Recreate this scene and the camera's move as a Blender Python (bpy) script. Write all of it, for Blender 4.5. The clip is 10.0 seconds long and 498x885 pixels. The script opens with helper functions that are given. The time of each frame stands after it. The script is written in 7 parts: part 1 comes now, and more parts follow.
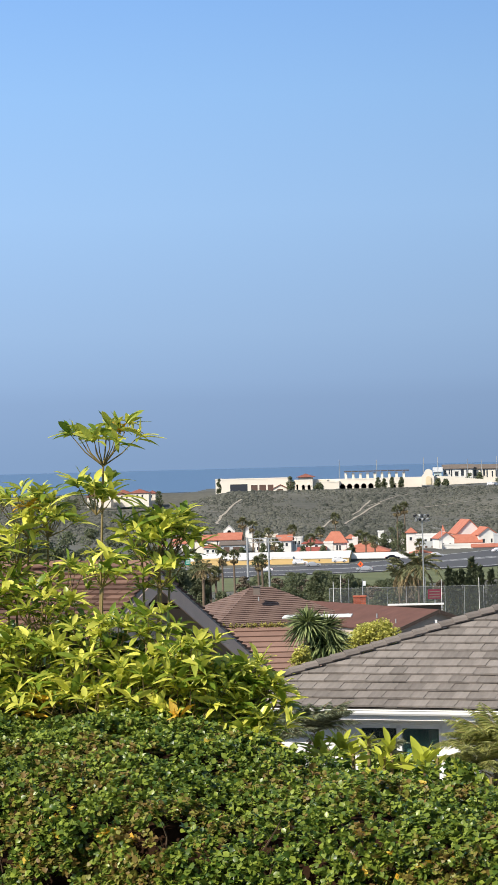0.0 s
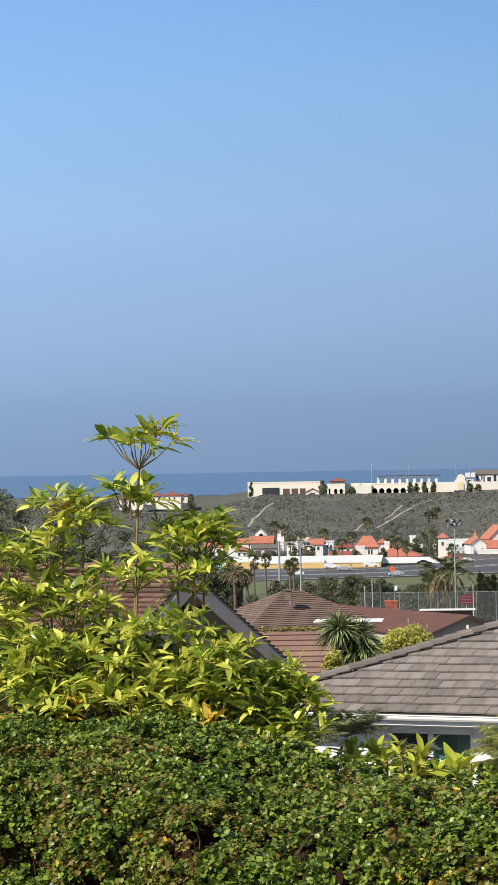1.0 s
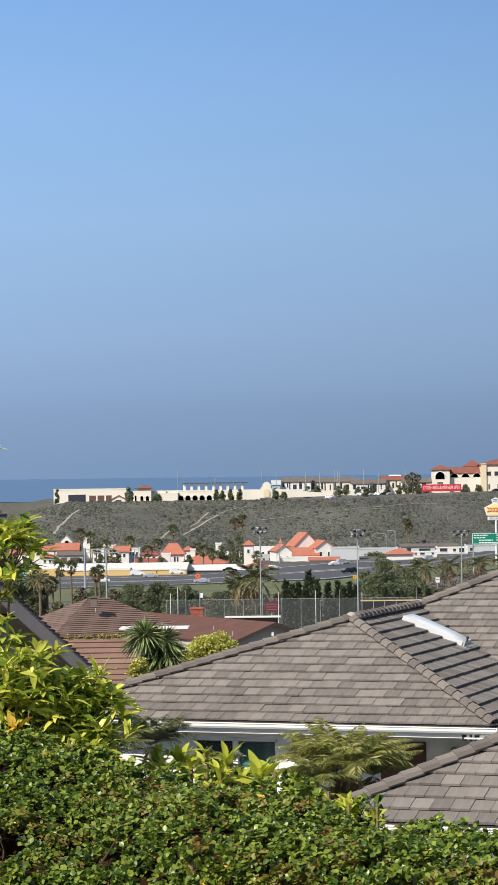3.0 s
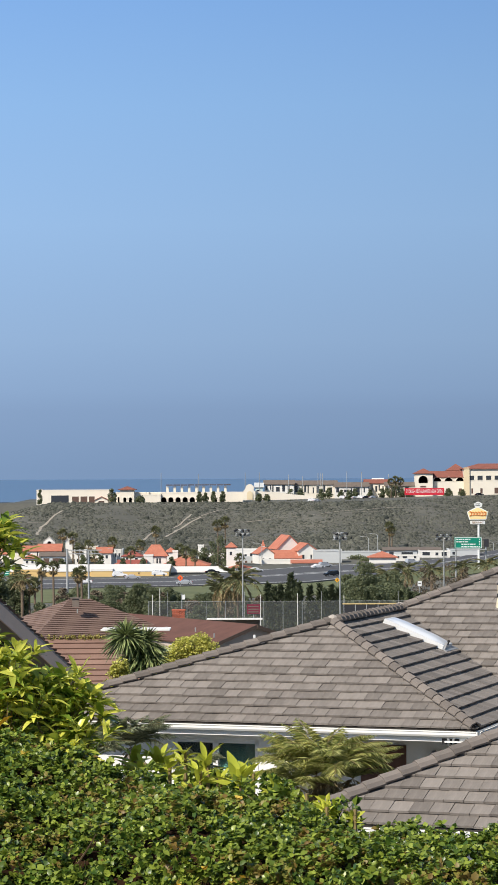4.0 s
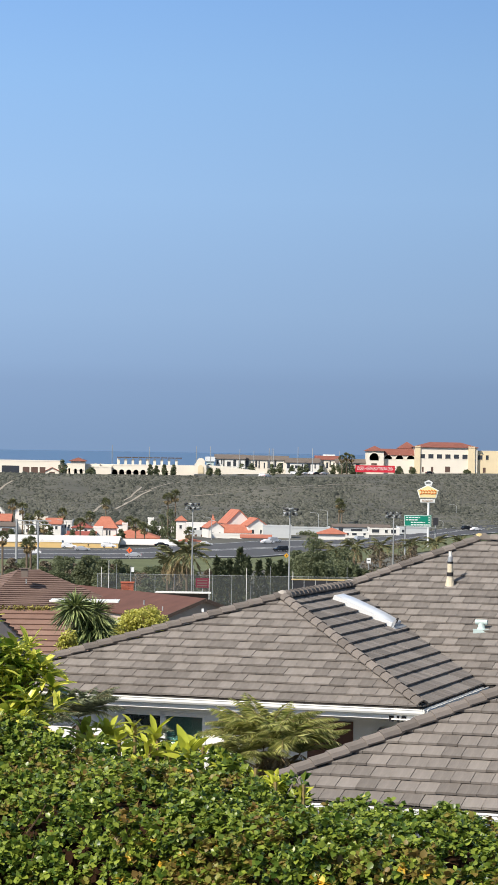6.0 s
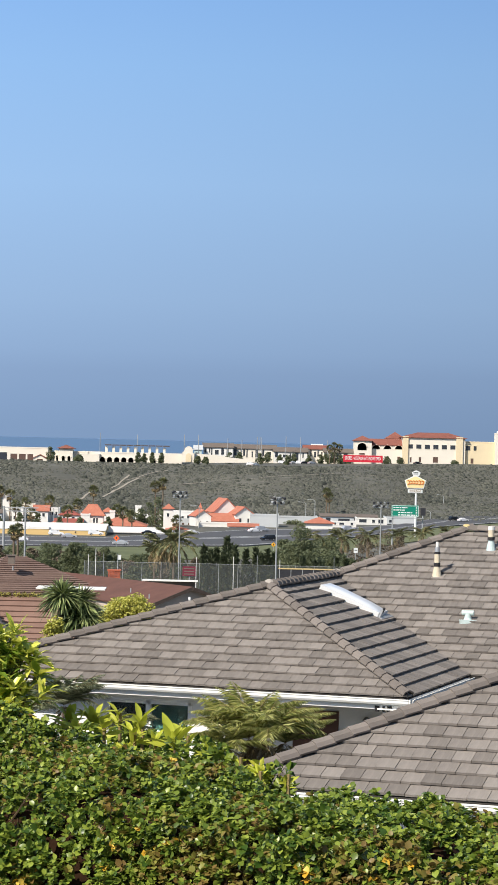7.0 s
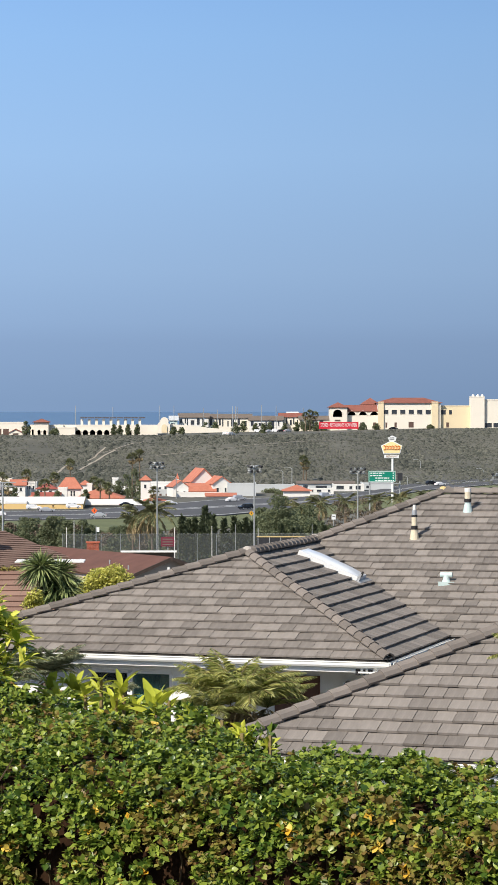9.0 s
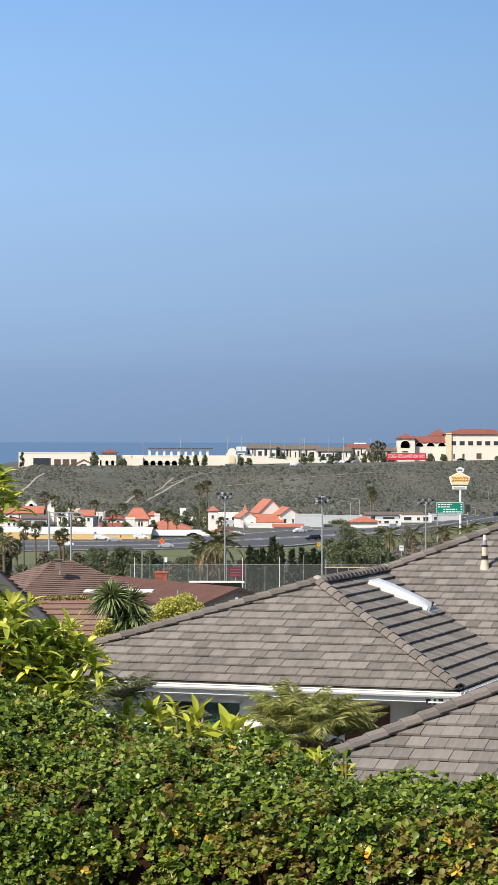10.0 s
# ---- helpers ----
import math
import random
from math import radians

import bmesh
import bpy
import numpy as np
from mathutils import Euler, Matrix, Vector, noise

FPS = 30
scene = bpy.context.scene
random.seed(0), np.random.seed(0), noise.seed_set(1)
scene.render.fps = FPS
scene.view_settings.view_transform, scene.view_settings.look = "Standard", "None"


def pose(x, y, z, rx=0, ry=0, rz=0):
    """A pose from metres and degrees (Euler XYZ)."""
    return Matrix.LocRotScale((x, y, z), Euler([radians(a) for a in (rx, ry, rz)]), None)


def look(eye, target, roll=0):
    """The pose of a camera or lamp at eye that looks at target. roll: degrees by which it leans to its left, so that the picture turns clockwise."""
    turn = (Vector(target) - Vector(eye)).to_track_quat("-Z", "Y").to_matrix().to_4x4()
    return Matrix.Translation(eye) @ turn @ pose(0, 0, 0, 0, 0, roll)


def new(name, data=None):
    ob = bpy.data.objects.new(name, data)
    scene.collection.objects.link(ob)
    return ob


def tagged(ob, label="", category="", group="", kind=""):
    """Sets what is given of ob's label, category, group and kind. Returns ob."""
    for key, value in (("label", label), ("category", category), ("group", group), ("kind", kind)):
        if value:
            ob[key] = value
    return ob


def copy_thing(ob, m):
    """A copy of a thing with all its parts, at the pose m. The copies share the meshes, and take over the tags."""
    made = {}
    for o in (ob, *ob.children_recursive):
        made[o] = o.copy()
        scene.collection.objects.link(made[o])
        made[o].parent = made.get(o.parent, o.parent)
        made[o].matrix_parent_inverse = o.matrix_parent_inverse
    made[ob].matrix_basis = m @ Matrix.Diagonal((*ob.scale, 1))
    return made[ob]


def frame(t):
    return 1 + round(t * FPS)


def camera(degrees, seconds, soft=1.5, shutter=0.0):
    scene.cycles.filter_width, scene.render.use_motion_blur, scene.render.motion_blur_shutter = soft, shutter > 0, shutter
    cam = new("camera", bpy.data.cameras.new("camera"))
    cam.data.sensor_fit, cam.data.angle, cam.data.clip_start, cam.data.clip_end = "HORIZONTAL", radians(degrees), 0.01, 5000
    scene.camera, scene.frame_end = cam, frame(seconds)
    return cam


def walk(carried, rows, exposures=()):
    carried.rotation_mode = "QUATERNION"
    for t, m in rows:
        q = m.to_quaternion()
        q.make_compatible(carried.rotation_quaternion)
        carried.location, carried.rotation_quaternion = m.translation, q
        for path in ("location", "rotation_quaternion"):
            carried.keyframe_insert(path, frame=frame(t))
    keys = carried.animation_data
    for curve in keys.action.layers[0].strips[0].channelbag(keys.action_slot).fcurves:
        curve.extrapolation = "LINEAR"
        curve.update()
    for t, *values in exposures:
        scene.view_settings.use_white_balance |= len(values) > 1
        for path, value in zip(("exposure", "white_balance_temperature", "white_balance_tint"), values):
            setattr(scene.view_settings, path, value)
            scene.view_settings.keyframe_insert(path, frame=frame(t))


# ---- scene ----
cam = camera(11.0, 10.0, soft=1.5)
PATH = [
    (0, pose(0.0171, 0.0147, -0.0071, 90.3841, 1.5013, 4.5463)),
    (0.5, pose(0.0028, 0.0011, 0.0042, 90.3665, 1.2315, 5.7146)),
    (1, pose(-0.0095, 0.0026, 0.0037, 90.4745, 0.9851, 5.2630)),
    (1.5, pose(-0.0009, 0.0114, -0.0018, 90.5777, 0.7460, 3.9832)),
    (2, pose(0.0096, 0.0135, -0.0105, 90.5275, 0.5341, 2.4308)),
    (2.5, pose(0.0155, 0.0206, -0.0098, 90.5391, 0.4932, 1.3002)),
    (2.7, pose(-0.0077, 0.0006, 0.0060, 90.5509, 0.8301, 1.0187)),
    (3.8, pose(-0.0093, 0.0005, 0.0083, 90.6090, 0.3013, 0.6923)),
    (4, pose(0.0097, 0.0033, -0.0009, 90.6158, 0.2801, 0.6030)),
    (4.5, pose(0.0000, -0.0000, -0.0000, 90.6255, 0.0000, 0.0000)),
    (5, pose(-0.0004, 0.0078, -0.0054, 90.7133, -0.2064, -0.5275)),
    (5.5, pose(-0.0244, 0.0233, 0.0003, 90.3520, -0.8227, -0.5793)),
    (5.7, pose(-0.0261, 0.0009, -0.0019, 90.1800, -0.8885, -0.4729)),
    (6.8, pose(-0.0190, 0.0016, 0.0134, 89.9270, -1.0383, -0.6220)),
    (7, pose(-0.0231, 0.0562, -0.0016, 89.8095, -1.3961, -0.7391)),
    (7.5, pose(-0.0333, 0.0390, 0.0057, 89.5493, -1.4094, -0.7572)),
    (8, pose(-0.0196, 0.0547, -0.0066, 89.5392, -0.9939, -0.8087)),
    (8.5, pose(-0.0238, 0.0584, -0.0142, 89.5033, -0.6176, -1.0262)),
    (9, pose(-0.0088, -0.0228, -0.0418, 89.1339, 0.0122, -1.2872)),
    (9.5, pose(-0.0528, -0.0690, -0.0549, 89.2881, -0.1605, -0.9341)),
    (10, pose(-0.0817, -0.1224, -0.0775, 89.8189, -0.1104, 0.2069)),
]
walk(cam, PATH, exposures=[(0, 0.19), (0.3, 0.17), (0.6, 0.08), (4.5, 0.05), (4.9, 0.14), (10, 0.17)])

# ---- sky, sun ----
SUN_DIR = Vector((-0.56, -0.62, 0.72)).normalized()
world = bpy.data.worlds.new("sky")
scene.world = world
world.use_nodes = True
wn, wl = world.node_tree.nodes, world.node_tree.links
wn.clear()
w_out = wn.new("ShaderNodeOutputWorld")
w_bg = wn.new("ShaderNodeBackground")
w_sky = wn.new("ShaderNodeTexSky")
w_sky.sky_type = "NISHITA"
w_sky.sun_disc = False
w_sky.sun_elevation = math.asin(SUN_DIR.z)
w_sky.sun_rotation = math.atan2(SUN_DIR.x, SUN_DIR.y)
w_tc = wn.new("ShaderNodeTexCoord")
w_sep = wn.new("ShaderNodeSeparateXYZ")
w_map = wn.new("ShaderNodeMapRange")
w_map.inputs["From Min"].default_value = -0.02
w_map.inputs["From Max"].default_value = 0.30
w_ramp = wn.new("ShaderNodeValToRGB")
# marine haze bank low over the sea, clearing upward
el = w_ramp.color_ramp.elements
el[0].position, el[0].color = 0.0, (0.18, 0.275, 0.445, 1)
el[1].position, el[1].color = 1.0, (0.20, 0.42, 0.80, 1)
for pos, col in ((0.065, (0.19, 0.285, 0.45, 1)), (0.135, (0.218, 0.322, 0.502, 1)), (0.160, (0.240, 0.356, 0.548, 1)), (0.22, (0.268, 0.402, 0.61, 1)), (0.36, (0.285, 0.455, 0.71, 1)), (0.50, (0.252, 0.44, 0.735, 1)), (0.63, (0.205, 0.39, 0.725, 1))):
    e = el.new(pos)
    e.color = col
w_mix = wn.new("ShaderNodeMix")
w_mix.data_type = "RGBA"
w_fac = wn.new("ShaderNodeMapRange")
w_fac.inputs["From Min"].default_value = 0.24
w_fac.inputs["From Max"].default_value = 0.5
w_gain = wn.new("ShaderNodeMix")
w_gain.data_type = "RGBA"
w_gain.blend_type = "MULTIPLY"
w_gain.inputs["Factor"].default_value = 1.0
w_gain.inputs["B"].default_value = (0.118, 0.112, 0.10, 1)
wl.new(w_tc.outputs["Generated"], w_sep.inputs[0])
wl.new(w_sep.outputs["Z"], w_map.inputs["Value"])
wl.new(w_map.outputs["Result"], w_ramp.inputs["Fac"])
wl.new(w_sep.outputs["Z"], w_fac.inputs["Value"])
wl.new(w_sky.outputs["Color"], w_gain.inputs["A"])
wl.new(w_fac.outputs["Result"], w_mix.inputs["Factor"])
w_az = wn.new("ShaderNodeMapRange")
w_az.inputs["From Min"].default_value, w_az.inputs["From Max"].default_value = -0.5, 0.5
w_az.inputs["To Min"].default_value, w_az.inputs["To Max"].default_value = 1.38, 0.66
wl.new(w_sep.outputs["X"], w_az.inputs["Value"])
w_hz = wn.new("ShaderNodeVectorMath")
w_hz.operation = "SCALE"
wl.new(w_ramp.outputs["Color"], w_hz.inputs[0])
wl.new(w_az.outputs["Result"], w_hz.inputs["Scale"])
wl.new(w_hz.outputs[0], w_mix.inputs["A"])
wl.new(w_gain.outputs["Result"], w_mix.inputs["B"])
wl.new(w_mix.outputs["Result"], w_bg.inputs["Color"])
w_bg.inputs["Strength"].default_value = 1.0
wl.new(w_bg.outputs[0], w_out.inputs["Surface"])

sun_data = bpy.data.lights.new("sun", "SUN")
sun_data.energy, sun_data.angle, sun_data.color = 5.0, radians(0.6), (1.0, 0.93, 0.82)
sun = new("sun", sun_data)
sun.matrix_world = look(SUN_DIR * 50, (0, 0, 0))


# ---- materials ----
def mat(name, color, rough=0.8, vary=0.15, scale=3.0, fine=40.0, bump=0.0, metal=0.0, island=0.0, objrand=0.0, stretch=(1, 1, 1), color2=None, spec=0.4, translucent=0.0):
    m = bpy.data.materials.new(name)
    m.use_nodes = True
    n, l = m.node_tree.nodes, m.node_tree.links
    bsdf = n["Principled BSDF"]
    bsdf.inputs["Roughness"].default_value = rough
    bsdf.inputs["Metallic"].default_value = metal
    bsdf.inputs["Specular IOR Level"].default_value = spec
    tc = n.new("ShaderNodeTexCoord")
    mp = n.new("ShaderNodeMapping")
    mp.inputs["Scale"].default_value = stretch
    l.new(tc.outputs["Object"], mp.inputs["Vector"])
    big = n.new("ShaderNodeTexNoise")
    big.inputs["Scale"].default_value = scale
    big.inputs["Detail"].default_value = 6
    fin = n.new("ShaderNodeTexNoise")
    fin.inputs["Scale"].default_value = fine
    fin.inputs["Detail"].default_value = 4
    l.new(mp.outputs[0], big.inputs["Vector"])
    l.new(mp.outputs[0], fin.inputs["Vector"])
    add = n.new("ShaderNodeMath")
    add.operation = "MULTIPLY_ADD"
    add.inputs[1].default_value = 0.6
    l.new(big.outputs["Fac"], add.inputs[0])
    half_ = n.new("ShaderNodeMath")
    half_.operation = "MULTIPLY"
    half_.inputs[1].default_value = 0.4
    l.new(fin.outputs["Fac"], half_.inputs[0])
    l.new(half_.outputs[0], add.inputs[2])
    src = add.outputs[0]
    if island or objrand:
        if island:
            g = n.new("ShaderNodeNewGeometry")
            rnd, amt = g.outputs["Random Per Island"], island
        else:
            g = n.new("ShaderNodeObjectInfo")
            rnd, amt = g.outputs["Random"], objrand
        mm = n.new("ShaderNodeMix")
        mm.inputs["Factor"].default_value = amt
        l.new(src, mm.inputs["A"])
        l.new(rnd, mm.inputs["B"])
        src = mm.outputs["Result"]
    ramp = n.new("ShaderNodeValToRGB")
    c = Vector(color)
    lo, hi = c * (1 - vary), c * (1 + vary)
    if color2 is not None:
        lo, hi = c, Vector(color2)
    e0, e1 = ramp.color_ramp.elements
    e0.position, e0.color = 0.28, (*lo, 1)
    e1.position, e1.color = 0.72, (*hi, 1)
    l.new(src, ramp.inputs["Fac"])
    l.new(ramp.outputs["Color"], bsdf.inputs["Base Color"])
    if bump:
        b = n.new("ShaderNodeBump")
        b.inputs["Strength"].default_value = bump
        b.inputs["Distance"].default_value = 0.01
        l.new(fin.outputs["Fac"], b.inputs["Height"])
        l.new(b.outputs["Normal"], bsdf.inputs["Normal"])
    if translucent:
        tr = n.new("ShaderNodeBsdfTranslucent")
        l.new(ramp.outputs["Color"], tr.inputs["Color"])
        mx = n.new("ShaderNodeMixShader")
        mx.inputs[0].default_value = translucent
        out = n["Material Output"]
        l.new(bsdf.outputs[0], mx.inputs[1])
        l.new(tr.outputs[0], mx.inputs[2])
        l.new(mx.outputs[0], out.inputs["Surface"])
    return m


M_TILE = mat("grey_concrete_tile", (0.158, 0.139, 0.124), 0.9, scale=4.0, fine=26, bump=0.4, objrand=0.36, color2=(0.286, 0.254, 0.228), stretch=(3, 0.35, 1))
M_TILE_ST = mat("grey_concrete_tile_far", (0.158, 0.139, 0.124), 0.9, scale=4.0, fine=26, bump=0.4, island=0.36, color2=(0.286, 0.254, 0.228))
M_CAP = mat("grey_ridge_tile", (0.185, 0.160, 0.142), 0.9, vary=0.26, bump=0.3, objrand=0.4)
M_UNDER = mat("roof_underlay", (0.05, 0.045, 0.04), 0.95, vary=0.2)
M_WHITE = mat("white_paint", (0.84, 0.83, 0.80), 0.55, vary=0.05, bump=0.05)
M_STUCCO = mat("white_stucco", (0.84, 0.83, 0.80), 0.9, vary=0.07, fine=60, bump=0.25)
M_GREYWALL = mat("grey_stucco", (0.52, 0.43, 0.36), 0.9, vary=0.08, fine=50, bump=0.2)
M_TAUPE = mat("taupe_soffit_board", (0.36, 0.30, 0.26), 0.8, vary=0.12, stretch=(1, 8, 1))
M_DARKWOOD = mat("dark_rafter_wood", (0.10, 0.07, 0.055), 0.8, vary=0.2)
M_TEALBACK = mat("teal_pane_backing", (0.05, 0.12, 0.11), 0.8, scale=2, fine=9, color2=(0.12, 0.22, 0.20), stretch=(9, 9, 0.3))
M_PORCH = mat("red_brown_porch_interior", (0.13, 0.065, 0.045), 0.7, vary=0.25, stretch=(1, 1, 0.2))
M_PALEWALL = mat("pale_pink_stucco", (0.72, 0.63, 0.56), 0.9, vary=0.08, fine=50, bump=0.2)
# Near-black colour that stands in for the shade of unlit rooms.
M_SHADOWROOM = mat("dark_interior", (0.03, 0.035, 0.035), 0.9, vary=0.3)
M_BROWN = mat("red_brown_roof_tile", (0.115, 0.064, 0.046), 0.9, scale=1.5, fine=20, bump=0.2, objrand=0.6, color2=(0.215, 0.124, 0.088))
M_BROWN_ST = mat("red_brown_roof_tile_far", (0.125, 0.07, 0.052), 0.9, scale=1.2, fine=20, objrand=0.4, color2=(0.195, 0.108, 0.08))
M_BROWN_RIB = mat("ribbed_brown_roof_tile", (0.185, 0.108, 0.082), 0.9, scale=1.2, fine=20, bump=0.2, objrand=0.3, color2=(0.30, 0.185, 0.14))
M_BROWN_GREY = mat("grey_brown_roof_tile", (0.145, 0.092, 0.074), 0.9, scale=1.2, fine=20, bump=0.2, objrand=0.3, color2=(0.235, 0.158, 0.128))
M_SHINGLE = mat("brown_composition_shingle", (0.13, 0.062, 0.048), 0.95, vary=0.25, scale=1.0, fine=25, bump=0.2)
M_REDBRICK = mat("red_brick", (0.36, 0.10, 0.055), 0.9, vary=0.25, objrand=0.5)
M_MORTAR = mat("mortar", (0.40, 0.36, 0.32), 0.95, vary=0.15)
M_METAL = mat("galvanised_metal", (0.48, 0.49, 0.50), 0.45, vary=0.12, metal=0.6)
M_POLE = mat("grey_steel_pole", (0.38, 0.39, 0.39), 0.55, vary=0.12, metal=0.3)
M_DARKMETAL = mat("dark_metal", (0.045, 0.045, 0.05), 0.5, vary=0.2, metal=0.4)
M_MINT = mat("pale_mint_painted_metal", (0.50, 0.60, 0.58), 0.5, vary=0.12)
M_RUBBER = mat("black_rubber_collar", (0.02, 0.018, 0.02), 0.7, vary=0.2)
M_OCHRE = mat("ochre_sealant", (0.55, 0.42, 0.2), 0.8, vary=0.2)
M_ACRYL = mat("white_acrylic_dome", (0.74, 0.77, 0.82), 0.25, vary=0.03, spec=0.6)
M_LEAF_HEDGE = mat("hedge_leaf", (0.05, 0.10, 0.014), 0.36, scale=1.1, fine=6, island=0.55, color2=(0.285, 0.35, 0.05), spec=0.45, translucent=0.22)
M_LEAF_NEW = mat("young_hedge_leaf", (0.20, 0.13, 0.035), 0.5, island=0.8, scale=2.0, color2=(0.26, 0.26, 0.05), translucent=0.25)
M_LEAF_YEL = mat("yellow_leaf", (0.62, 0.36, 0.03), 0.5, island=0.7, color2=(0.75, 0.55, 0.10), translucent=0.2)
M_LEAF_TALL = mat("bright_green_leaf", (0.17, 0.26, 0.03), 0.34, scale=2.5, fine=12, island=0.66, color2=(0.84, 0.82, 0.15), spec=0.5, translucent=0.36)
M_LEAF_TI = mat("lime_green_leaf", (0.30, 0.38, 0.03), 0.42, scale=3, island=0.6, color2=(0.62, 0.62, 0.08), spec=0.35, translucent=0.3)
M_STEM = mat("green_brown_stem", (0.24, 0.18, 0.07), 0.7, vary=0.25)
M_TWIG = mat("brown_twig", (0.14, 0.09, 0.05), 0.85, vary=0.3)
M_TRUNK = mat("palm_trunk_bark", (0.16, 0.12, 0.085), 0.95, vary=0.3, stretch=(1, 1, 6))
M_FROND = mat("palm_frond", (0.34, 0.38, 0.11), 0.45, island=0.7, color2=(0.76, 0.74, 0.32), translucent=0.5)
M_FROND_GREY = mat("grey_palm_frond", (0.20, 0.24, 0.13), 0.5, island=0.7, color2=(0.50, 0.52, 0.33), translucent=0.3)
M_FROND_FAR = mat("far_palm_frond", (0.12, 0.135, 0.06), 0.6, island=0.7, color2=(0.28, 0.285, 0.14), translucent=0.15)
M_FROND_DRY = mat("dry_palm_frond", (0.25, 0.19, 0.10), 0.8, island=0.7, color2=(0.42, 0.33, 0.18))
M_SPIKE = mat("sword_leaf", (0.055, 0.085, 0.03), 0.38, island=0.8, color2=(0.36, 0.42, 0.17), spec=0.5, translucent=0.1)
M_LIMEBUSH = mat("yellow_green_leaf", (0.42, 0.42, 0.075), 0.55, island=0.6, color2=(0.72, 0.68, 0.20), translucent=0.3)
M_TREE = mat("far_tree_leaf", (0.125, 0.15, 0.075), 0.7, scale=0.15, fine=0.8, island=0.3, color2=(0.26, 0.285, 0.165), translucent=0.5)
M_CYPRESS = mat("cypress_leaf", (0.05, 0.065, 0.032), 0.65, island=0.6, color2=(0.105, 0.125, 0.062))
M_SCRUB = mat("coastal_scrub", (0.028, 0.033, 0.026), 0.95, scale=0.035, fine=0.22, island=0.34, color2=(0.128, 0.128, 0.104), stretch=(1, 0.55, 1))
M_DRYTREE = mat("dry_tree_foliage", (0.12, 0.095, 0.065), 0.8, island=0.6, color2=(0.21, 0.17, 0.12))
M_ASPHALT = mat("freeway_asphalt", (0.085, 0.085, 0.09), 0.9, vary=0.18, scale=0.05, fine=0.8, stretch=(1, 0.2, 1))
M_LINE = mat("white_lane_paint", (0.7, 0.7, 0.68), 0.7, vary=0.1)
M_REDTILE = mat("orange_clay_roof", (0.37, 0.12, 0.075), 0.85, scale=0.5, fine=3, color2=(0.51, 0.20, 0.13))
M_MAROON = mat("maroon_clay_roof", (0.25, 0.09, 0.065), 0.85, scale=0.3, fine=2, vary=0.2)
M_FARWHITE = mat("far_white_stucco", (0.74, 0.72, 0.68), 0.9, vary=0.05, scale=0.2, fine=2)
M_CREAM = mat("cream_stucco", (0.76, 0.70, 0.60), 0.9, vary=0.05, scale=0.2, fine=2)
M_SAND = mat("sand_stucco", (0.66, 0.46, 0.20), 0.9, vary=0.06, scale=0.2, fine=2)
M_SANDPALE = mat("pale_sand_stucco", (0.72, 0.60, 0.40), 0.9, vary=0.06, scale=0.2, fine=2)
M_SLATE = mat("dull_brown_roof", (0.16, 0.13, 0.11), 0.9, vary=0.2, scale=0.3)
M_GREYFAR = mat("pale_grey_stucco", (0.50, 0.52, 0.53), 0.9, vary=0.06, scale=0.2, fine=2)
M_WINDOW = mat("far_window_glass", (0.04, 0.045, 0.055), 0.15, vary=0.2, spec=0.6)
M_BROWNDOOR = mat("brown_bay_door", (0.11, 0.065, 0.05), 0.6, vary=0.15, scale=0.5)
M_DIRTPATH = mat("pale_dirt_track", (0.36, 0.32, 0.26), 0.95, vary=0.15, scale=0.2)
M_GREEN_SIGN = mat("green_sign_sheet", (0.0, 0.20, 0.13), 0.5, vary=0.06)
M_SIGNWHITE = mat("sign_white", (0.75, 0.76, 0.75), 0.5, vary=0.03)
M_SIGNYEL = mat("sign_pale_yellow", (0.88, 0.68, 0.34), 0.5, vary=0.05)
M_SIGNRED = mat("banner_red", (0.55, 0.02, 0.04), 0.6, vary=0.06)
M_SIGNORANGE = mat("sign_orange_red", (0.72, 0.20, 0.03), 0.6, vary=0.05)
M_AMBER = mat("amber_sign", (0.75, 0.36, 0.01), 0.6, vary=0.06)
M_FLAGORANGE = mat("orange_flag_cloth", (0.85, 0.13, 0.03), 0.7, vary=0.08)
M_TYRE = mat("tyre_rubber", (0.015, 0.015, 0.016), 0.8, vary=0.2)
CAR_PAINT = {
    "white": mat("white_car_paint", (0.75, 0.75, 0.76), 0.25, vary=0.03),
    "black": mat("black_car_paint", (0.012, 0.013, 0.016), 0.25, vary=0.1),
    "silver": mat("silver_car_paint", (0.50, 0.51, 0.53), 0.3, vary=0.05, metal=0.4),
    "red": mat("red_car_paint", (0.35, 0.03, 0.03), 0.3, vary=0.05),
}


def glass_pane():
    m = bpy.data.materials.new("window_glass")
    m.use_nodes = True
    b = m.node_tree.nodes["Principled BSDF"]
    b.inputs["Base Color"].default_value = (0.55, 0.72, 0.68, 1)
    b.inputs["Roughness"].default_value = 0.03
    b.inputs["Transmission Weight"].default_value = 1.0
    b.inputs["IOR"].default_value = 1.5
    return m


M_GLASS = glass_pane()


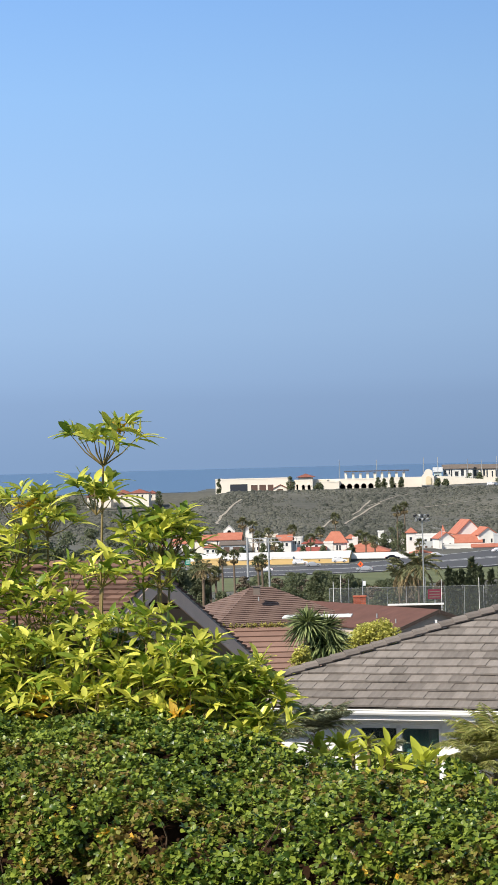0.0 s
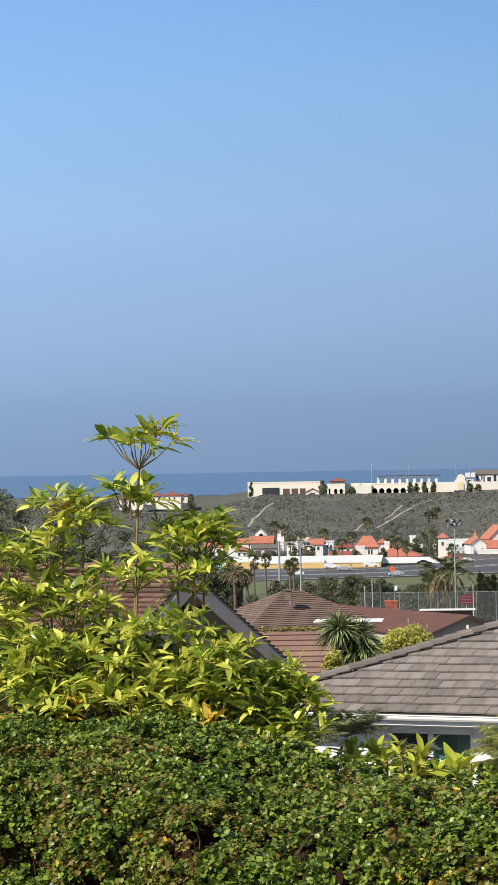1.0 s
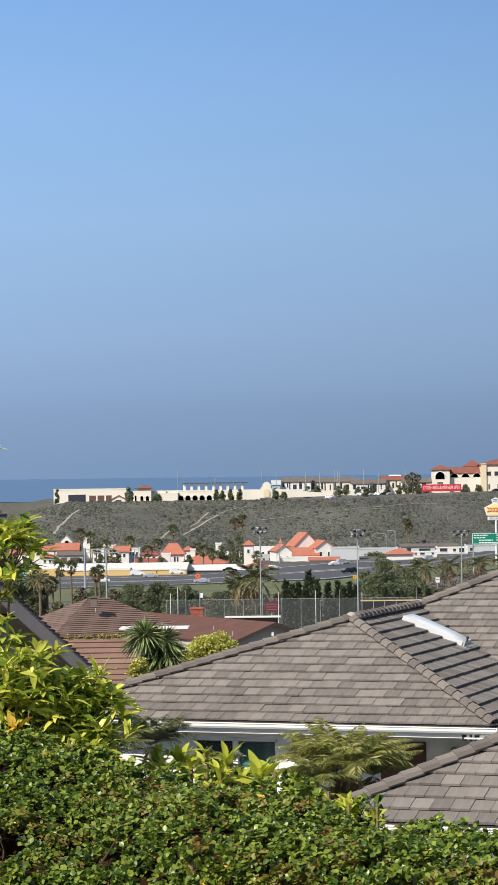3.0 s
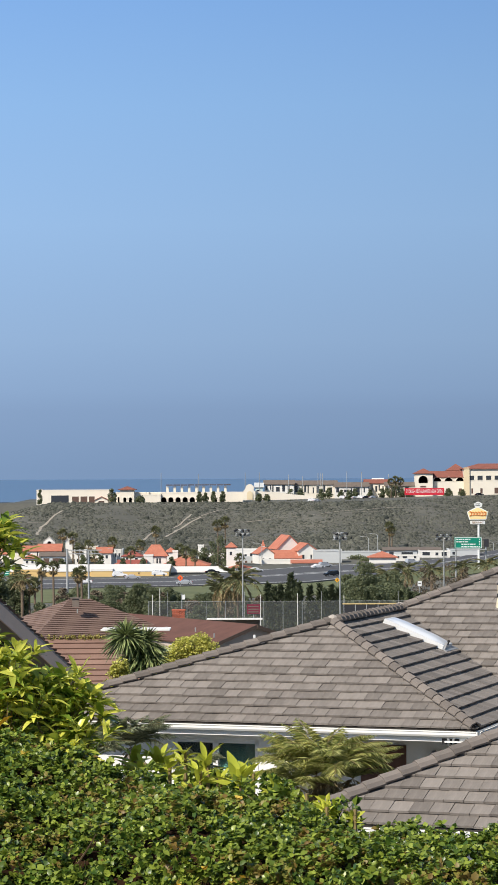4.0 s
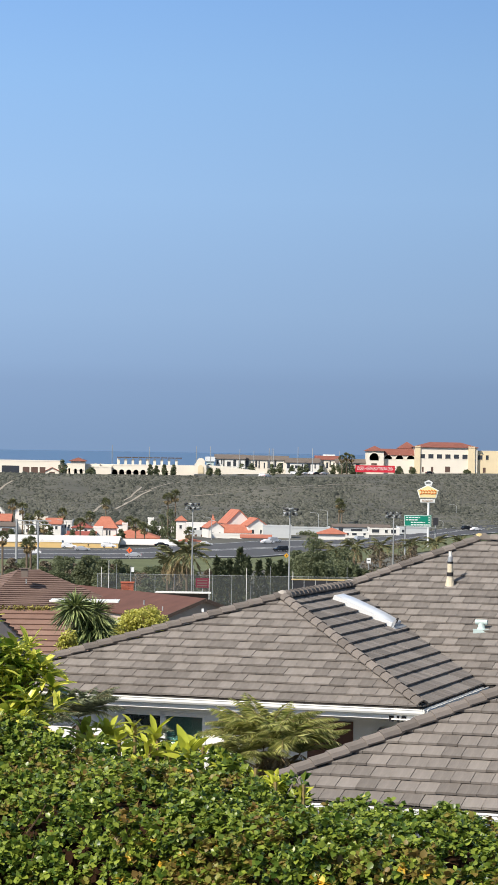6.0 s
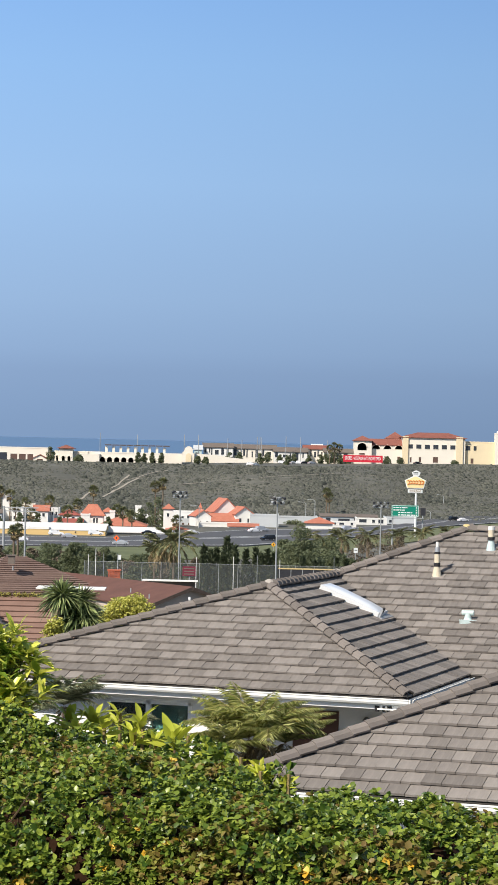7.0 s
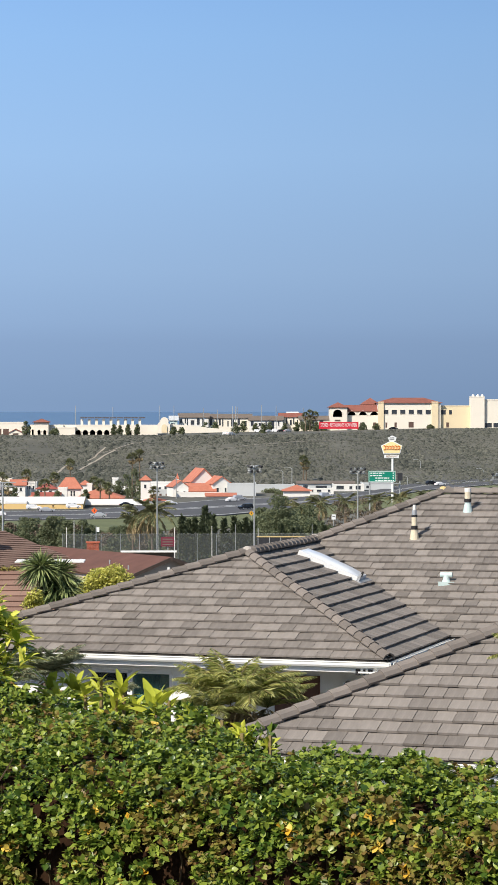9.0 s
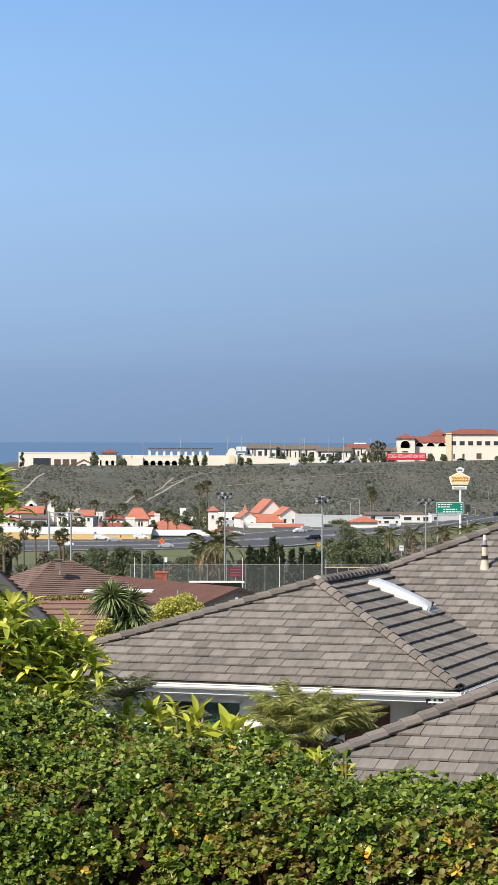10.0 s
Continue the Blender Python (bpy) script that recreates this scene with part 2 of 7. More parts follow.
# ---- ground material: garden soil near, scrub and dry grass far ----
def ground_material():
    m = bpy.data.materials.new("ground_soil_scrub")
    m.use_nodes = True
    n, l = m.node_tree.nodes, m.node_tree.links
    b = n["Principled BSDF"]
    b.inputs["Roughness"].default_value = 0.95
    tc = n.new("ShaderNodeTexCoord")
    n1, n2 = n.new("ShaderNodeTexNoise"), n.new("ShaderNodeTexNoise")
    n1.inputs["Scale"].default_value, n1.inputs["Detail"].default_value = 0.035, 8
    n2.inputs["Scale"].default_value, n2.inputs["Detail"].default_value = 0.35, 6
    for q in (n1, n2):
        l.new(tc.outputs["Object"], q.inputs["Vector"])
    mx = n.new("ShaderNodeMath")
    mx.operation = "MULTIPLY_ADD"
    mx.inputs[1].default_value = 0.55
    hf = n.new("ShaderNodeMath")
    hf.operation = "MULTIPLY"
    hf.inputs[1].default_value = 0.45
    l.new(n2.outputs["Fac"], hf.inputs[0])
    l.new(n1.outputs["Fac"], mx.inputs[0])
    l.new(hf.outputs[0], mx.inputs[2])
    r = n.new("ShaderNodeValToRGB")
    e = r.color_ramp.elements
    e[0].position, e[0].color = 0.36, (0.080, 0.079, 0.064, 1)
    e[1].position, e[1].color = 0.68, (0.165, 0.157, 0.124, 1)
    k = e.new(0.52)
    k.color = (0.108, 0.105, 0.085, 1)
    l.new(mx.outputs[0], r.inputs["Fac"])
    l.new(r.outputs["Color"], b.inputs["Base Color"])
    return m


M_GROUND = ground_material()
M_GRASS = mat("mown_verge_grass", (0.085, 0.105, 0.045), 0.95, scale=0.08, fine=0.9, color2=(0.165, 0.175, 0.08))


def sea_material():
    m = bpy.data.materials.new("sea_water")
    m.use_nodes = True
    n, l = m.node_tree.nodes, m.node_tree.links
    b = n["Principled BSDF"]
    b.inputs["Base Color"].default_value = (0.08, 0.135, 0.225, 1)
    b.inputs["Roughness"].default_value = 0.35
    b.inputs["IOR"].default_value = 1.33
    tc = n.new("ShaderNodeTexCoord")
    nz = n.new("ShaderNodeTexNoise")
    nz.inputs["Scale"].default_value = 0.05
    nz.inputs["Detail"].default_value = 8
    l.new(tc.outputs["Object"], nz.inputs["Vector"])
    bp = n.new("ShaderNodeBump")
    bp.inputs["Strength"].default_value = 0.5
    bp.inputs["Distance"].default_value = 1.0
    l.new(nz.outputs["Fac"], bp.inputs["Height"])
    l.new(bp.outputs["Normal"], b.inputs["Normal"])
    return m


M_SEA = sea_material()

# ---- building helpers ----
FOCAL = 4580.0


def sight(a, h, d):
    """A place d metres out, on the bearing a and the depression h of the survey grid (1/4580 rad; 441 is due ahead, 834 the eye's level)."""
    return Vector(((a - 441) / FOCAL * d, d, -(h - 834) / FOCAL * d))


def part(name, bm, material, parent=None, label=""):
    me = bpy.data.meshes.new(name)
    if isinstance(bm, bmesh.types.BMesh):
        bm.to_mesh(me)
        bm.free()
    else:
        verts, faces = bm
        me.from_pydata([tuple(v) for v in verts], [], [tuple(f) for f in faces])
    me.materials.append(material)
    ob = new(name, me)
    if parent is not None:
        ob.parent = parent
    if label:
        ob["label"] = label
    return ob


def thing(name, at, label, category, group="", yaw=0.0, kind=""):
    ob = new(name)
    ob.empty_display_size = 0.2
    ob.matrix_basis = Matrix.Translation(at) @ Matrix.Rotation(yaw, 4, "Z")
    return tagged(ob, label, category, group, kind)


def add_box(bm, lo, hi, bevel=0.0):
    x0, y0, z0 = lo
    x1, y1, z1 = hi
    vs = [bm.verts.new(p) for p in ((x0, y0, z0), (x1, y0, z0), (x1, y1, z0), (x0, y1, z0), (x0, y0, z1), (x1, y0, z1), (x1, y1, z1), (x0, y1, z1))]
    fs = [bm.faces.new([vs[i] for i in q]) for q in ((3, 2, 1, 0), (4, 5, 6, 7), (0, 1, 5, 4), (1, 2, 6, 5), (2, 3, 7, 6), (3, 0, 4, 7))]
    if bevel:
        es = list({e for f in fs for e in f.edges})
        bmesh.ops.bevel(bm, geom=es, offset=bevel, segments=1, affect="EDGES")


def box(lo, hi, bevel=0.0):
    bm = bmesh.new()
    add_box(bm, lo, hi, bevel)
    return bm


def add_tube(bm, pts, radii, sides=8, cap=True):
    rings = []
    for i, p in enumerate(pts):
        p = Vector(p)
        a = Vector(pts[max(i - 1, 0)])
        b = Vector(pts[min(i + 1, len(pts) - 1)])
        d = (b - a).normalized()
        s = d.orthogonal().normalized() if abs(d.z) > 0.99 else d.cross(Vector((0, 0, 1))).normalized()
        t = d.cross(s)
        rings.append([bm.verts.new(p + (s * math.cos(k * math.tau / sides) + t * math.sin(k * math.tau / sides)) * radii[i]) for k in range(sides)])
    for r0, r1 in zip(rings, rings[1:]):
        for k in range(sides):
            bm.faces.new((r0[k], r0[(k + 1) % sides], r1[(k + 1) % sides], r1[k]))
    if cap:
        bm.faces.new(rings[0][::-1])
        bm.faces.new(rings[-1])


def tube(pts, radii, sides=8):
    bm = bmesh.new()
    add_tube(bm, pts, radii, sides)
    return bm


def slab(points, thick):
    """A polygon with thickness, extruded against its normal."""
    bm = bmesh.new()
    top = [bm.verts.new(p) for p in points]
    f = bm.faces.new(top)
    f.normal_update()
    nrm = f.normal.copy()
    low = [bm.verts.new(Vector(p) - nrm * thick) for p in points]
    bm.faces.new(low[::-1])
    k = len(points)
    for i in range(k):
        j = (i + 1) % k
        bm.faces.new((top[i], low[i], low[j], top[j]))
    return bm


def leaves(rng, pos, direc, length, width, droop=0.25, fold=0.25, simple=True):
    """Arrays of folded leaf blades: base, sides and tip about a midrib. pos, direc: (n, 3); length, width: (n,)."""
    n = len(pos)
    d = direc / np.linalg.norm(direc, axis=1, keepdims=True)
    r = rng.normal(size=(n, 3))
    up = np.array([0, 0, 1.0]) + 0.45 * r
    s = np.cross(d, up)
    s /= np.linalg.norm(s, axis=1, keepdims=True) + 1e-9
    u = np.cross(s, d)
    L, W = length[:, None], width[:, None]
    if simple:
        v = np.stack([pos, pos + d * L * 0.45 + s * W * 0.5 + u * W * fold, pos + d * L - u * L * droop, pos + d * L * 0.45 - s * W * 0.5 + u * W * fold], 1)
        f = np.array([[0, 1, 2], [0, 2, 3]])
        k = 4
    else:
        v = np.stack([pos, pos + d * L * 0.28 + s * W * 0.42 + u * W * fold, pos + d * L * 0.62 + s * W * 0.46 + u * W * fold - u * L * droop * 0.35,
                      pos + d * L - u * L * droop, pos + d * L * 0.62 - s * W * 0.46 + u * W * fold - u * L * droop * 0.35, pos + d * L * 0.28 - s * W * 0.42 + u * W * fold,
                      pos + d * L * 0.45 - u * L * droop * 0.12], 1)
        f = np.array([[0, 1, 6], [1, 2, 6], [2, 3, 6], [3, 4, 6], [4, 5, 6], [5, 0, 6]])
        k = 7
    faces = (np.arange(n)[:, None, None] * k + f[None]).reshape(-1, 3)
    return v.reshape(-1, 3), faces


BLADE_T = np.array([0.0, 0.16, 0.38, 0.62, 0.84, 1.0])
BLADE_W = np.array([0.10, 0.62, 1.0, 0.92, 0.52, 0.05])


def blades(rng, pos, direc, length, width, droop=0.3, fold=0.18, ripple=0.0):
    """Long curved leaves: six cross rows of left edge, midrib and right edge, bending down towards the tip."""
    n = len(pos)
    d = direc / np.linalg.norm(direc, axis=1, keepdims=True)
    s = np.cross(d, np.array([0, 0, 1.0]) + 0.35 * rng.normal(size=(n, 3)))
    s /= np.linalg.norm(s, axis=1, keepdims=True) + 1e-9
    u = np.cross(s, d)
    t = BLADE_T[None, :, None]
    w = BLADE_W[None, :, None] * width[:, None, None] * 0.5
    bend = droop * rng.uniform(0.5, 1.5, n)[:, None, None]
    mid = pos[:, None, :] + d[:, None, :] * length[:, None, None] * t - np.array([0, 0, 1.0]) * (length[:, None, None] * bend * t * t)
    wob = rng.normal(size=(n, 6, 2, 1)) * ripple * width[:, None, None, None]
    left = mid + s[:, None, :] * w + u[:, None, :] * (w * 2 * fold + wob[:, :, 0])
    right = mid - s[:, None, :] * w + u[:, None, :] * (w * 2 * fold + wob[:, :, 1])
    v = np.stack([left, mid, right], 2).reshape(n, 18, 3)
    f = np.array([q for r in range(5) for q in ((3 * r, 3 * r + 1, 3 * r + 4, 3 * r + 3), (3 * r + 1, 3 * r + 2, 3 * r + 5, 3 * r + 4))])
    return v.reshape(-1, 3), (np.arange(n)[:, None, None] * 18 + f[None]).reshape(-1, 4)


def big_mesh(name, chunks, material, parent=None, label="", smooth_faces=False):
    """One mesh from (verts, faces) arrays."""
    vs, fs, o = [], [], 0
    for v, f in chunks:
        vs.append(v)
        fs.append(f + o)
        o += len(v)
    v, f = np.concatenate(vs), np.concatenate(fs)
    me = bpy.data.meshes.new(name)
    me.vertices.add(len(v))
    me.vertices.foreach_set("co", v.astype(np.float32).ravel())
    k = f.shape[1]
    me.loops.add(f.size)
    me.loops.foreach_set("vertex_index", f.astype(np.int32).ravel())
    me.polygons.add(len(f))
    me.polygons.foreach_set("loop_start", np.arange(0, f.size, k, dtype=np.int32))
    if smooth_faces:
        me.polygons.foreach_set("use_smooth", np.ones(len(f), dtype=bool))
    me.update(calc_edges=True)
    me.validate()
    me.materials.append(material)
    ob = new(name, me)
    if parent is not None:
        ob.parent = parent
    if label:
        ob["label"] = label
    return ob


# ---- ground, sea ----
PROFILE = [(-60, -1.7), (4, -1.7), (9, -3.3), (13, -4.6), (24, -7.0), (32, -8.0), (64, -8.0), (80, -10.5), (120, -11.5), (190, -13.5), (240, -18), (300, -20), (420, -31), (640, -33.2), (1012, -33.2), (1060, -31), (1150, -24.5), (1215, -15.5), (1255, -13.4), (1490, -13.2), (1545, -26), (1900, -30)]


def smooth(a, b, x):
    t = min(max((x - a) / (b - a), 0), 1)
    return t * t * (3 - 2 * t)


def ground_z(x, y):
    z = PROFILE[-1][1]
    if y > 900:
        y -= 110 * smooth(20, 150, x) * smooth(900, 1012, y)
    for (y0, z0), (y1, z1) in zip(PROFILE, PROFILE[1:]):
        if y < y1:
            z = z0 + (z1 - z0) * max(0.0, (y - y0) / (y1 - y0))
            break
    if y > 1040:
        # the mesa falls away to the left and folds into gullies
        drop = smooth(-106, -150, x)
        flank = smooth(1040, 1100, y) * (1 - smooth(1215, 1255, y))
        z -= drop * smooth(1060, 1255, y) * (1 - 0.89 * smooth(1322, 1350, y)) * 8
        z -= 2.2 * (1 - smooth(20, 150, x)) * smooth(1060, 1255, y)
        z += flank * (1.6 * math.sin(x * 0.045 + 0.9 * math.sin(y * 0.02)) + 1.6 * noise.noise(Vector((x * 0.02, y * 0.02, 3))))
    if 660 > y > 120:
        z += 0.5 * noise.noise(Vector((x * 0.02, y * 0.02, 0)))
    return z


def build_ground():
    ys = [-60, -20, 0, 4, 6, 9, 11, 13, 16, 20, 24, 28, 32, 45, 64, 72, 80, 100, 120, 150, 180, 220, 260, 300, 340, 380, 420, 480, 560, 640, 720, 800, 900, 980, 1012]
    ys += list(range(1024, 1420, 8)) + [1440, 1460, 1480, 1490, 1500, 1545, 1600, 1800, 2400, 4900]
    xs = [-2600, -1500, -900, -600, -450, -350, -300] + list(range(-270, 300, 9)) + [320, 380, 450, 600, 900, 1500, 2600]
    verts = [(x, y, ground_z(x, y)) for y in ys for x in xs]
    w = len(xs)
    faces = [(j * w + i, j * w + i + 1, (j + 1) * w + i + 1, (j + 1) * w + i) for j in range(len(ys) - 1) for i in range(w - 1)]
    g = part("ground", (verts, faces), M_GROUND)
    for p in g.data.polygons:
        p.use_smooth = True
    return tagged(g, "sloping ground of dry soil, scrub and grass down to the valley", "ground", kind="structure")


build_ground()
sea = part("water", ([(-3000, 1352, -16.2), (-60, 1352, -16.2), (-60, 1500, -16.2), (3000, 1500, -16.2), (3000, 4950, -16.2), (-3000, 4950, -16.2)], [(0, 1, 2, 3, 4, 5)]), M_SEA)
tagged(sea, "calm blue ocean reaching the hazy horizon", "sea", kind="structure")

# ---- the grey-tiled house ----
EU = Vector((0.948, -0.317, 0))
EN = Vector((0.317, 0.948, 0))
PITCH = 0.425
EAVE_Z = -5.27
COURSE, TILE_W = 0.362, 0.31


def clip_poly(poly, a, b):
    """Keep what of a 2D polygon lies left of the line from a to b."""
    out = []
    side = lambda p: (b[0] - a[0]) * (p[1] - a[1]) - (b[1] - a[1]) * (p[0] - a[0])
    for i, p in enumerate(poly):
        q = poly[(i + 1) % len(poly)]
        sp, sq = side(p), side(q)
        if sp >= 0:
            out.append(p)
        if (sp >= 0) != (sq >= 0):
            t = sp / (sp - sq)
            out.append((p[0] + (q[0] - p[0]) * t, p[1] + (q[1] - p[1]) * t))
    return out


def area2(poly):
    return 0.5 * sum(p[0] * q[1] - q[0] * p[1] for p, q in zip(poly, poly[1:] + poly[:1]))


TILE_MESH = {}


def tile_solid(poly, b0, course, name):
    """A tile cut to poly (a along the eave, b up the slope): it lies lower at its head and proud at its butt."""
    def lift(b):
        return 0.069 - 0.051 * (b - b0) / course
    verts = [(a, b, lift(b)) for a, b in poly] + [(a, b, lift(b) - 0.04) for a, b in poly]
    k = len(poly)
    faces = [tuple(range(k)), tuple(range(2 * k - 1, k - 1, -1))] + [(i, i + k, (i + 1) % k + k, (i + 1) % k) for i in range(k)]
    return verts, faces


def tile_face(owner, origin, along, upward, poly, course, width, material, stuff_material, near=None, stuff_name="roof_tiles", name="roof_tile"):
    """Courses of tiles over the face poly, each a part; those outside near are joined."""
    nrm = along.cross(upward).normalized()
    if nrm.z < 0:
        nrm = -nrm
    base = Matrix((along, upward, nrm)).transposed().to_4x4()
    base.translation = origin
    amin, amax = min(p[0] for p in poly), max(p[0] for p in poly)
    bmin, bmax = min(p[1] for p in poly), max(p[1] for p in poly)
    rng = random.Random(11)
    sv, sf = [], []
    ring = poly if area2(poly) > 0 else poly[::-1]
    row = 0
    b = bmin
    while b < bmax - 0.02:
        a = amin - width * (0.5 if row % 2 else 0.0) - rng.random() * 0.03
        while a < amax:
            full = [(a + 0.004, b), (a + width - 0.004, b), (a + width - 0.004, b + course + 0.05), (a + 0.004, b + course + 0.05)]
            cut = full
            for p, q in zip(ring, ring[1:] + ring[:1]):
                cut = clip_poly(cut, p, q)
                if len(cut) < 3:
                    break
            if len(cut) >= 3 and area2(cut) > 0.004:
                whole = abs(area2(cut) - area2(full)) < 1e-4
                jig = rng.uniform(-0.004, 0.006)
                if near is None or near(a, b):
                    if whole:
                        key = (course, width, material.name)
                        if key not in TILE_MESH:
                            me = bpy.data.meshes.new(name)
                            v, f = tile_solid([(p[0] - a, p[1] - b) for p in full], 0, course, name)
                            me.from_pydata(v, [], f)
                            me.materials.append(material)
                            TILE_MESH[key] = me
                        ob = new(name, TILE_MESH[key])
                        off = Vector((a, b, jig))
                    else:
                        v, f = tile_solid([(p[0] - a, p[1] - b) for p in cut], 0, course, name)
                        me = bpy.data.meshes.new(name)
                        me.from_pydata(v, [], f)
                        me.materials.append(material)
                        ob = new(name, me)
                        off = Vector((a, b, jig))
                    ob.parent = owner
                    ob.matrix_basis = base @ Matrix.Translation(off)
                else:
                    v, f = tile_solid(cut, b, course, name)
                    o = len(sv)
                    sv += [base @ (Vector(p) + Vector((0, 0, jig))) for p in v]
                    sf += [tuple(i + o for i in q) for q in f]
            a += width
        b += course
        row += 1
    if sv:
        ob = part(stuff_name, (sv, sf), stuff_material, owner)
        ob["kind"] = "stuff"


def cap_run(owner, p, q, material, step=0.32, width=0.13, name="ridge_tile"):
    """Ridge or hip caps from the low end p to the high end q, each lapping the one below."""
    p, q = Vector(p), Vector(q)
    d = (q - p).normalized()
    s = d.cross(Vector((0, 0, 1))).normalized()
    u = s.cross(d)
    n = int((q - p).length / step)
    prof = [(-width, -0.035), (-width * 0.72, 0.03), (0, 0.075), (width * 0.72, 0.03), (width, -0.035)]
    verts = []
    for k, (l, lift, sc) in enumerate(((-0.03, 0.028, 1.06), (step, 0.0, 0.94))):
        verts += [(a * sc, l, b + lift) for a, b in prof]
        verts += [(a * sc * 0.9, l, b + lift - 0.028) for a, b in prof]
    faces = [(i, i + 1, 11 + i, 10 + i) for i in range(4)] + [(5 + i, 15 + i, 16 + i, 6 + i) for i in range(4)] + [(i, 5 + i, 6 + i, i + 1) for i in range(4)] + [(10 + i, 11 + i, 16 + i, 15 + i) for i in range(4)] + [(0, 10, 15, 5), (4, 9, 19, 14)]
    me = bpy.data.meshes.new(name)
    me.from_pydata(verts, [], faces)
    me.materials.append(material)
    m = Matrix((s, d, u)).transposed().to_4x4()
    for i in range(n + 1):
        ob = new(name, me)
        ob.parent = owner
        mm = m.copy()
        mm.translation = p + d * (step * i) + u * 0.045
        ob.matrix_basis = mm


def roof_plane(owner, pts, thick=0.05):
    return part("roof_deck", slab(pts, thick), M_UNDER, owner)


def build_grey_house():
    house = thing("house", (0, 0, 0), "single-storey white stucco house with grey flat-tiled hip roofs", "house")
    rise = PITCH
    sl = Vector((EN.x, EN.y, rise)).normalized()
    k = math.sqrt(1 + rise * rise)
    # front wing
    R = Vector((3.97, 52.0, EAVE_Z + 0.02))
    run = 4.31
    L = R - EU * 10.2
    P = R - EU * run + EN * run + Vector((0, 0, run * rise))
    V1 = P + EN * 5.5
    roof_plane(house, [L, R, P])
    roof_plane(house, [R, R + EN * 5.5, V1, P])
    roof_plane(house, [P, V1, L + EN * 11, L])
    # main roof behind
    Q = V1 + (EU + EN + Vector((0, 0, rise))) * 2.6
    run2 = (Q.z - R.z) / rise
    F0 = Q - EU * run2 - EN * run2 - Vector((0, 0, run2 * rise))
    F1 = F0 + EU * 24
    Q1 = Q + EU * 14
    roof_plane(house, [F0, F1, Q1 + EU * 2, Q])
    roof_plane(house, [F0, Q, Q + EN * 6 , F0 + EN * 18])
    roof_plane(house, [Q, Q1, Q1 + EN * 6 - Vector((0, 0, 2.8)), Q + EN * 6 - Vector((0, 0, 2.8))])
    # garage wing in front
    Fo = Vector((-0.2, 39.06, EAVE_Z - 0.03)) + EU * 0.48
    G1 = Fo + EU * 13.5
    rung = 5.4
    H0 = Fo + (EU + EN + Vector((0, 0, rise))) * rung
    H1 = H0 + EU * 6
    roof_plane(house, [Fo, G1, H1, H0])
    roof_plane(house, [Fo, H0, H0 + EN * 4, Fo + EN * 9.4])
    # tiles
    tile_face(house, L, EU, sl, [(0, 0), (10.2, 0), (10.2 - run, run * k)], COURSE, TILE_W, M_TILE, M_TILE_ST)
    sr = Vector((-EU.x, -EU.y, rise)).normalized()
    tile_face(house, R, EN, sr, [(0, 0), (5.5, 0), (run + 5.5, run * k), (run, run * k)], COURSE, TILE_W, M_TILE, M_TILE_ST, near=lambda a, b: True)
    w2 = run2 * k
    tile_face(house, F0, EU, sl, [(0, 0), (20, 0), (20, w2), (run2, w2)], COURSE, TILE_W, M_TILE, M_TILE_ST, near=lambda a, b: 3.0 < a < 9.6 and b > 2.0)
    wg = rung * k
    tile_face(house, Fo, EU, sl, [(0, 0), (12.5, 0), (12.5, wg), (rung, wg)], COURSE, TILE_W, M_TILE, M_TILE_ST, near=lambda a, b: a < 7)
    up = Vector((0, 0, 0.05))
    cap_run(house, L + up, P + up, M_CAP)
    cap_run(house, R + up, P + up, M_CAP)
    cap_run(house, P + up, V1 + up, M_CAP)
    cap_run(house, V1 - (EU + EN + Vector((0, 0, rise))) * 0.3 + up, Q + up, M_CAP)
    cap_run(house, Q + up, Q1 + up, M_CAP)
    cap_run(house, Fo + up, H0 + up, M_CAP)
    # pale mortar blobs where the hips meet
    for spot, nm in ((P, "mortar_cap"), (V1, "mortar_cap"), (Q, "mortar_cap")):
        bm = bmesh.new()
        bmesh.ops.create_icosphere(bm, subdivisions=2, radius=0.12)
        for v in bm.verts:
            v.co = Vector((v.co.x, v.co.y, v.co.z * 0.75)) * (1 + 0.12 * noise.noise(v.co * 9))
        ob = part(nm, bm, M_OCHRE if spot is Q else M_MORTAR, house)
        ob.location = spot + Vector((0, 0, 0.12))

    # fascia, gutter, soffit, walls in the eave's own axes
    def along_eave(name, a0, length, prof, material, base=L, along=EU, out=None):
        out = -EN if out is None else out
        bm = bmesh.new()
        rows = [[bm.verts.new(base + along * (a0 + length * t) + out * o + Vector((0, 0, z))) for o, z in prof] for t in (0, 1)]
        n = len(prof)
        for i in range(n):
            j = (i + 1) % n
            bm.faces.new((rows[0][i], rows[0][j], rows[1][j], rows[1][i]))
        bm.faces.new(rows[0][::-1])
        bm.faces.new(rows[1])
        bmesh.ops.recalc_face_normals(bm, faces=bm.faces)
        return part(name, bm, material, house)
    gutter = [(0.0, -0.02), (0.0, -0.13), (0.10, -0.13), (0.125, -0.09), (0.125, -0.04), (0.14, -0.03), (0.14, -0.015), (0.115, -0.015), (0.11, -0.10), (0.02, -0.10), (0.02, -0.02)]
    fascia = [(-0.03, -0.03), (-0.03, -0.24), (-0.003, -0.24), (-0.003, -0.03)]
    soffit = [(-0.05, -0.22), (-0.62, -0.22), (-0.62, -0.25), (-0.05, -0.25)]
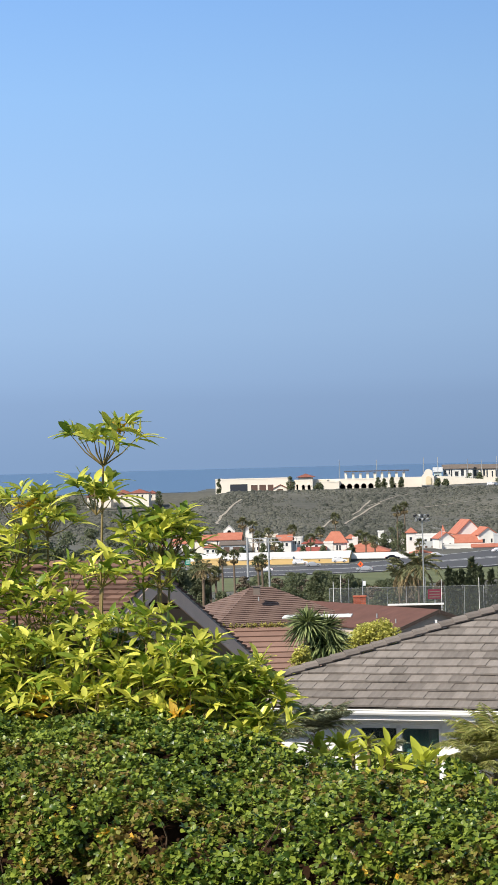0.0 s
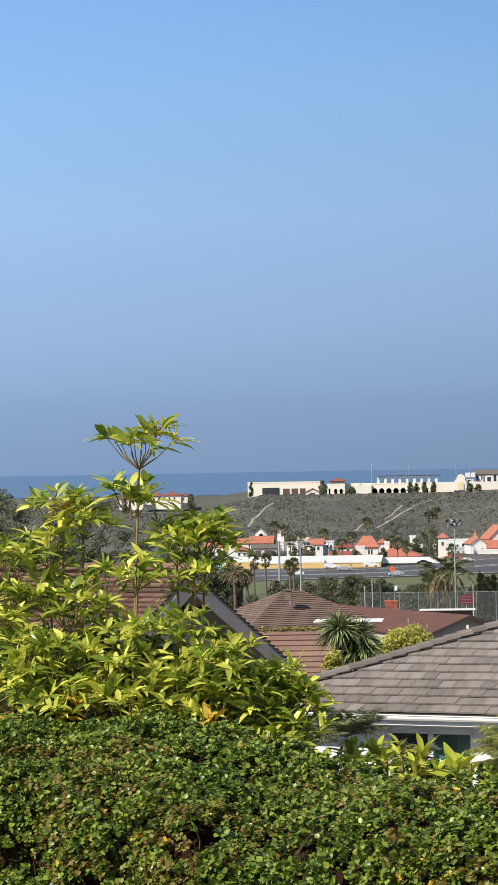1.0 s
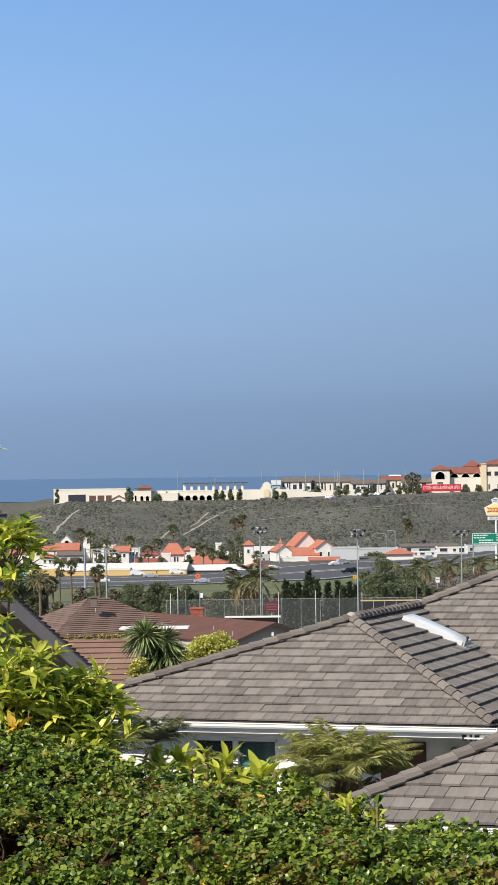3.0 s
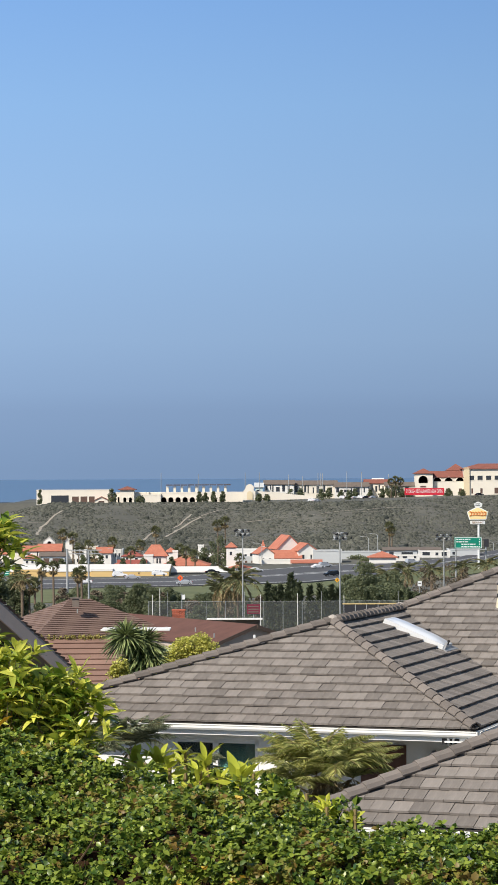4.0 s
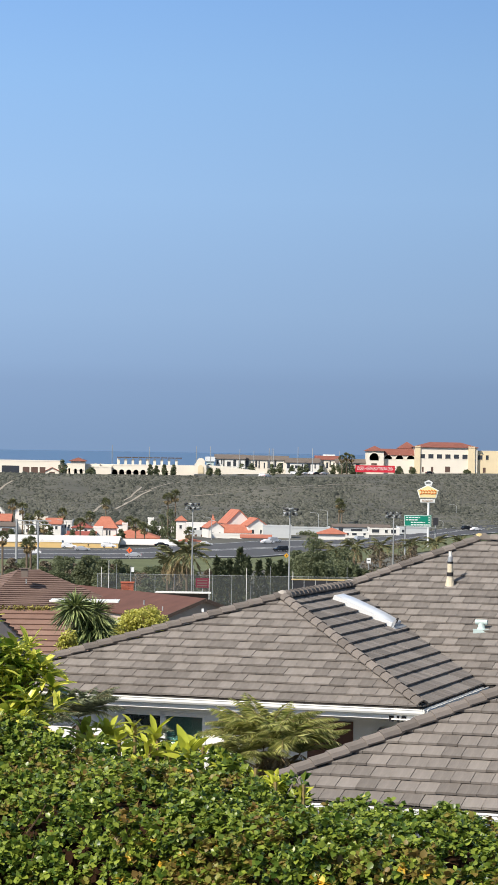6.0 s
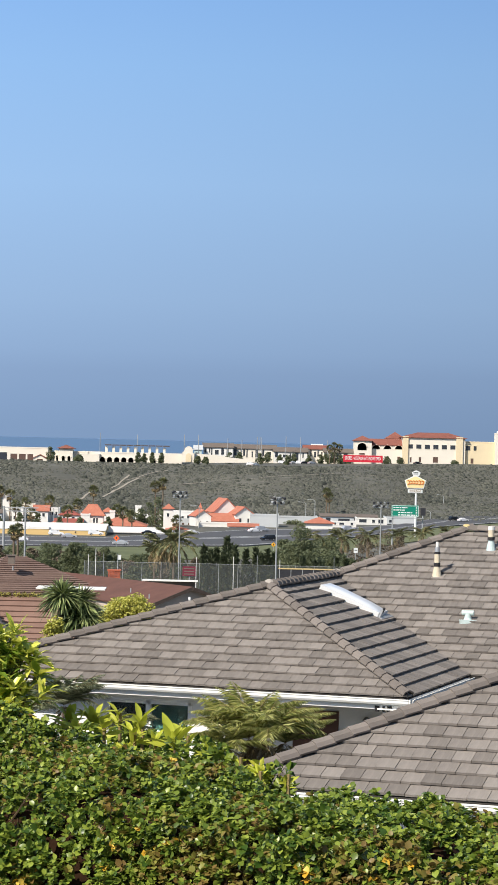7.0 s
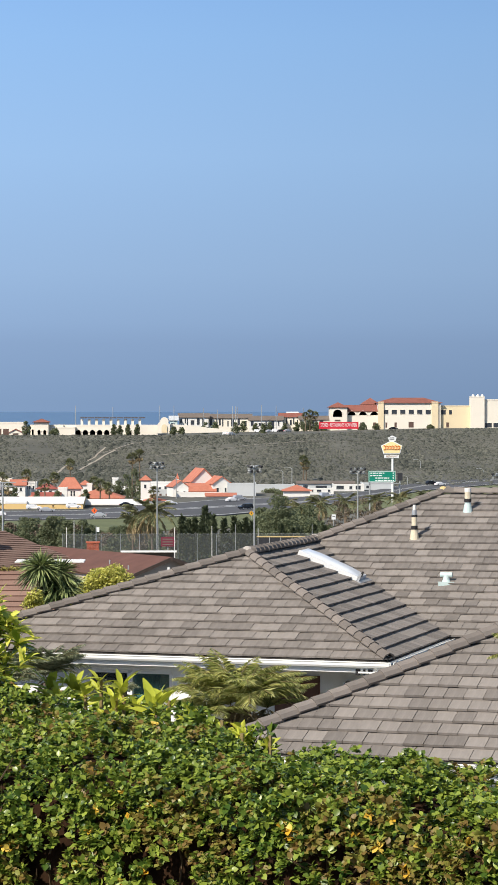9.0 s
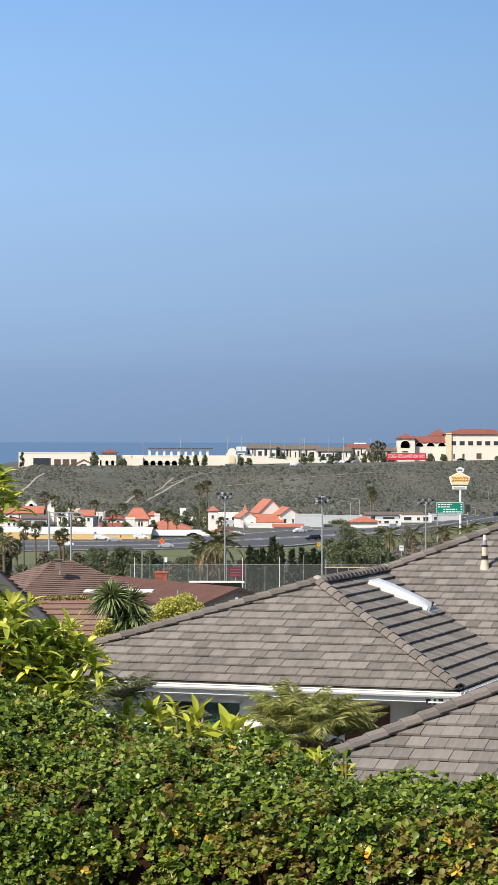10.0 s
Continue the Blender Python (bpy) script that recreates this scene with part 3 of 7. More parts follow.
    for base, a0, ln, along, out in ((L, -0.05, 10.3, EU, -EN), (R, -0.05, 5.6, EN, EU), (Fo, -0.05, 12.5, EU, -EN)):
        along_eave("gutter", a0, ln, gutter, M_WHITE, base, along, out)
        along_eave("fascia", a0, ln, fascia, M_WHITE, base, along, out)
        along_eave("soffit", a0, ln, soffit, M_WHITE, base, along, out)
    wall_lo, wall_hi = -2.75, -0.26

    def wall_panel(a0, a1, z0, z1, base=L, along=EU, inset=0.6, thick=0.2, material=M_STUCCO, name="wall", out=None):
        out = -EN if out is None else out
        pts = [(-inset, z0), (-inset, z1), (-inset - thick, z1), (-inset - thick, z0)]
        return along_eave(name, a0, a1 - a0, pts, material, base, along, out)
    # front wall with a wide window, then a recessed porch
    w0, w1, wz0, wz1 = 3.50, 5.40, -1.10, -0.40
    wall_panel(0.6, w0, wall_lo, wall_hi)
    wall_panel(w0, w1, wall_lo, wz0)
    wall_panel(w0, w1, wz1, wall_hi)
    wall_panel(w1, 6.2, wall_lo, wall_hi)
    wall_panel(6.2, 10.0, wall_lo, wall_hi, inset=2.4, material=M_STUCCO)
    wall_panel(6.0, 6.2, wall_lo, wall_hi, inset=0.8, thick=1.6)
    # Thin dark panel stands in for the porch interior; no opening is cut.
    wall_panel(7.1, 8.1, -2.7, -0.6, inset=2.36, thick=0.05, material=M_PORCH, name="porch_interior_panel")
    wall_panel(0.6, 10.0, wall_lo, wall_lo + 0.1, inset=4.0, material=M_SHADOWROOM, name="back_wall", thick=0.2)
    wall_panel(9.6, 9.8, wall_lo, wall_hi, inset=0.6, thick=1.8)
    wall_panel(0.5, 12.0, -2.75, -0.26, base=Fo, inset=0.6)
    # window
    win = thing("window", (0, 0, 0), "", "", "")
    win.parent = house
    for key in ("label", "category"):
        if key in win:
            del win[key]
    def win_piece(nm, a0, a1, z0, z1, i0, i1, material):
        ob = along_eave(nm, a0, a1 - a0, [(-i0, z0), (-i0, z1), (-i1, z1), (-i1, z0)], material)
        ob.parent = win
        return ob
    fr = 0.07
    for a0, a1, z0, z1 in ((w0, w1, wz1 - fr, wz1), (w0, w1, wz0, wz0 + fr), (w0, w0 + fr, wz0, wz1), (w1 - fr, w1, wz0, wz1), (4.39, 4.50, wz0, wz1)):
        win_piece("window_frame", a0, a1, z0, z1, 0.58, 0.68, M_WHITE)
    for a0, a1 in ((w0 + fr, 4.39), (4.50, w1 - fr)):
        win_piece("pane", a0, a1, wz0 + fr, wz1 - fr, 0.64, 0.65, M_GLASS).visible_shadow = False
    # Streaked teal sheet, added behind the pane to give the glass its look.
    win_piece("blind", 4.50, w1, wz0, wz1, 0.74, 0.76, M_TEALBACK)
    # Dark sheet painted as the unlit room behind the left pane.
    win_piece("dark_screen", w0, 4.39, wz0, wz1, 0.9, 0.92, M_SHADOWROOM)
    # number plate strokes on the fascia, and a porch lantern
    for i, (a0, w) in enumerate(((9.52, 0.10), (9.68, 0.05), (9.78, 0.10))):
        along_eave("number_bar", a0, w, [(0.0, -0.17), (0.0, -0.29), (-0.002, -0.29), (-0.002, -0.17)], M_RUBBER, L, EU, -EN).location = -EN * 0.015
    lantern = part("porch_lantern", tube([(0, 0, 0), (0, 0, 0.05), (0, 0, 0.22), (0, 0, 0.28)], [0.05, 0.10, 0.085, 0.03], 8), M_POLE, house)
    lantern.location = L + EU * 8.75 + EN * 2.25 + Vector((0, 0, -0.95))
    return dict(house=house, L=L, R=R, P=P, V1=V1, Q=Q, F0=F0, Fo=Fo, sl=sl, sr=sr, k=k, H0=H0)


HOUSE = build_grey_house()


def on_plane(a, h, origin, along, upward):
    """Where the sight line (a, h) meets the roof plane; returns the point."""
    nrm = along.cross(upward)
    d = sight(a, h, 1.0)
    return d * (origin.dot(nrm) / d.dot(nrm))


# ---- skylight and vents on the grey roof ----
def roof_frame(point, along, upward):
    n = along.cross(upward).normalized()
    if n.z < 0:
        n = -n
    m = Matrix((along, upward, n)).transposed().to_4x4()
    m.translation = point
    return m


M_CURB = mat("pale_grey_painted_curb", (0.62, 0.63, 0.64), 0.6, vary=0.08)


def build_skylight():
    low = on_plane(731, 1154, HOUSE["R"], EN, HOUSE["sr"])
    ob = thing("skylight", (0, 0, 0), "white domed acrylic skylight on the dark-lined roof slope", "skylight")
    ob.matrix_basis = roof_frame(low, EN, HOUSE["sr"])
    a, b, n = EN, HOUSE["sr"], None
    w, l = 0.72, 1.46
    part("curb", box((-0.04, -0.04, 0.0), (w + 0.04, l + 0.04, 0.14), 0.012), M_CURB, ob)
    bm = bmesh.new()
    g = 10
    grid = [[bm.verts.new((w * i / g, l * j / g, 0.142 + 0.06 * (1 - (2 * i / g - 1) ** 4) * (1 - (2 * j / g - 1) ** 4) ** 0.8)) for i in range(g + 1)] for j in range(g + 1)]
    for j in range(g):
        for i in range(g):
            f = bm.faces.new((grid[j][i], grid[j][i + 1], grid[j + 1][i + 1], grid[j + 1][i]))
            f.smooth = True
    part("dome", bm, M_ACRYL, ob)
    part("flashing", box((-0.16, -0.18, 0.05), (w + 0.16, -0.04, 0.066)), M_METAL, ob)
    part("bracket", box((-0.05, -0.10, 0.06), (0.02, -0.05, 0.24), 0.008), M_METAL, ob)
    part("latch", box((-0.04, -0.12, 0.18), (0.01, -0.07, 0.30), 0.01), M_RUBBER, ob)


build_skylight()


M_PIPE = mat("cream_painted_pipe", (0.62, 0.54, 0.40), 0.6, vary=0.18, scale=6)


def build_flue(a, h, height, label, base_mat, boots):
    p = on_plane(a, h, HOUSE["F0"], EU, HOUSE["sl"])
    ob = thing("roof_vent", p, label, "roof vent", "pipes on the grey roof")
    part("flashing", tube([(0, 0, 0.0), (0, 0, 0.12), (0, 0, 0.26)], [0.12, 0.10, 0.07], 14), base_mat, ob)
    z = 0.26
    for seg, r, m, nm in boots:
        part(nm, tube([(0, 0, z), (0, 0, z + seg)], [r, r], 14), m, ob)
        z += seg
    return ob


build_flue(837, 1080, 1.0, "tall metal vent pipe with black rubber collars on grey roof", M_PIPE,
           [(0.09, 0.08, M_RUBBER, "collar"), (0.21, 0.068, M_PIPE, "pipe"), (0.05, 0.072, M_RUBBER, "band"), (0.12, 0.058, M_METAL, "upper_pipe"), (0.12, 0.04, M_FARWHITE, "cap")])
build_flue(932, 1031, 0.7, "white vent pipe with a black collar on grey roof", M_MINT,
           [(0.08, 0.09, M_RUBBER, "collar"), (0.17, 0.075, M_PIPE, "pipe"), (0.09, 0.08, M_FARWHITE, "cap")])


def build_tee_vent():
    p = on_plane(894, 1157, HOUSE["F0"], EU, HOUSE["sl"])
    ob = thing("tee_vent", p, "squat mint-grey metal vent with a cross pipe on top", "roof vent")
    part("base", tube([(0, 0, 0), (0, 0, 0.08), (0, 0, 0.19)], [0.13, 0.085, 0.065], 14), M_MINT, ob)
    part("cross_pipe", tube([tuple(EU * -0.14 + Vector((0, 0, 0.20))), tuple(EU * 0.14 + Vector((0, 0, 0.20)))], [0.06, 0.06], 14), M_MINT, ob)
    part("flashing", box((-0.2, -0.15, -0.05), (0.2, 0.1, 0.04)), M_MINT, ob)


build_tee_vent()


# ---- hedge ----
def hedge_top(x, y):
    swell = 0.25 * smooth(-0.7, -2.2, x) * smooth(16.5, 20.0, y)
    return -2.25 + swell + 0.13 * noise.noise(Vector((x * 1.0, y * 1.0, 2))) + 0.13 * noise.noise(Vector((x * 2.6, y * 2.6, 5)))


def hedge_front(x):
    return max(13.0, 14.9 - 0.84 * x)


def hedge_back(x):
    return max(hedge_front(x) + 1.0, 17.8 - 1.2 * x)


def build_hedge():
    rng = np.random.default_rng(5)
    hedge = thing("hedge", (0, 15, -5.2), "wide clipped hedge of small glossy green leaves with yellow ones", "hedge")
    x0, x1 = -4.8, 3.4
    chunks, young, yellow = [], [], []

    def shoots(n, kind):
        pts, nrm = [], []
        while len(pts) < n:
            x = rng.uniform(x0, x1)
            if kind == "top":
                y = rng.uniform(12.8, 24.0)
                if y < hedge_front(x) - 0.2:
                    continue
                if y > hedge_back(x) + 0.1 * rng.normal():
                    continue
                z = hedge_top(x, y)
                edge = max(0.0, hedge_front(x) + 0.5 - y)
                back = max(0.0, y - hedge_back(x) + 0.35)
                z -= edge * edge * 0.9 + back * back * 1.2
                deep = abs(rng.normal()) * 0.05
                gap = noise.noise(Vector((x * 3.0, y * 3.0, 1.7)))
                if gap > 0.22:
                    if rng.random() < 0.5:
                        continue
                    deep += 0.14
                pts.append((x, y, z - deep))
                nrm.append((rng.normal() * 0.45, -0.3 + rng.normal() * 0.45, 0.9))
            else:
                z = rng.uniform(-3.9, hedge_top(x, hedge_front(x)) - 0.03)
                y = hedge_front(x) - 0.12 + 0.24 * noise.noise(Vector((x * 1.5, z * 1.8, 8))) + 0.13 * noise.noise(Vector((x * 4.0, z * 4.0, 3)))
                gap = noise.noise(Vector((x * 2.8, z * 3.2, 11.0)))
                if gap > 0.11 and rng.random() < 0.92:
                    continue
                y += abs(rng.normal()) * 0.06
                pts.append((x, y, z))
                nrm.append((rng.normal() * 0.45, -0.8 + rng.normal() * 0.35, 0.55 + rng.normal() * 0.35))
        return np.array(pts), np.array(nrm)
    per = 8
    for ns, kind in ((17000, "top"), (9500, "front")):
        p, d = shoots(ns, kind)
        dn = d / np.linalg.norm(d, axis=1, keepdims=True)
        size = rng.uniform(0.75, 1.25, ns) * (1.15 if kind == "front" else 1.0)
        v = np.array([noise.noise(Vector((q[0] * 1.3, q[1] * 1.3, q[2] * 1.3 + 20))) for q in p])
        pick = rng.random(ns)
        ye = pick < (0.034 if kind == "front" else 0.004)
        yo = (~ye) & (pick < 0.05 + 0.50 * np.clip(v * 2.4 + 0.15, 0, 1))
        s = np.cross(dn, rng.normal(size=dn.shape))
        s /= np.linalg.norm(s, axis=1, keepdims=True)
        t = np.cross(dn, s)
        for k in range(per):
            q = k * 2.4 + rng.uniform(-0.4, 0.4, ns)
            rise = rng.uniform(0.0, 0.75, ns) + (0.5 if k < 2 else 0)
            out = s * np.cos(q)[:, None] + t * np.sin(q)[:, None] + dn * rise[:, None]
            pos = p + dn * (0.035 * k / per)
            ln = rng.uniform(0.026, 0.045, ns) * size
            for sel, lst, sc in ((~(ye | yo), chunks, 1.0), (yo, young, 0.95), (ye & (k < 5), yellow, 1.2)):
                if sel.any():
                    lst.append(leaves(rng, pos[sel], out[sel], ln[sel] * sc, ln[sel] * sc * 0.82, droop=0.16, fold=0.10, simple=False))
    ob = big_mesh("foliage", chunks, M_LEAF_HEDGE, None, smooth_faces=True)
    oc = big_mesh("young_foliage", young, M_LEAF_NEW, None, smooth_faces=True)
    od = big_mesh("yellow_leaves", yellow, M_LEAF_YEL, None, smooth_faces=True)
    # near-black red-brown core stands in for shade among the leaves; woody twigs
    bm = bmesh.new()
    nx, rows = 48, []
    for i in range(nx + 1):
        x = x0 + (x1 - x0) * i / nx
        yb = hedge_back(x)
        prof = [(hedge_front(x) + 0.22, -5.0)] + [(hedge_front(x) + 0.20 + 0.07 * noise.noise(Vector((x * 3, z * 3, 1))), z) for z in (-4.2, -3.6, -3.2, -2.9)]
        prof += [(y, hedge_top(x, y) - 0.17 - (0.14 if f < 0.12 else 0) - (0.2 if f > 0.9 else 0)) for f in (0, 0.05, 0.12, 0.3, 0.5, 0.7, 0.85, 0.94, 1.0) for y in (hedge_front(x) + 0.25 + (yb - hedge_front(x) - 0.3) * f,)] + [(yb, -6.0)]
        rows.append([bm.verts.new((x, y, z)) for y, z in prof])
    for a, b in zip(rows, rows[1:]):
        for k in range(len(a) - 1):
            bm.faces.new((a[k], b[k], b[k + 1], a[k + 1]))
    core = part("shade_core", bm, mat("hedge_inner_shade", (0.030, 0.016, 0.009), 1.0, vary=0.5, scale=6, spec=0.05), None)
    bm = bmesh.new()
    for _ in range(300):
        x, z = rng.uniform(x0, x1), rng.uniform(-3.6, -2.5)
        p = Vector((x, hedge_front(x) + 0.16, z))
        q = p + Vector((rng.normal() * 0.12, -0.14 - 0.10 * rng.random(), 0.10 + 0.18 * rng.random()))
        add_tube(bm, [p, (p + q) / 2 + Vector((0.02, 0, 0.02)), q], [0.008, 0.006, 0.003], 4, False)
    tw = part("twigs", bm, M_TWIG, None)
    for q in (ob, oc, od, core, tw):
        q.parent = hedge
        q.matrix_parent_inverse = hedge.matrix_basis.inverted()
        q["kind"] = "stuff"


build_hedge()


# ---- brown-roofed houses ----
M_BARGE = mat("taupe_board_paint", (0.82, 0.60, 0.47), 0.7, vary=0.1)


def gable_house_left():
    rdir = Vector((-0.906, 0.423, 0))
    gdir = Vector((0.423, 0.906, 0))
    A = sight(-88, 1026, 48)
    house = thing("house", (0, 0, 0), "house with red-brown tiled gable roof and taupe barge boards", "house")
    pitch = 0.53
    half, long_ = 4.5, 14.0
    down = Vector((0, 0, -half * pitch))
    B0, B1 = A + gdir * half + down, A + gdir * half + down + rdir * long_
    C0, C1 = A - gdir * half + down, A - gdir * half + down + rdir * long_
    Z = A + rdir * long_
    part("roof_deck", slab([A, Z, C1, C0], 0.1), M_TAUPE, house)
    part("roof_deck", slab([A, B0, B1, Z], 0.1), M_TAUPE, house)
    k = math.sqrt(1 + pitch * pitch)
    tile_face(house, C1, -rdir, (gdir + Vector((0, 0, pitch))).normalized(), [(0, 0), (long_, 0), (long_, half * k), (0, half * k)], 0.18, 0.30, M_BROWN, M_BROWN_ST, near=lambda a, b: a > 9.6 and b > 2.2)
    tile_face(house, B0, rdir, (-gdir + Vector((0, 0, pitch))).normalized(), [(0, 0), (1.2, 0), (1.2, half * k), (0, half * k)], 0.18, 0.30, M_BROWN, M_BROWN_ST)
    tile_face(house, B0 + rdir * 1.2, rdir, (-gdir + Vector((0, 0, pitch))).normalized(), [(0, 0), (long_ - 1.2, 0), (long_ - 1.2, half * k), (0, half * k)], 0.18, 0.30, M_BROWN, M_BROWN_ST, near=lambda a, b: False)
    cap_run(house, A + Vector((0, 0, 0.05)), Z + Vector((0, 0, 0.05)), M_BROWN, 0.35, 0.12)
    # verge: barge boards, then the gable wall set back under an overhang with rafter ends
    for foot in (B0, C0):
        d = (foot - A)
        n = Vector((0, 0, -1))
        bm = bmesh.new()
        w = -rdir * 0.035
        q = [A + n * 0.08, foot + n * 0.08, foot + n * 0.34, A + n * 0.38]
        vs = [bm.verts.new(p) for p in q] + [bm.verts.new(p + w) for p in q]
        for f in ((0, 1, 2, 3), (7, 6, 5, 4), (0, 4, 5, 1), (1, 5, 6, 2), (2, 6, 7, 3), (3, 7, 4, 0)):
            bm.faces.new([vs[i] for i in f])
        bmesh.ops.recalc_face_normals(bm, faces=bm.faces)
        part("barge_board", bm, M_BARGE, house)
    wall0 = A + rdir * 0.9
    wz = -8.0
    wl_ = wall0 + gdir * (half - 0.5) - Vector((0, 0, (half - 0.5) * pitch + 0.12))
    wr_ = wall0 - gdir * (half - 0.5) - Vector((0, 0, (half - 0.5) * pitch + 0.12))
    top = wall0 - Vector((0, 0, 0.12))
    part("gable_wall", slab([wl_, top, wr_, Vector((wr_.x, wr_.y, wz)), Vector((wl_.x, wl_.y, wz))], 0.2), M_PALEWALL, house)
    e0, e1 = wr_, wr_ + rdir * 12
    part("side_wall", slab([e0, Vector((e0.x, e0.y, wz)), Vector((e1.x, e1.y, wz)), e1], 0.2), M_PALEWALL, house)
    for i in range(1, 4):
        t = i / 4.0
        p = A + (B0 - A) * t - Vector((0, 0, 0.16))
        g = (B0 - A).normalized()
        m = Matrix((g, -rdir, g.cross(-rdir))).transposed().to_4x4()
        m.translation = p
        ob = part("rafter", box((-0.06, -0.9, -0.12), (0.06, -0.02, 0.02)), M_DARKWOOD, house)
        ob.matrix_basis = m


gable_house_left()


def hip_house(a, h, d, length, depth, rise, yaw, wall_h, roofm, rowm, label, ridge=None, wallm=M_GREYWALL, course=0.36):
    """A hip-roofed house with its ridge's middle on the sight line. Courses are joined strips."""
    mid = sight(a, h, d)
    house = thing("house", mid, label, "house", yaw=yaw)
    ridge = max(0.0, length - depth) if ridge is None else ridge
    X, Y, r = length / 2, depth / 2, ridge / 2
    c = [Vector((-X, -Y, -rise)), Vector((X, -Y, -rise)), Vector((X, Y, -rise)), Vector((-X, Y, -rise))]
    q0, q1 = Vector((-r, 0, 0)), Vector((r, 0, 0))
    for poly in ([c[0], c[1], q1, q0], [c[1], c[2], q1], [c[2], c[3], q0, q1], [c[3], c[0], q0]):
        part("roof_deck", slab(poly, 0.12), roofm, house)
        e = (poly[1] - poly[0]).normalized()
        nrm = (poly[1] - poly[0]).cross(poly[2] - poly[1]).normalized()
        u = nrm.cross(e)
        flat = [((p - poly[0]).dot(e), (p - poly[0]).dot(u)) for p in poly]
        if rowm is not None:
            b, bmax = 0.0, max(p[1] for p in flat)
            while b < bmax - 0.05:
                cut = [(-60, b), (60, b), (60, b + course), (-60, b + course)]
                for p, q in zip(flat, flat[1:] + flat[:1]):
                    cut = clip_poly(cut, p, q)
                    if len(cut) < 3:
                        break
                if len(cut) >= 3:
                    v, f = tile_solid(cut, b, course, "")
                    part("roof_course", ([poly[0] + e * x + u * y + nrm * z for x, y, z in v], f), rowm, house)
                b += course
    i = 0.5
    part("wall", box((-X + i, -Y + i, -rise - wall_h), (X - i, Y - i, -rise - 0.1)), wallm, house)
    bm = bmesh.new()
    for lo, hi in (((-X, -Y - 0.03, -rise - 0.2), (X, -Y, -rise - 0.02)), ((X, -Y, -rise - 0.2), (X + 0.03, Y, -rise - 0.02))):
        add_box(bm, lo, hi)
    part("fascia", bm, M_SHINGLE, house)
    return house


hip_house(92, 1061, 190, 11.4, 9.6, 2.5, radians(28), 3.0, M_SHINGLE, M_BROWN_GREY, "house with a brown ribbed-tile hip roof", ridge=1.5, course=0.27)
wing = hip_house(35, 1133, 98, 8.4, 8.0, 2.3, radians(3), 3.2, M_SHINGLE, M_BROWN_RIB, "low wing with ribbed red-brown tile roof and mossy ridge", ridge=7.6)
moss_rng = np.random.default_rng(77)
moss = []
for i in range(90):
    t = (moss_rng.uniform(-3.9, 3.9), moss_rng.uniform(-0.1, 0.1), 0.06)
    d3 = moss_rng.normal(size=(14, 3)) * 0.5 + np.array([0, 0, 0.7])
    ln = moss_rng.uniform(0.05, 0.11, 14)
    moss.append(leaves(moss_rng, np.array(t) + moss_rng.normal(size=(14, 3)) * 0.05, d3, ln, ln * 0.6))
big_mesh("moss", moss, mat("olive_moss", (0.22, 0.20, 0.05), 0.9, island=0.7, color2=(0.42, 0.36, 0.10)), wing)["kind"] = "stuff"


def shingle_gable_house():
    rdir, gdir = Vector((-0.55, 0.835, 0)), Vector((0.835, 0.55, 0))
    A = sight(406, 1107, 180)
    house = thing("house", (0, 0, 0), "house with smooth brown shingle gable roof and grey end wall", "house")
    half, long_, pitch = 3.7, 19.0, 0.34
    dn = Vector((0, 0, -half * pitch))
    Z = A + rdir * long_
    B0, B1 = A + gdir * half + dn, Z + gdir * half + dn
    C0, C1 = A - gdir * half + dn, Z - gdir * half + dn
    part("roof_deck", slab([A, Z, C1, C0], 0.12), M_SHINGLE, house)
    part("roof_deck", slab([A, B0, B1, Z], 0.12), M_SHINGLE, house)
    w = A + rdir * 0.4 - Vector((0, 0, 0.12))
    l, r = w + gdir * 3.3 + dn * 0.9, w - gdir * 3.3 + dn * 0.9
    fl = -14.5
    part("gable_wall", slab([l, w, r, Vector((r.x, r.y, fl)), Vector((l.x, l.y, fl))], 0.2), M_GREYWALL, house)
    e = r + rdir * 18
    part("side_wall", slab([r, Vector((r.x, r.y, fl)), Vector((e.x, e.y, fl)), e], 0.2), M_GREYWALL, house)
    for foot in (B0, C0):
        q = [A, foot, foot - Vector((0, 0, 0.24)), A - Vector((0, 0, 0.26))]
        part("barge_board", slab([p - rdir * 0.05 for p in q], 0.05), M_DARKWOOD, house)
    lamp = w - rdir * 0.5 - gdir * 0.3 - Vector((0, 0, 0.7))
    part("wall_lamp", box(tuple(lamp - Vector((0.08, 0.08, 0.12))), tuple(lamp + Vector((0.08, 0.08, 0.12)))), M_SIGNWHITE, house)


shingle_gable_house()


# ---- freeway ----
def strip(name, pts_near, pts_far, z, material, thick=0.4):
    bm = bmesh.new()
    n = len(pts_near)
    a = [bm.verts.new((*p, z)) for p in pts_near]
    b = [bm.verts.new((*p, z)) for p in pts_far]
    for i in range(n - 1):
        bm.faces.new((a[i], a[i + 1], b[i + 1], b[i]))
    ret = bmesh.ops.extrude_face_region(bm, geom=bm.faces[:])
    for v in [g for g in ret["geom"] if isinstance(g, bmesh.types.BMVert)]:
        v.co.z += thick
    bmesh.ops.recalc_face_normals(bm, faces=bm.faces)
    return part(name, bm, material)


ROAD_Z = -32.8
ROAD_NEAR = [(-1500, 1062), (-450, 1049), (0, 1042), (250, 1038), (500, 1032), (650, 1018), (760, 1002), (860, 988), (1000, 976), (1300, 962)]
ROAD_FAR = [(-1500, 1030), (-450, 1029), (0, 1026), (250, 1023), (500, 1003), (650, 999), (760, 989), (860, 971), (1000, 961), (1300, 950)]


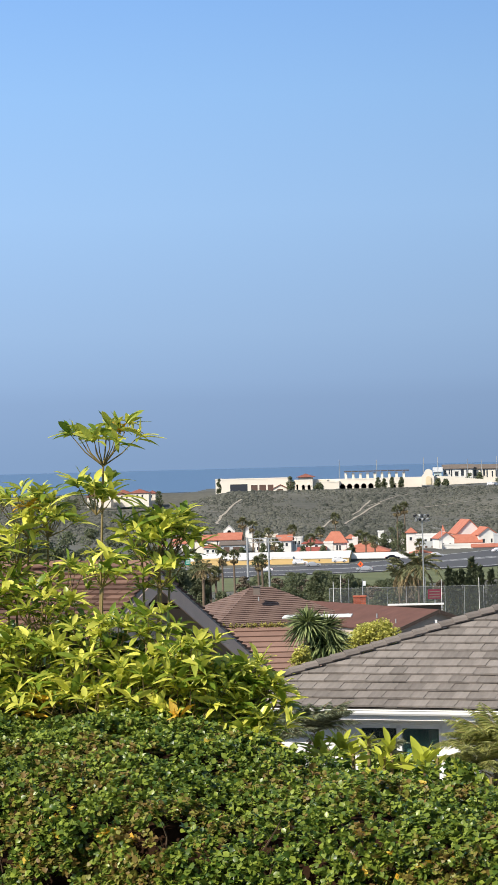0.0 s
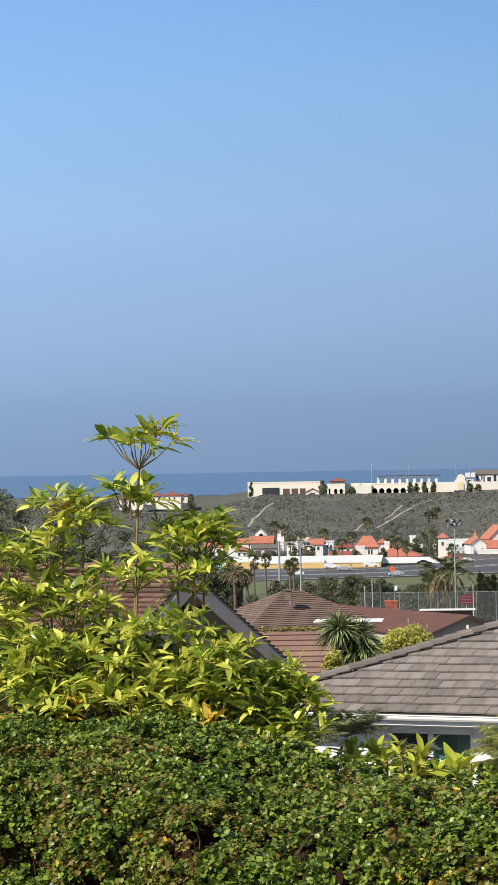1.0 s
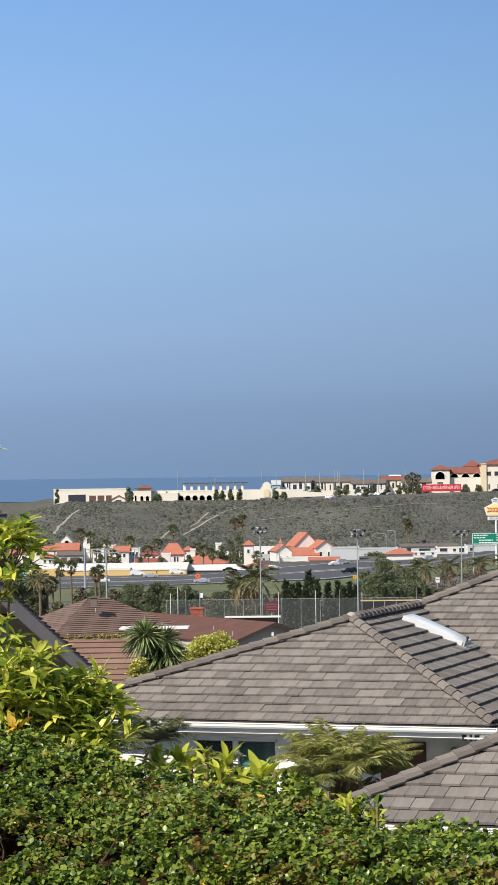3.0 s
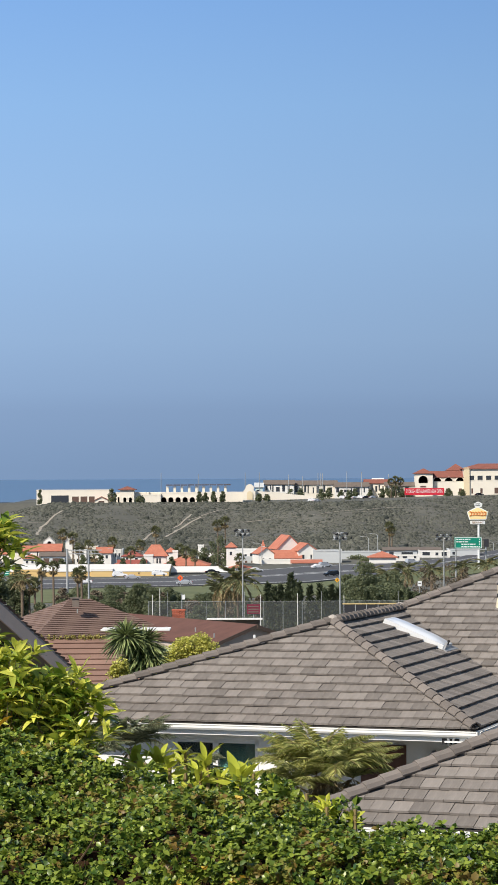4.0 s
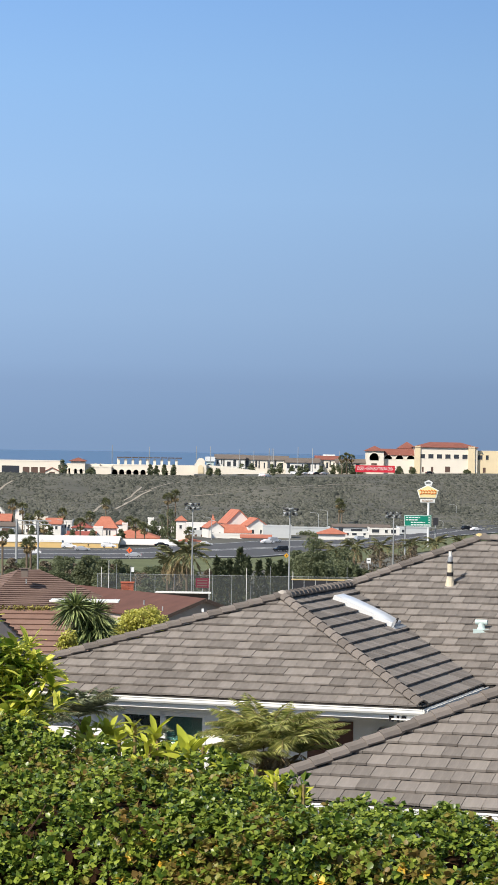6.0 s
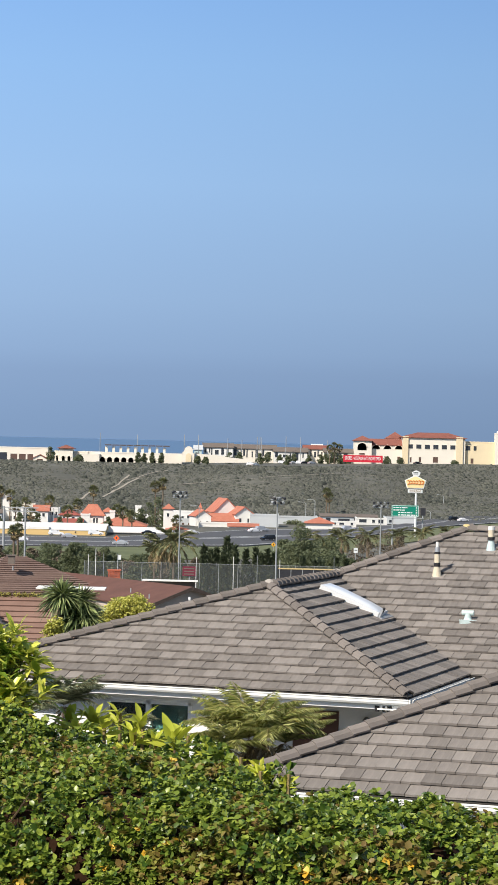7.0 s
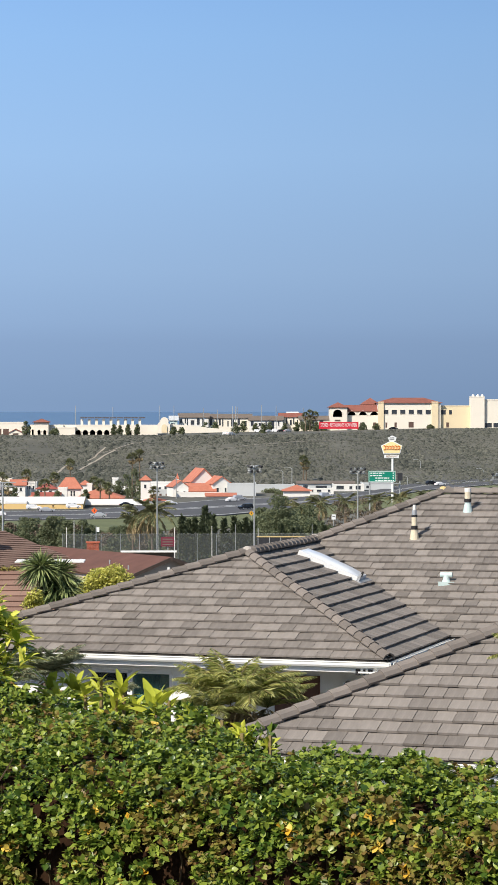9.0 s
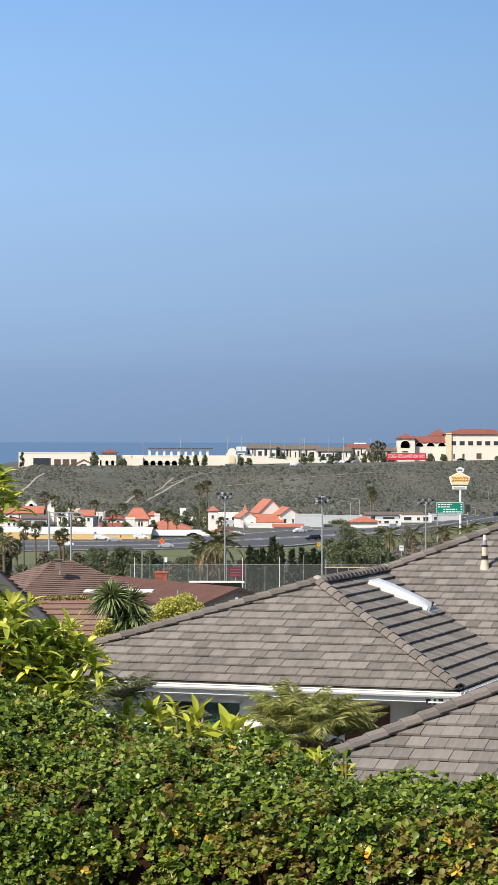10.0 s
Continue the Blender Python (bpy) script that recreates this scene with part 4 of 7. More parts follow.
def on_level(a, h, z):
    p = sight(a, h, 1.0)
    p *= z / p.z
    return (p.x, p.y)


def road_mix(i, w):
    n, f = Vector(on_level(*ROAD_NEAR[i], ROAD_Z)), Vector(on_level(*ROAD_FAR[i], ROAD_Z))
    p = n.lerp(f, w)
    return (p.x, p.y)


K = range(len(ROAD_NEAR))
road = strip("road", [road_mix(i, 0) for i in K], [road_mix(i, 1) for i in K], ROAD_Z - 0.4, M_ASPHALT)
tagged(road, "wide grey asphalt freeway with white lane lines", "road", kind="structure")
for w in (0.04, 0.46, 0.52, 0.96):
    ln = strip("lane_line", [road_mix(i, w - 0.006) for i in K], [road_mix(i, w + 0.006) for i in K], ROAD_Z + 0.004, M_LINE, 0.01)
    ln.parent = road
verge = strip("verge", [(p[0], p[1] - 75) for p in (road_mix(i, 0) for i in K)], [(p[0], p[1] - 2) for p in (road_mix(i, 0) for i in K)], ROAD_Z - 0.7, M_GRASS, 0.5)
tagged(verge, "dry green grass verge beside the freeway", "grass verge", kind="structure")


# ---- plants of the middle distance and far off ----
def blob_leaves(rng, centre, radii, n, size, flat=0.35):
    """Leaf blades over a lumpy ellipsoid shell."""
    d = rng.normal(size=(n, 3))
    d /= np.linalg.norm(d, axis=1, keepdims=True)
    r = rng.uniform(0.72, 1.05, n)[:, None]
    p = np.array(centre) + d * r * np.array(radii)
    side = np.cross(d, rng.normal(size=(n, 3)))
    out = side + d * flat
    ln = rng.uniform(0.7, 1.3, n) * size
    return leaves(rng, p, out, ln, ln * 0.7, droop=0.2, fold=0.15)


def make_tree(base, height, spread, material, label, seed, leaf=0.45, clumps=26, per=42, group="", trunk_share=0.3, squash=0.8):
    rng = np.random.default_rng(seed)
    ob = thing("tree", base, label, "tree", group)
    h0 = height * trunk_share
    bm = bmesh.new()
    add_tube(bm, [(0, 0, -0.3), (0.05 * spread, 0, h0 * 0.6), (0, 0.04 * spread, h0), (0.05, 0, height * 0.7)], [0.05 * spread + 0.06, 0.04 * spread + 0.04, 0.035 * spread + 0.02, 0.02], 7, False)
    chunks = []
    for i in range(clumps):
        a = rng.uniform(0, math.tau)
        q = math.sqrt(rng.random())
        zc = rng.uniform(0, 1)
        rr = spread * q * (0.55 + 0.45 * math.sin(math.pi * (0.15 + 0.8 * zc)))
        s = spread * rng.uniform(0.22, 0.40)
        c = (rr * math.cos(a), rr * math.sin(a), h0 + (height - h0 - s * squash) * (0.06 + 0.94 * zc * (1 - 0.3 * q)))
        if i < 3:
            c = (c[0] * 0.4, c[1] * 0.4, height - s * squash)
        add_tube(bm, [(0, 0, h0 * 0.8), (c[0] * 0.5, c[1] * 0.5, (h0 + c[2]) * 0.52), c], [0.02 * spread + 0.02, 0.012 * spread + 0.01, 0.01], 4, False)
        chunks.append(blob_leaves(rng, c, (s, s, s * squash), per, leaf))
    part("trunk", bm, M_TRUNK, ob)
    big_mesh("crown", chunks, material, ob)["kind"] = "stuff"
    return ob


def make_cypress(base, height, radius, seed, group):
    rng = np.random.default_rng(seed)
    ob = thing("cypress_tree", base, "slender dark green cypress in a row", "tree", group)
    part("trunk", tube([(0, 0, -0.2), (0, 0, height * 0.5)], [0.14, 0.05], 6), M_TRUNK, ob)
    n = 700
    t = rng.random(n) ** 0.8
    prof = radius * np.sin(np.pi * np.clip(0.12 + 0.86 * t, 0, 1)) ** 0.7 * (1 - 0.35 * t)
    a = rng.uniform(0, math.tau, n)
    rr = prof * rng.uniform(0.7, 1.15, n)
    p = np.stack([rr * np.cos(a), rr * np.sin(a), 0.4 + t * (height - 0.6)], 1)
    d = np.stack([0.5 * np.cos(a), 0.5 * np.sin(a), np.ones(n)], 1) + rng.normal(size=(n, 3)) * 0.25
    ln = rng.uniform(0.35, 0.75, n)
    big_mesh("crown", [leaves(rng, p, d, ln, ln * 0.4)], M_CYPRESS, ob)["kind"] = "stuff"
    return ob


def frond_arrays(rng, base, azim, rise, length, leaflets, leaf_len, arch=0.9, width=0.03, hang=0.35):
    """A feather frond: leaflets along an arching rib; returns leaf arrays and the rib's points."""
    t = np.linspace(0.06, 1, leaflets)
    h = np.array([math.cos(azim), math.sin(azim), 0])
    up = np.array([0, 0, 1.0])
    ang = rise - arch * t * 1.5
    seg = length / leaflets
    pts = np.array(base) + np.cumsum((np.cos(ang)[:, None] * h + np.sin(ang)[:, None] * up) * seg, 0)
    tang = np.cos(ang)[:, None] * h + np.sin(ang)[:, None] * up
    side = np.cross(h, up)
    ls = leaf_len * np.sin(np.pi * np.clip(0.12 + 0.83 * t, 0, 1))
    P, D, L = [], [], []
    for s in (1, -1):
        P.append(pts)
        D.append(tang * 0.75 + s * side * 0.8 + up * (0.05 - hang * t[:, None]) + rng.normal(size=(leaflets, 3)) * 0.08)
        L.append(ls)
    P, D, L = np.concatenate(P), np.concatenate(D), np.concatenate(L)
    return leaves(rng, P, D, L, np.full(len(L), width), droop=0.22, fold=0.1), pts


def make_feather_palm(base, trunk_h, crown, label, seed, group="", fronds=22, leaflets=22, dry=0.0, trunk_r=0.16, frondm=None, leaf_w=0.028, leaf_l=0.32, stand=0.15, hang=0.35, rib=0.012):
    rng = np.random.default_rng(seed)
    ob = thing("palm_tree", base, label, "palm tree", group)
    bm = bmesh.new()
    zs = np.linspace(0, trunk_h, 10)
    add_tube(bm, [(0.02 * math.sin(z * 2), 0, z - 0.1) for z in zs], [trunk_r * (1.12 if i % 2 else 0.92) for i in range(10)], 9, False)
    part("trunk", bm, M_TRUNK, ob)
    live, dead, ribs = [], [], bmesh.new()
    for i in range(fronds):
        az = i * 2.4 + rng.uniform(-0.3, 0.3)
        rise = rng.uniform(stand, 1.35)
        isdry = rng.random() < dry
        if isdry:
            rise = rng.uniform(-0.9, -0.2)
        arr, pts = frond_arrays(rng, (0, 0, trunk_h), az, rise, crown * rng.uniform(0.85, 1.15), leaflets, crown * leaf_l, arch=rng.uniform(0.6, 1.0) * (1.35 if hang > 0.5 else 1.0), width=crown * leaf_w, hang=hang)
        (dead if isdry else live).append(arr)
        add_tube(ribs, [(0, 0, trunk_h)] + [tuple(p) for p in pts[::4]], [crown * rib] * (1 + len(pts[::4])), 3, False)
    part("ribs", ribs, M_STEM, ob)["kind"] = "stuff"
    big_mesh("fronds", live, frondm or M_FROND_FAR, ob)["kind"] = "stuff"
    if dead:
        big_mesh("dry_fronds", dead, M_FROND_DRY, ob)["kind"] = "stuff"
    return ob


def make_fan_palm(base, trunk_h, crown, seed, group):
    rng = np.random.default_rng(seed)
    ob = thing("fan_palm", base, "tall fan palm with a skirt of dry fronds", "palm tree", group)
    part("trunk", tube([(0, 0, -0.3), (0.1, 0, trunk_h * 0.5), (0, 0, trunk_h)], [0.3, 0.22, 0.2], 8), M_TRUNK, ob)
    for mt, n, lo, hi, nm, dz in ((M_FROND_FAR, 26, -0.2, 1.4, "fronds", 0), (M_FROND_DRY, 20, -1.35, -0.7, "dry_fronds", -0.2)):
        P, D, L = [], [], []
        for i in range(n):
            az, el_ = rng.uniform(0, math.tau), rng.uniform(lo, hi)
            d = np.array([math.cos(az) * math.cos(el_), math.sin(az) * math.cos(el_), math.sin(el_)])
            hub = np.array([0, 0, trunk_h + dz]) + d * crown * 0.5
            for k in range(9):
                P.append(hub)
                D.append(d + rng.normal(size=3) * 0.55)
                L.append(crown * 0.55 * rng.uniform(0.8, 1.1))
        L = np.array(L)
        big_mesh(nm, [leaves(rng, np.array(P), np.array(D), L, L * 0.14, droop=0.3)], mt, ob)["kind"] = "stuff"
    return ob


def ground_at(a, d):
    x = (a - 441) / FOCAL * d
    return Vector((x, d, ground_z(x, d)))


def tree_at(a, top, d, spread_units, material, label, seed, **kw):
    """A tree standing on the ground d metres out, its top at depression top, half-width in survey units."""
    b = ground_at(a, d)
    z = -(top - 834) / FOCAL * d
    return make_tree(b, z - b.z, spread_units * d / FOCAL, material, label, seed, **kw)


GREEN = "rounded dark green tree on the valley floor"
for i, (a, top, d, sp) in enumerate([(598, 998, 420, 46), (645, 1014, 400, 34), (615, 1040, 380, 44), (570, 1020, 425, 26), (660, 1040, 385, 36), (560, 1040, 430, 24), (150, 1044, 430, 34), (195, 1034, 450, 30), (228, 1042, 440, 26), (120, 1056, 400, 30), (262, 1066, 440, 24), (330, 1072, 420, 30), (380, 1074, 440, 30), (300, 1074, 400, 22), (60, 1062, 380, 26), (20, 1068, 380, 24), (680, 1052, 380, 30), (720, 1050, 400, 24)]):
    tree_at(a, top, d, sp, M_TREE, GREEN, 40 + i, group="valley trees", leaf=0.40, clumps=80 if i < 5 else 56, per=130)
for i in range(26):
    a = 60 + i * 14.5
    tree_at(a, 1042 + 8 * math.sin(i * 1.7) + (15 if a > 250 else 0), 560 + 12 * (i % 4), 17 + 5 * (i % 3), M_TREE if i % 4 else M_DRYTREE, "bushy green tree below the freeway", 600 + i, group="verge trees", leaf=0.42, clumps=34, per=110, trunk_share=0.1)
for i, (a, top, d, sp) in enumerate([(-440, 872, 330, 60), (-390, 905, 320, 46), (-350, 915, 420, 40), (-300, 940, 420, 40), (-255, 955, 400, 36), (-215, 950, 480, 34), (-170, 968, 450, 32), (-130, 972, 440, 28), (-95, 985, 420, 26), (-60, 992, 420, 24), (-480, 900, 380, 50), (-410, 965, 260, 40), (-340, 985, 250, 34), (-280, 985, 260, 30), (-20, 1000, 480, 20)]):
    tree_at(a, top, d, sp, M_TREE, "dense green tree on the slope behind the houses", 80 + i, group="slope trees", leaf=0.42, clumps=70, per=110)
for i, (a, top, d, sp) in enumerate([(700, 1008, 470, 20), (745, 1000, 480, 24), (772, 1008, 470, 18), (716, 1022, 440, 20), (780, 1025, 430, 18)]):
    tree_at(a, top, d, sp, M_DRYTREE, "brownish dry tree with thin foliage", 110 + i, group="dry trees", leaf=0.28, clumps=40, per=60)
for i, (a, top, d, sp) in enumerate([(343, 950, 900, 17), (328, 960, 905, 15), (-230, 884, 1290, 14), (-255, 888, 1285, 16), (-290, 886, 1280, 18), (-330, 882, 1280, 20), (-370, 880, 1280, 22), (-420, 878, 1280, 24), (-205, 892, 1285, 9), (-85, 886, 1290, 8), (130, 985, 850, 9), (168, 990, 848, 8), (205, 990, 846, 8), (100, 984, 850, 9), (20, 988, 850, 10), (255, 988, 850, 8), (-30, 990, 850, 12), (-70, 985, 850, 16), (60, 990, 848, 8), (310, 972, 905, 12), (292, 978, 910, 12), (355, 975, 890, 10), (150, 866, 1258, 7), (200, 878, 1262, 9), (305, 872, 1262, 5), (316, 874, 1262, 5), (330, 872, 1262, 5), (346, 872, 1262, 5), (424, 877, 1262, 6), (745, 868, 1372, 10), (652, 858, 1390, 12), (640, 866, 1385, 10), (466, 868, 1300, 8), (520, 868, 1320, 8), (570, 870, 1330, 7), (585, 984, 960, 16), (602, 990, 940, 12), (22, 868, 1258, 4), (770, 870, 1375, 6), (866, 872, 1385, 7), (484, 867, 1386, 7), (534, 866, 1386, 7), (556, 870, 1386, 5), (580, 867, 1386, 7), (606, 870, 1386, 5), (628, 868, 1386, 6), (664, 868, 1384, 6), (676, 872, 1384, 6), (410, 876, 1262, 6)]):
    tree_at(a, top, d, sp, M_TREE, "small dark tree beside pale buildings", 130 + i, group="town trees", leaf=0.6, clumps=22, per=44, trunk_share=0.06)

CYP = [(425, 1034), (437, 1040), (448, 1037), (460, 1046), (466, 1018), (473, 1030), (480, 1034), (500, 1040), (517, 1036), (527, 1045), (538, 1038), (549, 1044), (600, 1050), (622, 1056), (660, 1050), (676, 1052)]
for i, (a, top) in enumerate(CYP):
    b = ground_at(a, 350 + (i % 3) * 4)
    make_cypress(b, -(top - 834) / FOCAL * b.y - b.z, 0.62 if top > 1030 else 0.95, 200 + i, "row of cypresses")

for i, (a, top, d, cr) in enumerate([(608, 1010, 470, 2.6), (668, 1006, 480, 2.8), (640, 1018, 460, 2.4), (715, 1004, 500, 2.6), (812, 998, 520, 2.6), (768, 1002, 510, 2.4), (858, 996, 520, 2.2), (930, 992, 520, 2.2), (985, 992, 520, 2.2), (-10, 1018, 470, 2.2)]):
    b = ground_at(a, d)
    make_feather_palm(b, -(top - 834) / FOCAL * d - b.z - cr * 0.3, cr * 1.25, "date palm with grey-green arching fronds", 300 + i, "date palms", fronds=26, leaflets=16, dry=0.2, trunk_r=0.28)
for i, (a, top, d, cr) in enumerate([(350, 1030, 330, 2.4), (372, 1022, 326, 2.6), (338, 1040, 334, 2.0)]):
    b = ground_at(a, d)
    make_feather_palm(b, -(top - 834) / FOCAL * d - b.z - cr * 0.2, cr * 1.35, "green feather palm in a small cluster", 330 + i, "palm cluster", fronds=22, leaflets=20, dry=0.12, trunk_r=0.14)
for i, (a, top, d) in enumerate([(24, 995, 520), (45, 995, 525), (88, 1008, 500), (95, 1004, 505), (2, 1030, 480), (12, 1024, 480), (62, 940, 930), (80, 946, 930), (227, 936, 940), (200, 960, 940), (150, 955, 930), (190, 985, 900), (270, 968, 930), (640, 930, 1060), (645, 938, 1060), (350, 920, 900), (337, 925, 900), (652, 848, 1384), (661, 851, 1386), (644, 852, 1382), (262, 975, 930), (108, 960, 930), (-10, 975, 930), (20, 968, 930), (375, 985, 880), (118, 978, 850), (182, 972, 855), (280, 972, 855), (296, 978, 850), (90, 965, 860)]):
    b = ground_at(a, d)
    make_fan_palm(b, -(top - 834) / FOCAL * d - b.z - 1.0, 1.5 if d < 600 else 2.2, 350 + i, "fan palms of the town")


def ground_hit(a, h):
    """Where the sight line meets the hillside."""
    for k in range(1015, 1420, 2):
        p = sight(a, h, k)
        if p.z <= ground_z(p.x, p.y):
            return p
    return sight(a, h, 1250)


def dome_bushes(rng, pos, size, sides=6):
    """Low rounded bushes: two uneven rings and a crown point each."""
    n = len(pos)
    k = 2 * sides + 1
    q = np.arange(sides) * math.tau / sides
    ring = np.stack([np.cos(q), np.sin(q)], 1)
    v = np.zeros((n, k, 3))
    j = rng.uniform(0.7, 1.35, (n, 2 * sides, 1))
    v[:, :sides, :2] = ring[None] * 1.15
    v[:, :sides, 2] = -0.35
    v[:, sides:2 * sides, :2] = ring[None] * 0.8
    v[:, sides:2 * sides, 2] = 0.42
    v[:, :2 * sides] *= j
    v[:, 2 * sides, 2] = rng.uniform(0.55, 1.0, n)
    v = v * size[:, None, None] + pos[:, None, :]
    f = []
    for i in range(sides):
        m = (i + 1) % sides
        f += [(i, m, sides + m), (i, sides + m, sides + i), (sides + i, sides + m, 2 * sides)]
    f = np.array(f)
    return v.reshape(-1, 3), (np.arange(n)[:, None, None] * k + f[None]).reshape(-1, 3)


def track_line(points):
    """Places along a worn track, a pace or two apart, wandering a little."""
    pts = []
    for (a0, h0), (a1, h1) in zip(points, points[1:]):
        p, q = ground_hit(a0, h0), ground_hit(a1, h1)
        n = max(2, int((q - p).length / 1.6))
        for k in range(n):
            m = p.lerp(q, k / n)
            m.x += 0.8 * noise.noise(Vector((m.y * 0.05, m.x * 0.05, 4)))
            pts.append(Vector((m.x, m.y, ground_z(m.x, m.y))))
    return pts


TRACKS = [(track_line(p), w) for p, w in (
    ([(16, 948), (24, 934), (36, 926), (48, 914), (62, 904)], 1.9),
    ([(0, 926), (30, 927)], 1.0),
    ([(206, 958), (226, 942)], 1.5),
    ([(246, 953), (264, 941), (275, 936), (308, 917)], 1.7),
    ([(258, 937), (272, 930), (290, 912)], 1.4),
    ([(286, 922), (330, 908), (360, 902)], 1.0),
    ([(380, 927), (440, 921)], 1.9),
    ([(440, 920), (520, 913), (600, 906), (690, 902), (760, 905)], 1.2),
    ([(560, 912), (640, 909)], 0.9))]


def build_scrub():
    """Bushes crowd into thickets and thin out over dry patches; the tracks stay bare."""
    rng = np.random.default_rng(9)
    P, S = [], []
    for _ in range(72000):
        x, y = rng.uniform(-270, 240), rng.uniform(1030, 1400)
        thick = noise.noise(Vector((x * 0.035, y * 0.02, 6))) + 0.6 * noise.noise(Vector((x * 0.11, y * 0.06, 2)))
        if thick + rng.normal() * 0.25 < -0.42 or y - 110 * smooth(20, 150, x) > 1256:
            continue
        s = rng.uniform(0.30, 0.62) * (1 + 0.9 * max(0.0, thick))
        if rng.random() < 0.05:
            s *= 2.0
        P.append((x, y, ground_z(x, y)))
        S.append(s)
    P, S = np.array(P), np.array(S)
    keep = np.ones(len(P), dtype=bool)
    for line, w in TRACKS:
        for q in line:
            near = np.hypot(P[:, 0] - q.x, (P[:, 1] - q.y) * 0.7)
            keep &= near > w * 0.5 + S * 0.9
    chunks = [dome_bushes(rng, P[keep], S[keep])]
    P = [(x, y, ground_z(x, y)) for x, y in zip(rng.uniform(-90, 90, 4000), rng.uniform(200, 640, 4000))]
    chunks.append(dome_bushes(rng, np.array(P), rng.uniform(0.3, 0.9, 4000)))
    ob = big_mesh("scrub", chunks, M_SCRUB, smooth_faces=True)
    tagged(ob, "grey-green coastal scrub covering the hillside", "scrub", kind="stuff")


build_scrub()


def track(pts, width):
    bm = bmesh.new()
    prev = None
    for i, p in enumerate(pts):
        d = (pts[min(i + 1, len(pts) - 1)] - pts[max(i - 1, 0)])
        d.z = 0
        d.normalize()
        s = Vector((-d.y, d.x, 0)) * width * (0.5 + 0.35 * noise.noise(p * 0.35))
        row = [bm.verts.new((q.x, q.y, max(ground_z(q.x, q.y), p.z) + 0.22)) for q in (p - s, p + s)]
        if prev:
            bm.faces.new((prev[0], row[0], row[1], prev[1]))
        prev = row
    bmesh.ops.recalc_face_normals(bm, faces=bm.faces)
    ob = part("path", bm, M_DIRTPATH)
    return tagged(ob, "pale bare dirt track worn through hillside scrub", "dirt track", "hill tracks", kind="structure")


for line, w in TRACKS:
    track(line, w * 0.62)


# ---- far buildings ----
def far_building(a0, a1, top, d, label, wallm, roofm=None, roof="flat", roof_top=0, base_h=None, yaw=0.0, deep=14, windows=(), doors=(), arches=(), overhang=0.5, name="building", parapet=True):
    """A building whose front runs from bearing a0 to a1, d metres out, with its wall top at depression top.
    windows, doors, arches: (a0, a1, top, bottom) on the front."""
    mid = (a0 + a1) / 2
    x = (mid - 441) / FOCAL * d
    gz = ground_z(x, d) if base_h is None else -(base_h - 834) / FOCAL * d
    ob = thing(name, (x, d, gz), label, "building", yaw=yaw)
    w = (a1 - a0) / FOCAL * d / 2
    zt = -(top - 834) / FOCAL * d - gz
    k = d / FOCAL
    part("wall", box((-w, 0, -1.0), (w, deep, zt)), wallm, ob)
    if roof == "flat":
        if parapet:
            bm = bmesh.new()
            for lo, hi in (((-w - 0.1, -0.1, zt - 0.25), (w + 0.1, 0.3, zt + 0.35)), ((-w - 0.1, 0.3, zt - 0.25), (-w + 0.3, deep, zt + 0.35)), ((w - 0.3, 0.3, zt - 0.25), (w + 0.1, deep, zt + 0.35))):
                add_box(bm, lo, hi)
            part("parapet", bm, wallm if roofm is None else roofm, ob)
    else:
        zr = -(roof_top - 834) / FOCAL * d - gz
        o = overhang
        if roof == "hip":
            r = max(0.0, w - deep / 2)
            q0, q1 = Vector((-r, deep / 2, zr)), Vector((r, deep / 2, zr))
            c = [Vector((-w - o, -o, zt)), Vector((w + o, -o, zt)), Vector((w + o, deep + o, zt)), Vector((-w - o, deep + o, zt))]
            polys = [[c[0], c[1], q1, q0], [c[1], c[2], q1], [c[2], c[3], q0, q1], [c[3], c[0], q0]] if r > 0.01 else [[c[0], c[1], q0], [c[1], c[2], q0], [c[2], c[3], q0], [c[3], c[0], q0]]
            for poly in polys:
                part("roof", slab(poly, 0.2), roofm, ob)
        elif roof == "gable_front":
            for s in (-1, 1):
                pl = [Vector((0, -o, zr)), Vector((0, deep, zr)), Vector((s * (w + o), deep, zt)), Vector((s * (w + o), -o, zt))]
                part("roof", slab(pl if s < 0 else pl[::-1], 0.25), roofm, ob)
            part("gable", slab([Vector((-w, 0.0, zt)), Vector((w, 0.0, zt)), Vector((0, 0.0, zr - 0.15))], 0.3), wallm, ob)
        elif roof == "gable_side":
            pl = [Vector((-w - o, -o, zt)), Vector((w + o, -o, zt)), Vector((w + o, deep / 2, zr)), Vector((-w - o, deep / 2, zr))]
            part("roof", slab(pl, 0.25), roofm, ob)
            pl = [Vector((w + o, deep + o, zt)), Vector((-w - o, deep + o, zt)), Vector((-w - o, deep / 2, zr)), Vector((w + o, deep / 2, zr))]
            part("roof", slab(pl, 0.25), roofm, ob)
            part("gable", slab([Vector((w, 0, zt)), Vector((w, deep, zt)), Vector((w, deep / 2, zr - 0.1))], 0.3), wallm, ob)
    def lx(a):
        return (a - mid) * k
    def lz(h):
        return -(h - 834) * k - gz
    for items, nm, mt in ((windows, "window", M_WINDOW), (doors, "door", M_BROWNDOOR)):
        for b0, b1, t, bt in items:
            wob = part(nm, box((lx(b0), -0.04, lz(bt)), (lx(b1), 0.2, lz(t))), mt, ob)
            bm = bmesh.new()
            f = 0.14
            for lo, hi in (((lx(b0) - f, -0.12, lz(t)), (lx(b1) + f, 0.1, lz(t) + f)), ((lx(b0) - f, -0.16, lz(bt) - f), (lx(b1) + f, 0.1, lz(bt)))):
                add_box(bm, lo, hi)
